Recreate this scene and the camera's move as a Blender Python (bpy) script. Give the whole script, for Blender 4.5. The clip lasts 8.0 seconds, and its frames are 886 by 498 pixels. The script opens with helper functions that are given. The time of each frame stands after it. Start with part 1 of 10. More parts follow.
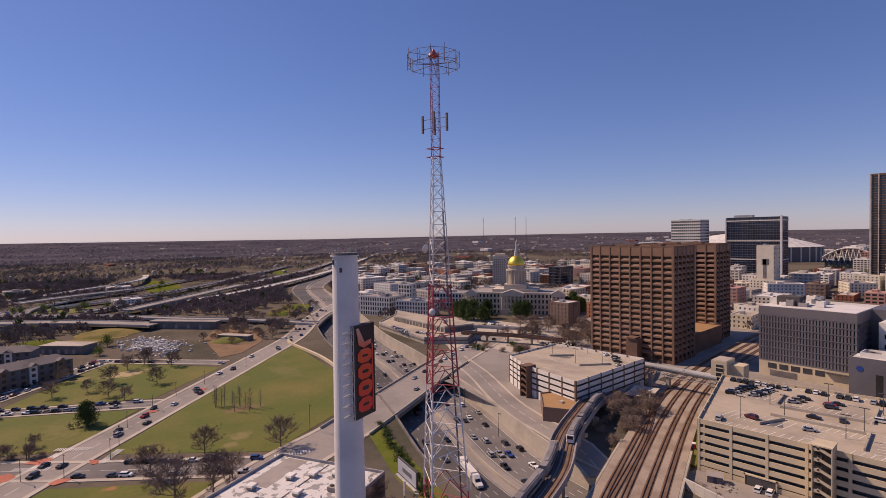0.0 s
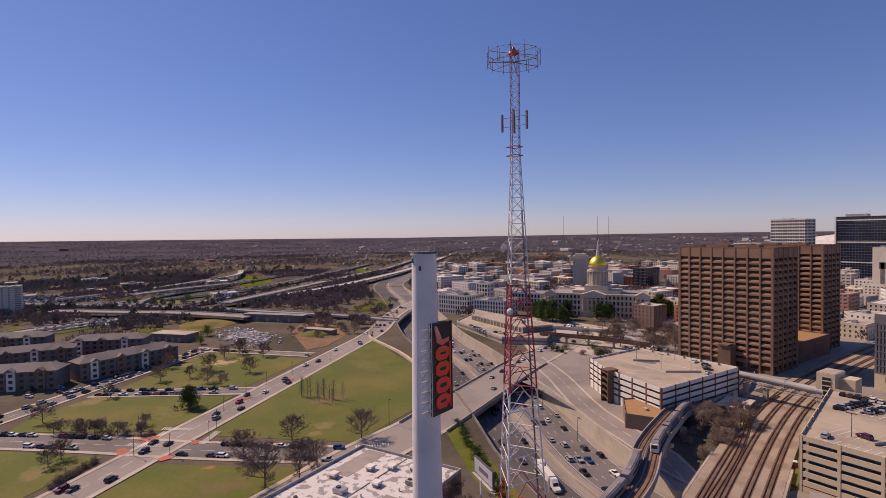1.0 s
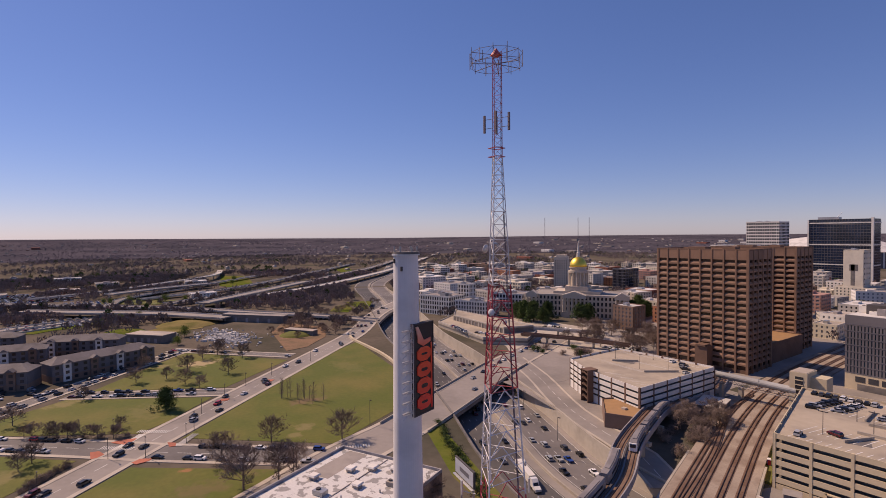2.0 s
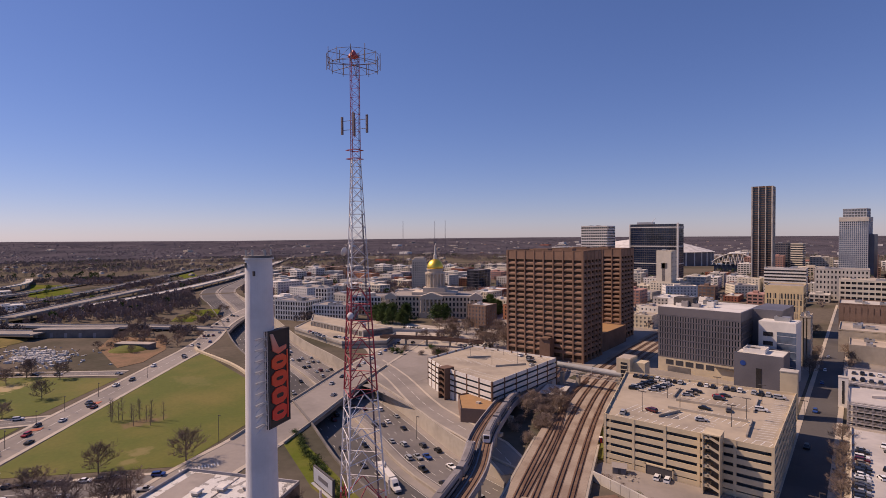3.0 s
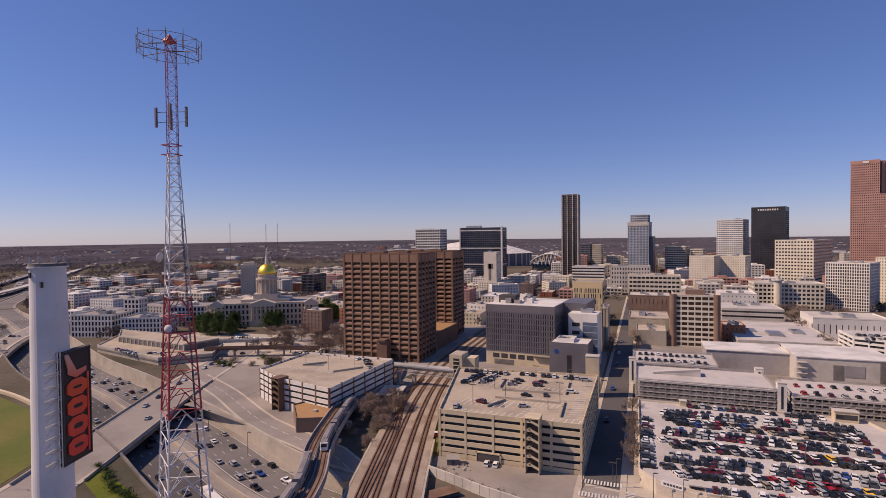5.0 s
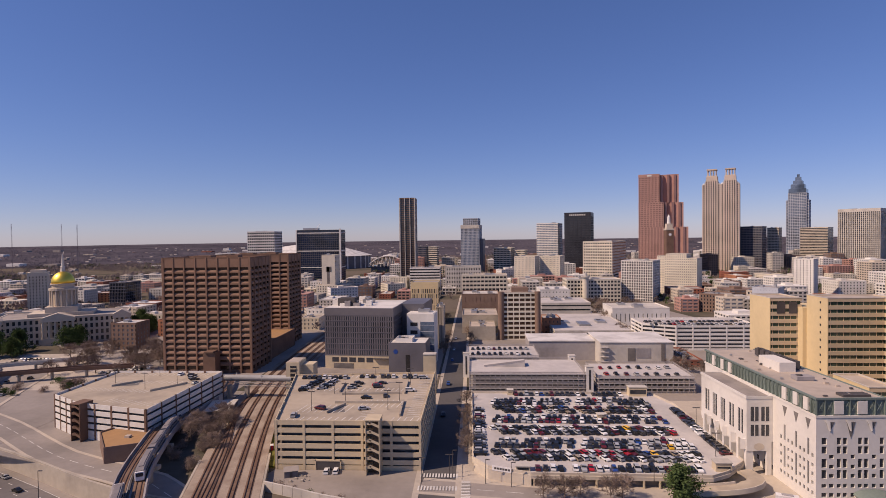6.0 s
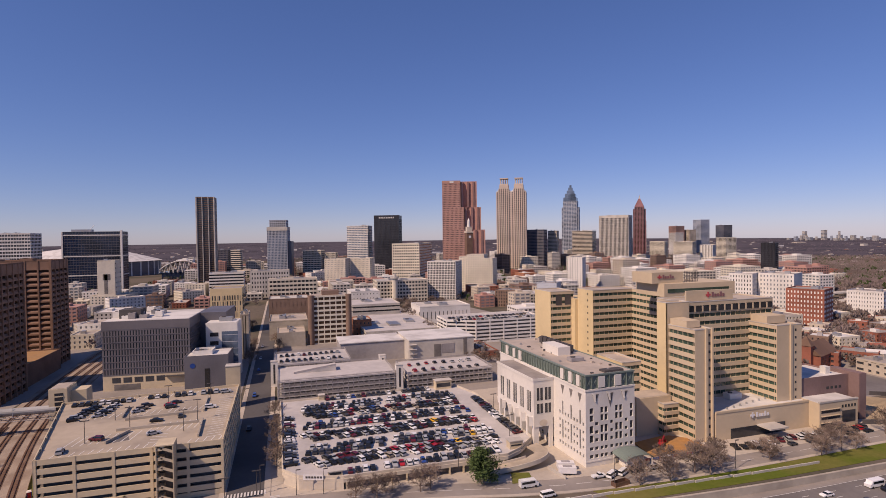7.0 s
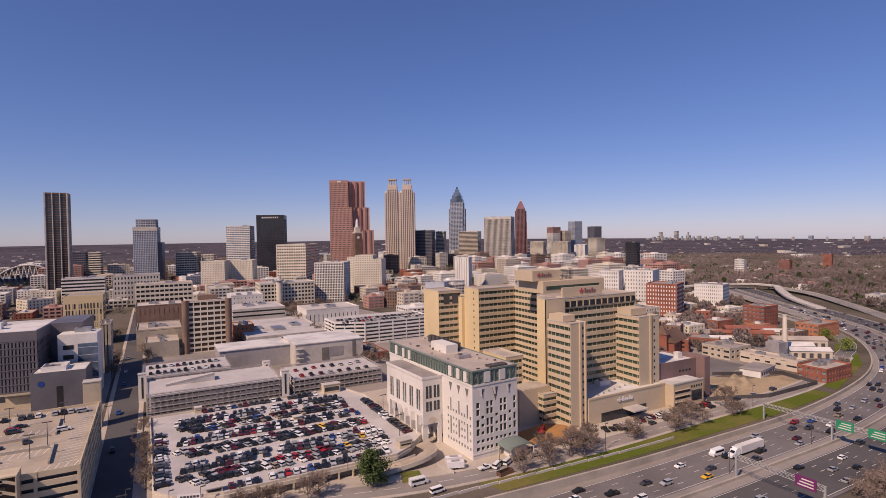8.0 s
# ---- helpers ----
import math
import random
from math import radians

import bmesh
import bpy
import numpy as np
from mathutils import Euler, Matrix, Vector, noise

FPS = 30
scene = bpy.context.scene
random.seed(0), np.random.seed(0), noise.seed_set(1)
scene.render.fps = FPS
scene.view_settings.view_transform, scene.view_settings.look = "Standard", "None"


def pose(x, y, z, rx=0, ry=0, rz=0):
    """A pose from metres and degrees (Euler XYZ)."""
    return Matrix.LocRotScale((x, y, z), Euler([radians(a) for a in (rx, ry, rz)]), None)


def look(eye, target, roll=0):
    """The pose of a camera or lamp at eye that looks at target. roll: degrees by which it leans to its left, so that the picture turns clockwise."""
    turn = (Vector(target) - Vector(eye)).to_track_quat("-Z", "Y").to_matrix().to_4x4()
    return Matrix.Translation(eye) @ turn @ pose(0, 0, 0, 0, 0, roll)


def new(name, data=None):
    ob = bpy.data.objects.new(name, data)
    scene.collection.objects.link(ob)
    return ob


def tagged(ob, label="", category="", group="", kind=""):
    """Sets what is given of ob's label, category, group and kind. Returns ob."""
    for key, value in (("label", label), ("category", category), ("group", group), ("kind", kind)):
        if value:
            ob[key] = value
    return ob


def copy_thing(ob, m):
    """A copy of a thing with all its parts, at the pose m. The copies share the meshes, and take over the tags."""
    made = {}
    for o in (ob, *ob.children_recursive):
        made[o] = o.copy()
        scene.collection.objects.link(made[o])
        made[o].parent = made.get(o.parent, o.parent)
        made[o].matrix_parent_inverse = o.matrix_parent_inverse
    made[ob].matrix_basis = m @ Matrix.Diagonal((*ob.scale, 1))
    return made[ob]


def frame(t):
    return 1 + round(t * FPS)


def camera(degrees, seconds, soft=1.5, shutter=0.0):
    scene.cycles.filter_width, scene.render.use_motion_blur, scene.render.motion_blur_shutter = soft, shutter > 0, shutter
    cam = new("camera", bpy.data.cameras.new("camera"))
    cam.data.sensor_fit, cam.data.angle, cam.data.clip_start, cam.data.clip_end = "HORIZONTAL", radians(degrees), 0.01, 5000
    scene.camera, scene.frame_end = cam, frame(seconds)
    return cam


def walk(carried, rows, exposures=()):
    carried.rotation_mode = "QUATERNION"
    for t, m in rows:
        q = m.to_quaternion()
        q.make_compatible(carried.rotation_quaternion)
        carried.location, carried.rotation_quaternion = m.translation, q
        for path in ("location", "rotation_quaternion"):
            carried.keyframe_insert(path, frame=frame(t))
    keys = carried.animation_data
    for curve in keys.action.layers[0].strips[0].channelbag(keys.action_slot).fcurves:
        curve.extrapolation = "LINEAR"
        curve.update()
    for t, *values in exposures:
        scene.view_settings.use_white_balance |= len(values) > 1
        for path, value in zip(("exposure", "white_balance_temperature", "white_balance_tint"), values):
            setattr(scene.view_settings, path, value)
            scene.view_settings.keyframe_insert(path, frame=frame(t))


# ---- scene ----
# ---- camera and its walk: a drone that hovers and turns ----
EYE = 88.0
PATH = (
    # seconds, yaw, pitch, roll
    (0.0, 46.74, -1.73, -1.04), (0.1, 48.55, -1.72, -1.02), (0.2, 50.35, -1.72, -0.99), (0.3, 52.00, -1.72, -0.96),
    (0.5, 54.14, -1.72, -0.91), (0.7, 54.78, -1.71, -0.87), (1.0, 55.15, -1.69, -0.82), (1.2, 55.33, -1.68, -0.80),
    (1.6, 54.90, -1.67, -0.66), (2.0, 53.20, -1.66, -0.50), (2.3, 50.19, -1.64, -0.44), (2.5, 47.23, -1.60, -0.41),
    (2.8, 41.80, -1.55, -0.40), (3.0, 38.09, -1.49, -0.42), (3.2, 35.30, -1.42, -0.52), (3.5, 32.86, -1.34, -0.60),
    (3.8, 31.30, -1.33, -0.63), (4.0, 30.26, -1.33, -0.64), (4.2, 28.91, -1.33, -0.66), (4.6, 25.20, -1.32, -0.64),
    (5.0, 20.60, -1.31, -0.62), (5.3, 15.96, -1.30, -0.62), (5.5, 12.54, -1.29, -0.65), (5.8, 7.20, -1.26, -0.70),
    (6.0, 3.39, -1.25, -0.72), (6.2, -0.66, -1.25, -0.74), (6.5, -6.81, -1.25, -0.77), (6.8, -12.90, -1.26, -0.80),
    (7.0, -16.80, -1.27, -0.81), (7.2, -20.30, -1.29, -0.82), (7.5, -24.91, -1.31, -0.85), (7.8, -27.60, -1.35, -0.86),
    (8.0, -28.72, -1.38, -0.86),
)
cam = camera(79.5, 8.0, soft=0.5)
walk(cam, [(t, pose(0, 0, EYE, 0, 0, yaw) @ pose(0, 0, 0, 90 + pitch) @ pose(0, 0, 0, 0, 0, roll))
           for t, yaw, pitch, roll in PATH], exposures=[(0.0, 0.06, 6450, 42), (4.0, 0.07, 6350, 41.5), (6.0, 0.06, 6200, 39.5), (8.0, 0.0, 6200, 42)])

# ---- sky and sun ----
SUN_UP, SUN_FROM = 45.0, 248.0   # degrees over the horizon; clockwise from +y
world = bpy.data.worlds.new("sky")
scene.world = world
world.use_nodes = True
wn = world.node_tree.nodes
sky = wn.new("ShaderNodeTexSky")
sky.sky_type = "NISHITA"
sky.sun_disc = False
sky.sun_elevation, sky.sun_rotation = radians(SUN_UP), radians(SUN_FROM)
sky.air_density, sky.dust_density, sky.ozone_density, sky.altitude = 1.0, 0.25, 7.0, 900
soft_sky = wn.new("ShaderNodeGamma")   # thin haze evens out the sky from zenith to horizon
soft_sky.inputs["Gamma"].default_value = 0.76
deep_sky = wn.new("ShaderNodeHueSaturation")
deep_sky.inputs["Saturation"].default_value, deep_sky.inputs["Hue"].default_value = 1.19, 0.5035
wn["Background"].inputs["Strength"].default_value = 0.118
world.node_tree.links.new(sky.outputs[0], soft_sky.inputs["Color"])
world.node_tree.links.new(soft_sky.outputs[0], deep_sky.inputs["Color"])
world.node_tree.links.new(deep_sky.outputs[0], wn["Background"].inputs["Color"])
sun = new("sun", bpy.data.lights.new("sun", "SUN"))
sun.data.energy, sun.data.angle, sun.data.color = 4.05, radians(0.53), (1.0, 0.85, 0.52)
sa, se = radians(SUN_FROM), radians(SUN_UP)
sun.matrix_world = look((0, 0, 0), (-math.sin(sa) * math.cos(se), -math.cos(sa) * math.cos(se), -math.sin(se)))
sun.location = (-400, -300, 600)


# ---- materials ----
def material(name, base, rough=0.85, metal=0.0, vary=0.18, coarse=0.05, fine=1.2, bump=0.0, random_tone=0.0, spec=0.3, other=None, mix=(0.45, 0.65)):
    """A procedural surface: colour that drifts at two scales, in metres of the world, with relief."""
    m = bpy.data.materials.new(name)
    m.use_nodes = True
    n, l = m.node_tree.nodes, m.node_tree.links
    b = n["Principled BSDF"]
    b.inputs["Roughness"].default_value, b.inputs["Metallic"].default_value = rough, metal
    b.inputs["Specular IOR Level"].default_value = spec
    geo = n.new("ShaderNodeNewGeometry")
    big, small = n.new("ShaderNodeTexNoise"), n.new("ShaderNodeTexNoise")
    big.inputs["Scale"].default_value, small.inputs["Scale"].default_value = coarse, fine
    big.inputs["Detail"].default_value, small.inputs["Detail"].default_value = 5, 3
    for x in (big, small):
        l.new(geo.outputs["Position"], x.inputs["Vector"])
    col = n.new("ShaderNodeMix")
    col.data_type = "RGBA"
    second = other if other else tuple(c * (1 - vary) for c in base)
    first = base if other else tuple(min(1, c * (1 + vary)) for c in base)
    col.inputs[6].default_value, col.inputs[7].default_value = (*first, 1), (*second, 1)
    ramp = n.new("ShaderNodeMapRange")
    ramp.inputs[1].default_value, ramp.inputs[2].default_value = mix
    l.new(big.outputs["Fac"], ramp.inputs[0])
    l.new(ramp.outputs[0], col.inputs[0])
    hsv = n.new("ShaderNodeHueSaturation")
    l.new(col.outputs[2], hsv.inputs["Color"])
    tone = n.new("ShaderNodeMapRange")
    tone.inputs[3].default_value, tone.inputs[4].default_value = 1 - vary, 1 + vary
    l.new(small.outputs["Fac"], tone.inputs[0])
    last = tone.outputs[0]
    if random_tone:
        info, rnd, mul = n.new("ShaderNodeObjectInfo"), n.new("ShaderNodeMapRange"), n.new("ShaderNodeMath")
        rnd.inputs[3].default_value, rnd.inputs[4].default_value = 1 - random_tone, 1 + random_tone
        mul.operation = "MULTIPLY"
        l.new(info.outputs["Random"], rnd.inputs[0])
        l.new(rnd.outputs[0], mul.inputs[0])
        l.new(last, mul.inputs[1])
        last = mul.outputs[0]
    l.new(last, hsv.inputs["Value"])
    l.new(hsv.outputs[0], b.inputs["Base Color"])
    if bump:
        bp = n.new("ShaderNodeBump")
        bp.inputs["Strength"].default_value, bp.inputs["Distance"].default_value = 0.6, bump
        l.new(small.outputs["Fac"], bp.inputs["Height"])
        l.new(bp.outputs[0], b.inputs["Normal"])
    return m


def glass(name, base, rough=0.12, vary=0.5):
    """Window glass seen from afar: dark, glossy, each stretch a little different behind it."""
    m = material(name, base, rough, 0.0, vary, 0.02, 0.35, spec=0.6)
    return m


MAT = {}
for key, args in dict(
    ground=dict(spec=0.0, base=(0.15, 0.126, 0.1), other=(0.085, 0.08, 0.06), coarse=0.012, fine=0.25, vary=0.25),
    lawn=dict(spec=0.0, base=(0.10, 0.118, 0.016), other=(0.19, 0.15, 0.04), coarse=0.022, fine=0.5, vary=0.22, bump=0.05, mix=(0.42, 0.72)),
    bright_lawn=dict(spec=0.0, base=(0.105, 0.135, 0.022), other=(0.18, 0.16, 0.05), coarse=0.03, fine=0.6, vary=0.2),
    dirt=dict(spec=0.0, base=(0.42, 0.32, 0.2), other=(0.3, 0.24, 0.16), coarse=0.06, fine=0.7, vary=0.22, bump=0.08),
    clay=dict(spec=0.0, base=(0.42, 0.22, 0.08), other=(0.33, 0.2, 0.1), coarse=0.08, fine=0.6, vary=0.2, bump=0.1),
    asphalt=dict(base=(0.105, 0.098, 0.095), other=(0.075, 0.07, 0.07), coarse=0.03, fine=0.6, vary=0.14),
    old_asphalt=dict(base=(0.185, 0.168, 0.158), other=(0.135, 0.122, 0.115), coarse=0.03, fine=0.5, vary=0.15),
    concrete_road=dict(base=(0.30, 0.265, 0.235), other=(0.225, 0.2, 0.178), coarse=0.03, fine=0.4, vary=0.13),
    siding=dict(base=(0.15, 0.14, 0.145), vary=0.12, coarse=0.1, fine=0.8),
    clay_soil=dict(spec=0.0, base=(0.26, 0.17, 0.11), other=(0.19, 0.14, 0.09), coarse=0.08, fine=0.6, vary=0.25, bump=0.08),
    straw_field=dict(spec=0.0, base=(0.24, 0.19, 0.08), other=(0.15, 0.14, 0.05), coarse=0.05, fine=0.6, vary=0.2),
    sand=dict(spec=0.0, base=(0.42, 0.33, 0.2), other=(0.3, 0.25, 0.14), coarse=0.2, fine=0.8, vary=0.2),
    pavement=dict(base=(0.48, 0.42, 0.345), other=(0.39, 0.34, 0.285), coarse=0.06, fine=0.6, vary=0.14),
    concrete=dict(base=(0.43, 0.38, 0.31), other=(0.33, 0.29, 0.24), coarse=0.07, fine=0.5, vary=0.14),
    pale_concrete=dict(base=(0.55, 0.51, 0.45), other=(0.43, 0.4, 0.36), coarse=0.07, fine=0.5, vary=0.12),
    # dark concrete; also the colour that paints shade inside garages and openings
    dark_and_shade_concrete=dict(base=(0.2, 0.18, 0.165), other=(0.13, 0.12, 0.115), coarse=0.1, fine=0.6, vary=0.2),
    cream_concrete=dict(base=(0.60, 0.50, 0.34), other=(0.5, 0.42, 0.3), coarse=0.07, fine=0.5, vary=0.1),
    lot_concrete=dict(base=(0.58, 0.51, 0.41), other=(0.49, 0.43, 0.36), coarse=0.07, fine=0.5, vary=0.12),
    deck_top=dict(base=(0.44, 0.37, 0.28), other=(0.33, 0.28, 0.22), coarse=0.06, fine=0.35, vary=0.14),
    grey_deck=dict(base=(0.52, 0.485, 0.455), other=(0.43, 0.405, 0.385), coarse=0.06, fine=0.35, vary=0.14),
    brown_panel=dict(base=(0.24, 0.145, 0.098), vary=0.1, coarse=0.08, fine=0.6, random_tone=0.07),
    brown_dark=dict(base=(0.165, 0.1, 0.07), vary=0.12, coarse=0.08, fine=0.6),
    white_paint=dict(base=(0.70, 0.68, 0.67), vary=0.06, coarse=0.12, fine=1.0, rough=0.6),
    white_stone=dict(base=(0.65, 0.615, 0.56), vary=0.07, coarse=0.08, fine=0.8),
    green_metal=dict(base=(0.15, 0.19, 0.17), vary=0.15, rough=0.5),
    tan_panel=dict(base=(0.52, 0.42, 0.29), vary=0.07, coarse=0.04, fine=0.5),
    # the tan panel again, with warm sunlight painted into its colour
    tan_sunlit=dict(base=(0.62, 0.49, 0.28), vary=0.07, coarse=0.04, fine=0.5),
    tan_stone=dict(base=(0.52, 0.45, 0.36), vary=0.12, coarse=0.05, fine=0.7),
    cream_wall=dict(base=(0.64, 0.58, 0.47), vary=0.08, coarse=0.05, fine=0.5),
    yellow_panel=dict(base=(0.66, 0.52, 0.3), vary=0.07, coarse=0.05, fine=0.5),
    grey_panel=dict(base=(0.145, 0.135, 0.145), vary=0.1, coarse=0.06, fine=0.5, rough=0.5),
    blue_grey=dict(base=(0.40, 0.42, 0.46), vary=0.1, coarse=0.05, fine=0.5, rough=0.5),
    slate_panel=dict(base=(0.135, 0.13, 0.145), vary=0.1, rough=0.45),
    black_panel=dict(base=(0.035, 0.034, 0.04), vary=0.2, rough=0.4),
    red_granite=dict(base=(0.41, 0.235, 0.19), vary=0.1, coarse=0.03, fine=0.3),
    dark_red=dict(base=(0.23, 0.115, 0.12), vary=0.1, coarse=0.03, fine=0.3),
    pink_granite=dict(base=(0.52, 0.43, 0.36), vary=0.08, coarse=0.03, fine=0.3),
    red_brick=dict(base=(0.27, 0.10, 0.065), vary=0.16, coarse=0.08, fine=0.9),
    orange_brick=dict(base=(0.40, 0.17, 0.09), vary=0.14, coarse=0.08, fine=0.9),
    mauve_brick=dict(base=(0.205, 0.135, 0.125), vary=0.12, coarse=0.06, fine=0.9),
    brown_brick=dict(base=(0.21, 0.14, 0.105), vary=0.14, coarse=0.08, fine=0.9),
    white_wall=dict(base=(0.68, 0.65, 0.60), vary=0.08, coarse=0.05, fine=0.5),
    white_roof=dict(base=(0.66, 0.635, 0.60), other=(0.5, 0.48, 0.45), coarse=0.07, fine=0.4, vary=0.1),
    patched_roof=dict(base=(0.62, 0.6, 0.57), other=(0.3, 0.285, 0.27), coarse=0.32, fine=1.4, vary=0.16, mix=(0.53, 0.57)),
    grey_roof=dict(base=(0.34, 0.30, 0.265), other=(0.25, 0.22, 0.2), coarse=0.07, fine=0.4, vary=0.16),
    tan_roof=dict(base=(0.47, 0.40, 0.33), other=(0.36, 0.31, 0.26), coarse=0.06, fine=0.35, vary=0.14),
    orange_roof=dict(base=(0.38, 0.22, 0.1), other=(0.3, 0.19, 0.1), coarse=0.06, fine=0.35, vary=0.14),
    slate_roof=dict(base=(0.17, 0.15, 0.145), vary=0.18, coarse=0.1, fine=0.9),
    metal=dict(base=(0.42, 0.42, 0.42), vary=0.12, rough=0.45, metal=0.7, fine=0.8),
    galvanised=dict(base=(0.6, 0.6, 0.6), vary=0.1, rough=0.4, metal=0.5),
    mast_white=dict(base=(0.72, 0.69, 0.68), vary=0.1, rough=0.5),
    mast_red=dict(base=(0.45, 0.075, 0.085), vary=0.15, rough=0.5),
    mast_dark=dict(base=(0.17, 0.14, 0.16), vary=0.15, rough=0.6),
    gold=dict(base=(0.95, 0.66, 0.1), vary=0.08, rough=0.42, metal=1.0),
    sign_black=dict(base=(0.025, 0.025, 0.027), vary=0.2, rough=0.5),
    sign_green=dict(base=(0.015, 0.25, 0.12), vary=0.08, rough=0.5),
    sign_purple=dict(base=(0.16, 0.03, 0.12), vary=0.08, rough=0.5),
    paint_mark=dict(base=(0.6, 0.58, 0.54), vary=0.12, rough=0.7, fine=2.0),
    brick_mark=dict(base=(0.42, 0.13, 0.075), vary=0.15, rough=0.8),
    ballast=dict(spec=0.0, base=(0.36, 0.295, 0.235), other=(0.27, 0.21, 0.165), coarse=0.09, fine=1.4, vary=0.2, bump=0.08),
    rusty_bed=dict(base=(0.16, 0.095, 0.062), other=(0.22, 0.145, 0.10), coarse=0.15, fine=1.5, vary=0.25),
    rail=dict(base=(0.2, 0.12, 0.085), vary=0.2, rough=0.45, metal=0.6),
    guide_grey=dict(base=(0.36, 0.335, 0.33), other=(0.27, 0.25, 0.25), coarse=0.08, fine=0.5, vary=0.15),
    guide_dark=dict(base=(0.075, 0.068, 0.068), vary=0.2),
    tube_cladding=dict(base=(0.34, 0.34, 0.33), vary=0.12, rough=0.6, fine=0.8),
    train_grey=dict(base=(0.27, 0.245, 0.235), other=(0.2, 0.18, 0.175), coarse=0.1, fine=0.7, vary=0.15, rough=0.55),
    bark=dict(spec=0.0, base=(0.2, 0.155, 0.125), vary=0.25, coarse=0.3, fine=3.0, random_tone=0.15),
    twig=dict(spec=0.0, base=(0.215, 0.165, 0.135), vary=0.3, coarse=0.25, fine=2.0, random_tone=0.2),
    dark_leaf=dict(spec=0.0, base=(0.06, 0.088, 0.032), vary=0.4, coarse=0.25, fine=2.0, random_tone=0.15),
    spring_leaf=dict(spec=0.0, base=(0.16, 0.2, 0.045), vary=0.3, coarse=0.25, fine=2.0, random_tone=0.15),
    # far winter woods with the distance haze mixed into the base colour
    hazed_canopy=dict(spec=0.0, base=(0.1, 0.09, 0.107), other=(0.072, 0.068, 0.083), coarse=0.004, fine=0.02, vary=0.35, mix=(0.42, 0.6)),
    hazed_crown=dict(spec=0.0, base=(0.19, 0.16, 0.18), other=(0.12, 0.108, 0.125), coarse=0.003, fine=0.02, vary=0.4, mix=(0.42, 0.6)),
    winter_wood=dict(spec=0.0, base=(0.27, 0.212, 0.195), other=(0.18, 0.15, 0.132), coarse=0.006, fine=0.09, vary=0.35, mix=(0.42, 0.62)),
    rubber=dict(base=(0.02, 0.02, 0.02), vary=0.2, rough=0.9),
    car_glass=dict(base=(0.015, 0.017, 0.02), vary=0.2, rough=0.1, spec=0.6),
    tail_red=dict(base=(0.35, 0.02, 0.02), vary=0.1, rough=0.3),
    lamp_clear=dict(base=(0.75, 0.75, 0.72), vary=0.1, rough=0.2),
).items():
    MAT[key] = material(key, **args)
for key, tone in dict(black=(0.014, 0.014, 0.016), charcoal=(0.055, 0.055, 0.06), white=(0.74, 0.74, 0.73), silver=(0.36, 0.37, 0.38), red=(0.38, 0.02, 0.025),
                      blue=(0.02, 0.06, 0.24), yellow=(0.8, 0.45, 0.02), tan=(0.30, 0.24, 0.17), maroon=(0.11, 0.015, 0.022)).items():
    MAT["car_" + key] = material("car_" + key, tone, 0.28, 0.0, 0.06, 0.5, 3.0, random_tone=0.12, spec=0.5)
for key, tone in dict(dark=(0.03, 0.032, 0.038), brown=(0.045, 0.026, 0.018), green=(0.035, 0.06, 0.045), blue=(0.085, 0.115, 0.165), navy=(0.015, 0.025, 0.05),
                      pale=(0.16, 0.17, 0.18), teal=(0.03, 0.05, 0.06)).items():
    MAT["glass_" + key] = glass("glass_" + key, tone)


def worn_lawn(name, spots):
    """Mown winter grass with worn spots of bare soil: x, y, reach along x and y, amount, colour of the soil."""
    m = material(name, (0.098, 0.118, 0.016), 0.9, 0.0, 0.2, 0.03, 0.5, 0.05, other=(0.165, 0.145, 0.032), mix=(0.4, 0.72))
    n, l = m.node_tree.nodes, m.node_tree.links
    geo, ragged = n.new("ShaderNodeNewGeometry"), n.new("ShaderNodeTexNoise")
    ragged.inputs["Scale"].default_value, ragged.inputs["Detail"].default_value = 0.22, 6
    l.new(geo.outputs["Position"], ragged.inputs["Vector"])
    b = n["Principled BSDF"]
    last = b.inputs["Base Color"].links[0].from_socket
    for x, y, rx, ry, amount, soil in spots:
        put, size, edge, add, mix = n.new("ShaderNodeMapping"), n.new("ShaderNodeVectorMath"), n.new("ShaderNodeMapRange"), n.new("ShaderNodeMath"), n.new("ShaderNodeMix")
        put.vector_type = "POINT"
        put.inputs["Location"].default_value, put.inputs["Scale"].default_value = (-x / rx, -y / ry, 0), (1 / rx, 1 / ry, 0)
        size.operation, add.operation, mix.data_type = "LENGTH", "MULTIPLY_ADD", "RGBA"
        l.new(geo.outputs["Position"], put.inputs["Vector"])
        l.new(put.outputs[0], size.inputs[0])
        add.inputs[1].default_value = 1.9
        l.new(ragged.outputs["Fac"], add.inputs[0])
        l.new(size.outputs["Value"], add.inputs[2])
        edge.inputs[1].default_value, edge.inputs[2].default_value = 1.75, 1.3
        edge.inputs[3].default_value, edge.inputs[4].default_value = 0.0, amount
        l.new(add.outputs[0], edge.inputs[0])
        l.new(edge.outputs[0], mix.inputs[0])
        l.new(last, mix.inputs[6])
        mix.inputs[7].default_value = (*soil, 1)
        last = mix.outputs[2]
    l.new(last, b.inputs["Base Color"])
    return m


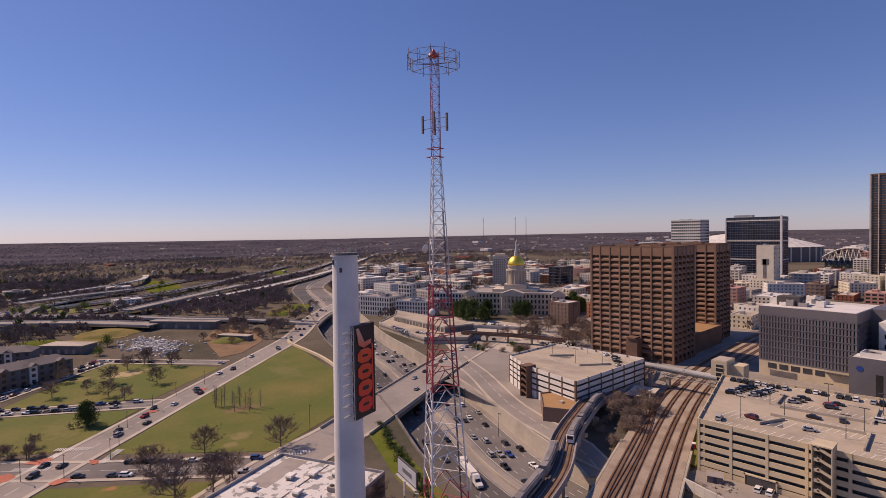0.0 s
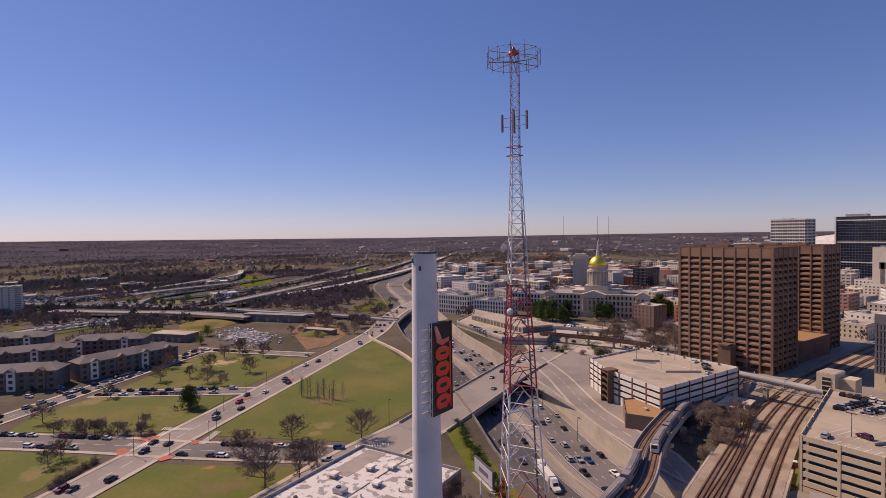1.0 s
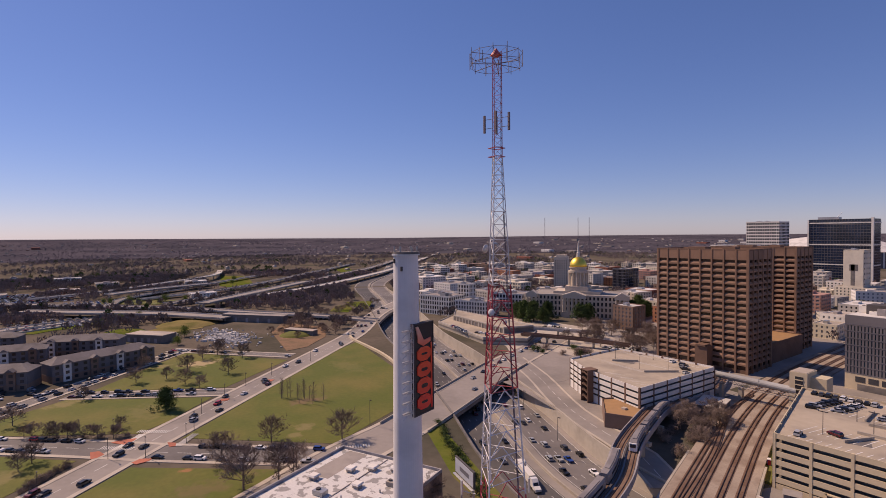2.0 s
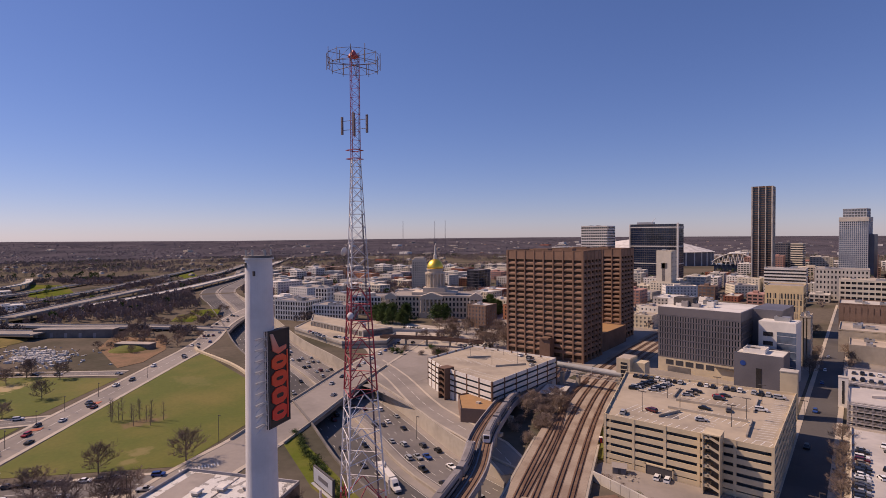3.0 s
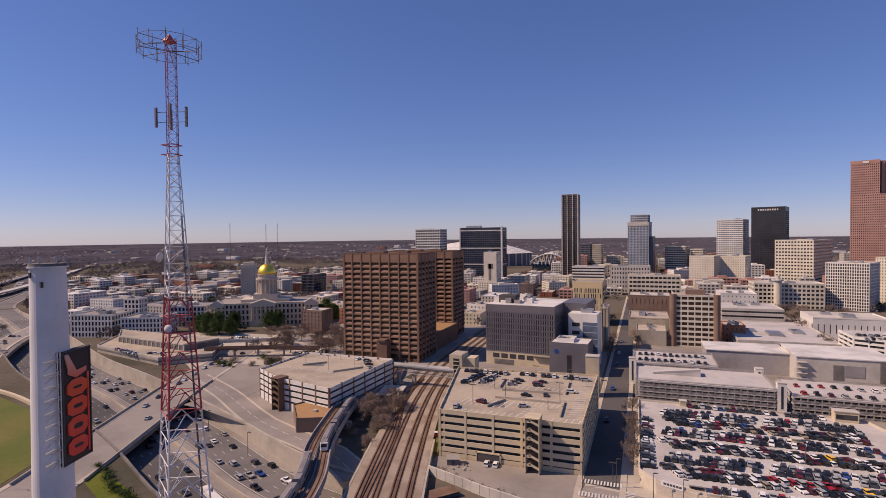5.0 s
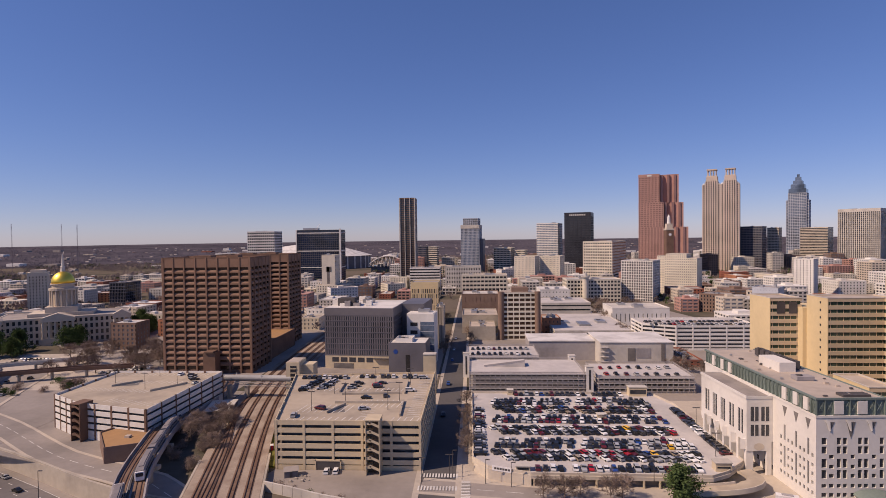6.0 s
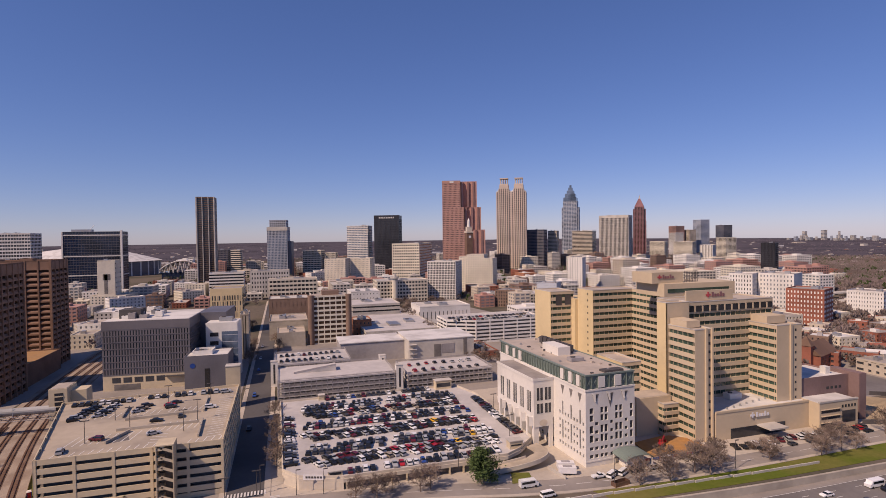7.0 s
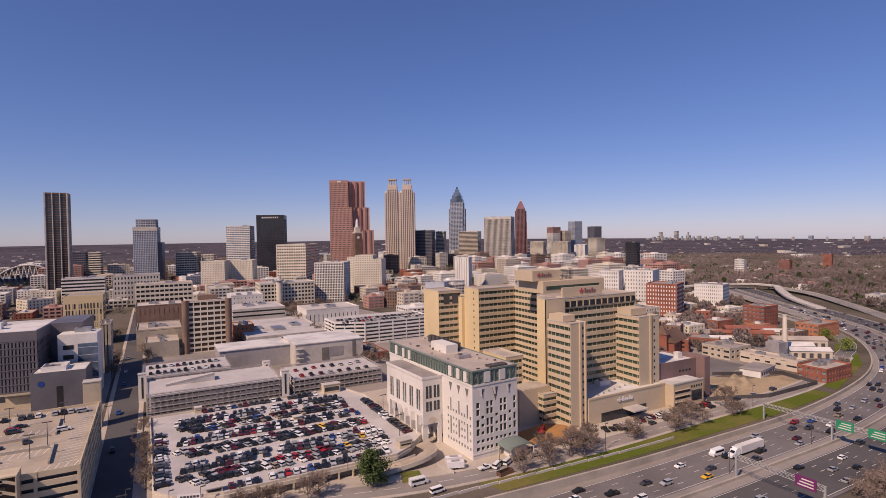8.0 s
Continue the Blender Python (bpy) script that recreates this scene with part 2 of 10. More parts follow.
SAND, STRAW, MULCH, CLAY = (0.42, 0.32, 0.17), (0.27, 0.21, 0.09), (0.2, 0.125, 0.07), (0.4, 0.17, 0.07)
MAT["lawn"] = worn_lawn("lawn", ((-392, 84, 13, 17, 0.9, SAND), (-400, 62, 8, 9, 0.6, STRAW), (-268, 110, 8, 14, 0.75, MULCH), (-232, 93, 7, 6, 0.6, STRAW), (-225, 86, 5, 5, 0.55, STRAW), (-216, 40, 3, 4, 0.7, CLAY),
                                 (-250, -14, 10, 8, 0.5, STRAW), (-342, 6, 9, 14, 0.6, STRAW), (-205, 62, 14, 12, 0.45, MULCH), (-196, 40, 10, 14, 0.4, MULCH), (-300, 40, 20, 14, 0.25, STRAW), (-320, 160, 26, 12, 0.2, STRAW), (-195, 120, 16, 10, 0.4, MULCH)))


def flare_sign(name, low, high, z0, z1):
    """Sign letters' enamel: red below, orange and pale towards the top."""
    m = bpy.data.materials.new(name)
    m.use_nodes = True
    n, l = m.node_tree.nodes, m.node_tree.links
    geo, sep, rng, ramp = n.new("ShaderNodeNewGeometry"), n.new("ShaderNodeSeparateXYZ"), n.new("ShaderNodeMapRange"), n.new("ShaderNodeValToRGB")
    l.new(geo.outputs["Position"], sep.inputs[0])
    l.new(sep.outputs[2], rng.inputs[0])
    rng.inputs[1].default_value, rng.inputs[2].default_value = z0, z1
    l.new(rng.outputs[0], ramp.inputs[0])
    ramp.color_ramp.elements[0].color, ramp.color_ramp.elements[1].color = (*low, 1), (0.7, 0.45, 0.35, 1)
    e = ramp.color_ramp.elements.new(0.72)
    e.color = (*high, 1)
    l.new(ramp.outputs[0], n["Principled BSDF"].inputs["Base Color"])
    n["Principled BSDF"].inputs["Roughness"].default_value = 0.45
    return m


# ---- geometry helpers ----
class Geo:
    """A growing list of corners and faces."""

    def __init__(self):
        self.v, self.f = [], []

    def add(self, verts, faces):
        k = len(self.v)
        self.v.extend(verts)
        self.f.extend([tuple(i + k for i in f) for f in faces])
        return self

    def box(self, x0, y0, z0, x1, y1, z1):
        return self.add([(x0, y0, z0), (x1, y0, z0), (x1, y1, z0), (x0, y1, z0), (x0, y0, z1), (x1, y0, z1), (x1, y1, z1), (x0, y1, z1)],
                        [(3, 2, 1, 0), (4, 5, 6, 7), (0, 1, 5, 4), (1, 2, 6, 5), (2, 3, 7, 6), (3, 0, 4, 7)])

    def prism(self, poly, z0, z1, top=None):
        """Upright walls over a counter-clockwise outline; top: another outline above."""
        n, top = len(poly), top or poly
        return self.add([(x, y, z0) for x, y in poly] + [(x, y, z1) for x, y in top],
                        [tuple(range(n))[::-1], tuple(range(n, 2 * n))] + [(i, (i + 1) % n, n + (i + 1) % n, n + i) for i in range(n)])

    def cyl(self, x, y, z0, z1, r0, r1=None, n=12):
        r1 = r0 if r1 is None else r1
        ring = [(math.cos(2 * math.pi * i / n), math.sin(2 * math.pi * i / n)) for i in range(n)]
        return self.prism([(x + r0 * c, y + r0 * s) for c, s in ring], z0, z1, [(x + r1 * c, y + r1 * s) for c, s in ring])

    def tube(self, p, q, r, r2=None, n=4):
        """A stick from p to q."""
        p, q = Vector(p), Vector(q)
        d = (q - p).normalized()
        a = d.orthogonal().normalized()
        b = d.cross(a)
        r2 = r if r2 is None else r2
        ring = [(math.cos(2 * math.pi * (i + 0.5) / n), math.sin(2 * math.pi * (i + 0.5) / n)) for i in range(n)]
        return self.add([tuple(p + r * (c * a + s * b)) for c, s in ring] + [tuple(q + r2 * (c * a + s * b)) for c, s in ring],
                        [tuple(range(n))[::-1], tuple(range(n, 2 * n))] + [(i, (i + 1) % n, n + (i + 1) % n, n + i) for i in range(n)])

    def dome(self, x, y, z, r, h, n=16, m=6):
        """The upper half of a ball, r wide and h high."""
        rings = [[(x + r * math.cos(j * math.pi / 2 / m) * math.cos(2 * math.pi * i / n), y + r * math.cos(j * math.pi / 2 / m) * math.sin(2 * math.pi * i / n),
                   z + h * math.sin(j * math.pi / 2 / m)) for i in range(n)] for j in range(m)]
        verts = [p for ring in rings for p in ring] + [(x, y, z + h)]
        faces = [(j * n + i, j * n + (i + 1) % n, (j + 1) * n + (i + 1) % n, (j + 1) * n + i) for j in range(m - 1) for i in range(n)]
        faces += [((m - 1) * n + i, (m - 1) * n + (i + 1) % n, m * n) for i in range(n)]
        return self.add(verts, faces + [tuple(range(n))[::-1]])

    def gable(self, x0, y0, x1, y1, z0, z1, along="x", over=0.0):
        """A pitched roof with its ridge along x or y."""
        x0, y0, x1, y1 = x0 - over, y0 - over, x1 + over, y1 + over
        if along == "x":
            r = [(x0, (y0 + y1) / 2, z1), (x1, (y0 + y1) / 2, z1)]
            return self.add([(x0, y0, z0), (x1, y0, z0), (x1, y1, z0), (x0, y1, z0), *r], [(0, 1, 5, 4), (2, 3, 4, 5), (3, 0, 4), (1, 2, 5), (3, 2, 1, 0)])
        r = [((x0 + x1) / 2, y0, z1), ((x0 + x1) / 2, y1, z1)]
        return self.add([(x0, y0, z0), (x1, y0, z0), (x1, y1, z0), (x0, y1, z0), *r], [(3, 0, 4, 5), (1, 2, 5, 4), (0, 1, 4), (2, 3, 5), (3, 2, 1, 0)])

    def mesh(self, name, mat=None, smooth=False):
        me = bpy.data.meshes.new(name)
        me.from_pydata(self.v, [], self.f)
        if mat:
            me.materials.append(MAT[mat] if isinstance(mat, str) else mat)
        if smooth:
            me.polygons.foreach_set("use_smooth", [True] * len(me.polygons))
        me.update()
        return me


def thing(name, x, y, z=0.0, turn=0.0, label="", category="", group="", kind=""):
    ob = new(name)
    ob.empty_display_size = 0.5
    ob.matrix_basis = pose(x, y, z, 0, 0, turn)
    return tagged(ob, label, category, group, kind)


def part(name, geo, mat, parent, label="", kind="", smooth=False):
    """One mesh under a thing or under a part of it."""
    ob = new(name, geo.mesh(name, mat, smooth) if isinstance(geo, Geo) else geo)
    ob.parent = parent
    return tagged(ob, label, kind=kind)


def piece(name, me, parent, x=0, y=0, z=0, turn=0.0, sx=1, sy=1, sz=1):
    """A repeat of a shared mesh under its thing."""
    ob = new(name, me)
    ob.parent = parent
    ob.matrix_basis = pose(x, y, z, 0, 0, turn) @ Matrix.Diagonal((sx, sy, sz, 1))
    return ob


def solid(name, geo, mat, label="", category="", group="", kind="", smooth=False):
    """A thing that is a single mesh."""
    return tagged(new(name, geo.mesh(name, mat, smooth)), label, category, group, kind)


def offset(pts, d):
    """A line moved d to its left."""
    out = []
    for i, p in enumerate(pts):
        a, b = Vector(pts[max(i - 1, 0)][:2]), Vector(pts[min(i + 1, len(pts) - 1)][:2])
        t = (b - a).normalized()
        out.append((p[0] - t.y * d, p[1] + t.x * d))
    return out


def smooth_line(pts, step=12.0):
    """A finer line through the points (Catmull-Rom), with all their coordinates."""
    out = []
    for i in range(len(pts) - 1):
        p0, p1, p2, p3 = (Vector(pts[max(i - 1, 0)]), Vector(pts[i]), Vector(pts[i + 1]), Vector(pts[min(i + 2, len(pts) - 1)]))
        n = max(1, int((p2 - p1).length / step))
        for k in range(n):
            t = k / n
            out.append(tuple(0.5 * ((2 * p1) + (p2 - p0) * t + (2 * p0 - 5 * p1 + 4 * p2 - p3) * t * t + (3 * p1 - p0 - 3 * p2 + p3) * t ** 3)))
    return out + [tuple(pts[-1])]


def ribbon(geo, pts, left, right, z=0.0, thick=0.25):
    """A slab along a line, from left to right of it (metres, left positive); points may bring their own height."""
    a, b = offset(pts, left), offset(pts, right)
    hs = [(p[2] if len(p) > 2 else 0) + z for p in pts]
    n = len(pts)
    v = [(*p, h) for p, h in zip(a, hs)] + [(*p, h) for p, h in zip(b, hs)] + [(*p, h - thick) for p, h in zip(a, hs)] + [(*p, h - thick) for p, h in zip(b, hs)]
    f = []
    for i in range(n - 1):
        f += [(i, n + i, n + i + 1, i + 1), (2 * n + i, i, i + 1, 2 * n + i + 1), (n + i, 3 * n + i, 3 * n + i + 1, n + i + 1), (2 * n + i, 2 * n + i + 1, 3 * n + i + 1, 3 * n + i)]
    f += [(0, 2 * n, 3 * n, n), (n - 1, 2 * n - 1, 4 * n - 1, 3 * n - 1)]
    return geo.add(v, f)


def dashes(geo, pts, at, z, on=3.0, off=9.0, width=0.3):
    """Painted dashes along a line at a distance from it."""
    line = offset(pts, at)
    hs = [(p[2] if len(p) > 2 else 0) + z for p in pts]
    run, draw = 0.0, True
    for i in range(len(line) - 1):
        a, b = Vector((*line[i], hs[i])), Vector((*line[i + 1], hs[i + 1]))
        d = b - a
        length, s = d.length, 0.0
        if length < 1e-6:
            continue
        d /= length
        side = Vector((-d.y, d.x, 0)) * width / 2
        while s < length:
            left = (on if draw else off) - run
            e = min(s + left, length)
            if draw:
                p, q = a + d * s, a + d * e
                geo.add([tuple(p - side), tuple(q - side), tuple(q + side), tuple(p + side)], [(0, 1, 2, 3)])
            run += e - s
            if run >= (on if draw else off) - 1e-6:
                run, draw = 0.0, not draw
            s = e
    return geo

# ---- the ground: one sheet to the hills, cut open along the sunken motorway ----
from mathutils.geometry import delaunay_2d_cdt

MOTORWAY = smooth_line([(-1500, 930, 0.3), (-1050, 640, 0.3), (-820, 455, 0.3), (-640, 372, -3), (-500, 310, -7), (-388, 258, -7), (-300, 226, -7), (-200, 184, -7), (-137, 155, -7),
                        (-70, 139, -6.5), (10, 129, -5.5), (110, 120, -2.5), (195, 116.5, -1.5), (294, 118.5, -1.0), (403, 139, -0.8), (497, 185, -0.5), (575, 252, 0.3),
                        (690, 390, 0.3), (802, 520, 0.3)], 14)
HALF = 25.5
CUT = [p for p in MOTORWAY if p[2] < 0]
TRENCH = offset(CUT, -HALF) + offset(CUT, HALF)[::-1]


def hill(x, y):
    """The land rises gently far out."""
    r = math.hypot(x, y)
    k = min(max((r - 2600) / 2200, 0), 1)
    az = math.degrees(math.atan2(x, y))
    rise = float(np.interp(az, (-95, -60, -30, 30, 50, 66), (70, 50, 60, 58, 42, 22)))
    return k * k * (3 - 2 * k) * rise + (k * (1 - k) * 14 * noise.noise((x / 700, y / 700, 0.3)))


def inside(poly, x, y):
    hit = False
    for (xa, ya), (xb, yb) in zip(poly, poly[1:] + poly[:1]):
        if (ya > y) != (yb > y) and x < (xb - xa) * (y - ya) / (yb - ya) + xa:
            hit = not hit
    return hit


pts = [Vector(p) for p in TRENCH]
edges = [(i, (i + 1) % len(pts)) for i in range(len(pts))]
for r, n in ((900, 24), (1400, 30), (2000, 36), (2500, 48), (2800, 60), (3100, 72), (3400, 80), (3700, 90), (4000, 96), (4300, 100), (4600, 110), (4880, 120)):
    pts += [Vector((r * math.cos(2 * math.pi * i / n + r), r * math.sin(2 * math.pi * i / n + r))) for i in range(n)]
cv, ce, cf, _, _, _ = delaunay_2d_cdt(pts, edges, [], 0, 1e-4)
ground = Geo()
ground.add([(v.x, v.y, hill(v.x, v.y)) for v in cv],
           [tuple(f) for f in cf if not inside(TRENCH, sum(cv[i].x for i in f) / 3, sum(cv[i].y for i in f) / 3)])
solid("ground", ground, "ground", "brownish winter city ground reaching to wooded hills", "ground", kind="structure")

# ---- the motorway ----
motorway = thing("motorway", 0, 0, 0, label="wide sunken motorway with pale and dark carriageways", category="road", kind="structure")
part("north_carriageway", ribbon(Geo(), MOTORWAY, HALF, 4.0), "old_asphalt", motorway, "worn pale grey carriageway")
part("south_carriageway", ribbon(Geo(), MOTORWAY, -4.0, -HALF), "asphalt", motorway, "newer dark asphalt carriageway")
part("median_strip", ribbon(Geo(), MOTORWAY, 4.0, -4.0, 0.05), "concrete_road", motorway, "tan concrete median shoulder")
part("median_barrier", ribbon(Geo(), MOTORWAY, 0.35, -0.35, 1.1, 1.1), "concrete", motorway, "tan concrete barrier")
part("shoulder", ribbon(Geo(), MOTORWAY, HALF, 22.6, 0.04, 0.2), "concrete_road", motorway)
part("shoulder", ribbon(Geo(), MOTORWAY, -23.4, -HALF, 0.04, 0.2), "concrete_road", motorway)
marks = Geo()
near_way = [p for p in MOTORWAY if -700 < p[0] < 760]
for k in (8.1, 11.7, 15.3, 18.9, -7.9, -11.5, -15.1, -18.7):
    dashes(marks, near_way, k, 0.06, 3.0, 9.0, 0.2)
for k in (4.7, 22.3, -4.5, -22.6):
    dashes(marks, near_way, k, 0.06, 60, 0.01, 0.22)
part("lane_marking", marks, "paint_mark", motorway, kind="stuff")


def wall_along(name, line, at, low, high, thick, mat, label):
    """An upright wall beside a line; low and high are over the line's own height or flat."""
    a, b = offset(line, at), offset(line, at + thick)
    n = len(line)
    v = [(*p, l) for p, l in zip(a, low)] + [(*p, h) for p, h in zip(a, high)] + [(*p, h) for p, h in zip(b, high)] + [(*p, l) for p, l in zip(b, low)]
    f = []
    for i in range(n - 1):
        for k in range(4):
            f.append((k * n + i, k * n + i + 1, (k + 1) % 4 * n + i + 1, (k + 1) % 4 * n + i))
    f += [(0, n, 2 * n, 3 * n), (n - 1, 4 * n - 1, 3 * n - 1, 2 * n - 1)]
    return solid(name, Geo().add(v, f), mat, label, "wall", kind="structure")


wall_along("retaining_wall_north", CUT, HALF, [p[2] - 0.3 for p in CUT], [0.9] * len(CUT), 0.9, "concrete", "stained tan concrete retaining wall beside the motorway")
wall_along("retaining_wall_south", CUT, -HALF - 0.9, [p[2] - 0.3 for p in CUT], [0.9] * len(CUT), 0.9, "dark_and_shade_concrete", "dark concrete retaining wall beside the motorway")


# ---- streets ----
def street(name, pts, width, z, mat="old_asphalt", label="worn grey city street", walk_w=2.2, middle=True, dash=None):
    """A carriageway with a pavement and kerb on both sides and a painted middle line."""
    line = smooth_line(pts, 15)
    road = thing(name, 0, 0, 0, label=label, category="street", kind="structure")
    part("carriageway", ribbon(Geo(), line, width / 2, -width / 2, z), mat, road)
    if walk_w:
        part("pavement", ribbon(Geo(), line, width / 2 + walk_w, width / 2, z + 0.13), "pavement", road, "pale concrete pavement")
        part("pavement", ribbon(Geo(), line, -width / 2, -width / 2 - walk_w, z + 0.13), "pavement", road, "pale concrete pavement")
    m = Geo()
    if middle:
        dashes(m, line, 0.0, z + 0.03, 6, 4, 0.25)
    for k in dash or ():
        dashes(m, line, k, z + 0.03, 3, 6, 0.22)
    if m.v:
        part("lane_marking", m, "paint_mark", road, kind="stuff")
    return road


street("main_street", [(-170, -62), (-221, -4), (-262, 41), (-367, 158), (-427, 222), (-505, 284), (-565, 345), (-640, 430)], 15, 0.16, "concrete_road", "broad pale avenue past the lawns")
street("cross_street", [(-340, -80), (-300, -28), (-260, 16), (-243, 33), (-197, 85)], 14, 0.12)
street("park_street", [(-358, 8), (-309, 82)], 10, 0.12)
street("row_street", [(-290, -80), (-335, -31), (-374, 9), (-445, 84)], 10, 0.14)
street("hill_street", [(-452, 76), (-375, 142)], 9, 0.17)
street("bridge_street", [(-138, -20), (-167, 45), (-190, 92), (-208, 140), (-255, 236), (-276, 285), (-300, 345)], 22, 0.2, "concrete_road", "wide pale street carried over the motorway on a bridge", middle=False)
street("service_road", [(-268, 262), (-225, 240), (-170, 206), (-120, 186), (-98, 170)], 12, 0.16, "concrete_road", "pale service road along the motorway", walk_w=1.2)
street("deck_street", [(-13, 150), (-14, 190), (-14, 300), (-14, 470), (-14, 800)], 12.5, 0.12, "asphalt", "dark city street between two parking structures", middle=False)
street("lot_street", [(-20, 186), (40, 178), (92, 166), (150, 162), (230, 163), (330, 166), (420, 190)], 9, 0.14, "concrete_road", "pale street below the parking deck", walk_w=1.6)

# ---- lawns ----
for k, (name, outline, mat, label) in enumerate((
    ("lawn", [(-252, 46), (-205, 96), (-227, 140), (-262, 172), (-297, 182), (-390, 203), (-372, 176)], "lawn", "broad mown winter lawn with worn patches"),
    ("lawn", [(-360, 19), (-321, 82), (-364, 135), (-437, 84)], "lawn", "sloping lawn with a bare sandy patch"),
    ("lawn", [(-270, 31), (-278, 44), (-306, 71), (-350, 7), (-331, -19), (-311, -27)], "lawn", "green lawn between streets"),
    ("lawn", [(-285, -26), (-252, 8), (-232, -13), (-184, -62), (-300, -62)], "lawn", "brownish lawn at a street corner"),
    ("lawn", [(-232, 24), (-194, 70), (-178, 36), (-162, -2), (-186, -28)], "lawn", "mown lawn with bare clay spots"),
    ("verge", [(-206, 122), (-166, 100), (-120, 108), (-124, 122), (-196, 146)], "ground", "rough brown verge with shrubs beside the motorway"),
    ("verge", [(-194, 143), (-197, 136), (-150, 116), (-126, 111), (-125, 119)], "bright_lawn", "narrow grass strip with shrubs beside the motorway"),
    ("forecourt", [(-262, 238), (-215, 213), (-140, 190), (-136, 208), (-208, 216), (-209, 300), (-268, 300)], "concrete_road", "worn pale paving round the junction"),
    ("verge", [(105, 149), (170, 146.5), (262, 146), (320, 149.5), (318, 160), (230, 157), (150, 156), (100, 160)], "bright_lawn", "bright green grass bank beside the motorway"),
    ("verge", [(330, 152), (405, 172), (470, 205), (462, 214), (400, 186), (332, 160)], "bright_lawn", "green grass strip beside a slip road"),
)):
    area = sum(xa * yb - xb * ya for (xa, ya), (xb, yb) in zip(outline, outline[1:] + outline[:1]))
    solid(name, Geo().prism(outline if area > 0 else outline[::-1], -0.2, 0.10 + 0.004 * k), mat, label, "lawn", kind="structure")

# ---- paved ground of the centre ----
for k, outline in enumerate(([(-134, 276), (-24, 276), (-24, 440), (-110, 620), (-134, 620)], [(-4, 290), (110, 286), (250, 300), (262, 420), (220, 640), (-4, 700)],
                             [(-20, 170), (-4, 170), (60, 172), (110, 168), (262, 168), (262, 300), (110, 286), (-4, 292)], [(-420, 480), (-220, 330), (-140, 300), (-134, 640), (-380, 720)],
                             [(-230, 215), (-140, 205), (-134, 300), (-220, 320)], [(262, 206), (420, 196), (480, 300), (520, 400), (300, 420)])):
    area = sum(xa * yb - xb * ya for (xa, ya), (xb, yb) in zip(outline, outline[1:] + outline[:1]))
    solid("paving", Geo().prism(outline if area > 0 else outline[::-1], -0.2, 0.04 + 0.005 * k), "concrete_road" if k != 2 else "pavement", "worn pale paving between city blocks", "paving", kind="structure")

# ---- buildings: shared makers ----
def ring_boxes(geo, x0, y0, x1, y1, z0, z1, t):
    """A hollow rectangle of walls t thick."""
    geo.box(x0, y0, z0, x1, y0 + t, z1).box(x0, y1 - t, z0, x1, y1, z1)
    return geo.box(x0, y0 + t, z0, x0 + t, y1 - t, z1).box(x1 - t, y0 + t, z0, x1, y1 - t, z1)


def rooftop_unit(parent, x, y, z, w, d, h, mat="metal", name="rooftop_unit"):
    """A cooling unit: casing, plinth, louvres and two fan hoods."""
    u = part(name, Geo().box(x - w / 2, y - d / 2, z + 0.25, x + w / 2, y + d / 2, z + h).box(x - w / 2 + 0.15, y - d / 2 + 0.15, z, x + w / 2 - 0.15, y + d / 2 - 0.15, z + 0.3), mat, parent)
    if w < 9:
        part("fan_hood", Geo().cyl(x - w / 5, y, z + h, z + h + 0.35, min(w, d) * 0.26, n=8), "guide_dark", u)


def roof_set(root, x0, y0, x1, y1, z, mat="grey_roof", wall="concrete", parapet=1.0, units=2, seed=0, unit_mat="metal"):
    """A flat roof behind a parapet, with plant on it."""
    part("roof", Geo().box(x0 + 0.3, y0 + 0.3, z - 0.3, x1 - 0.3, y1 - 0.3, z + 0.05), mat, root)
    if parapet:
        part("parapet", ring_boxes(Geo(), x0, y0, x1, y1, z - 0.3, z + parapet, 0.4), wall, root)
    rnd = random.Random(seed)
    w, d = x1 - x0, y1 - y0
    for _ in range(units):
        uw, ud = rnd.uniform(0.06, 0.16) * w + 1, rnd.uniform(0.08, 0.2) * d + 1
        rooftop_unit(root, x0 + w * rnd.uniform(0.2, 0.8), y0 + d * rnd.uniform(0.2, 0.8), z + 0.05, uw, ud, rnd.uniform(1.3, 3.0), unit_mat)


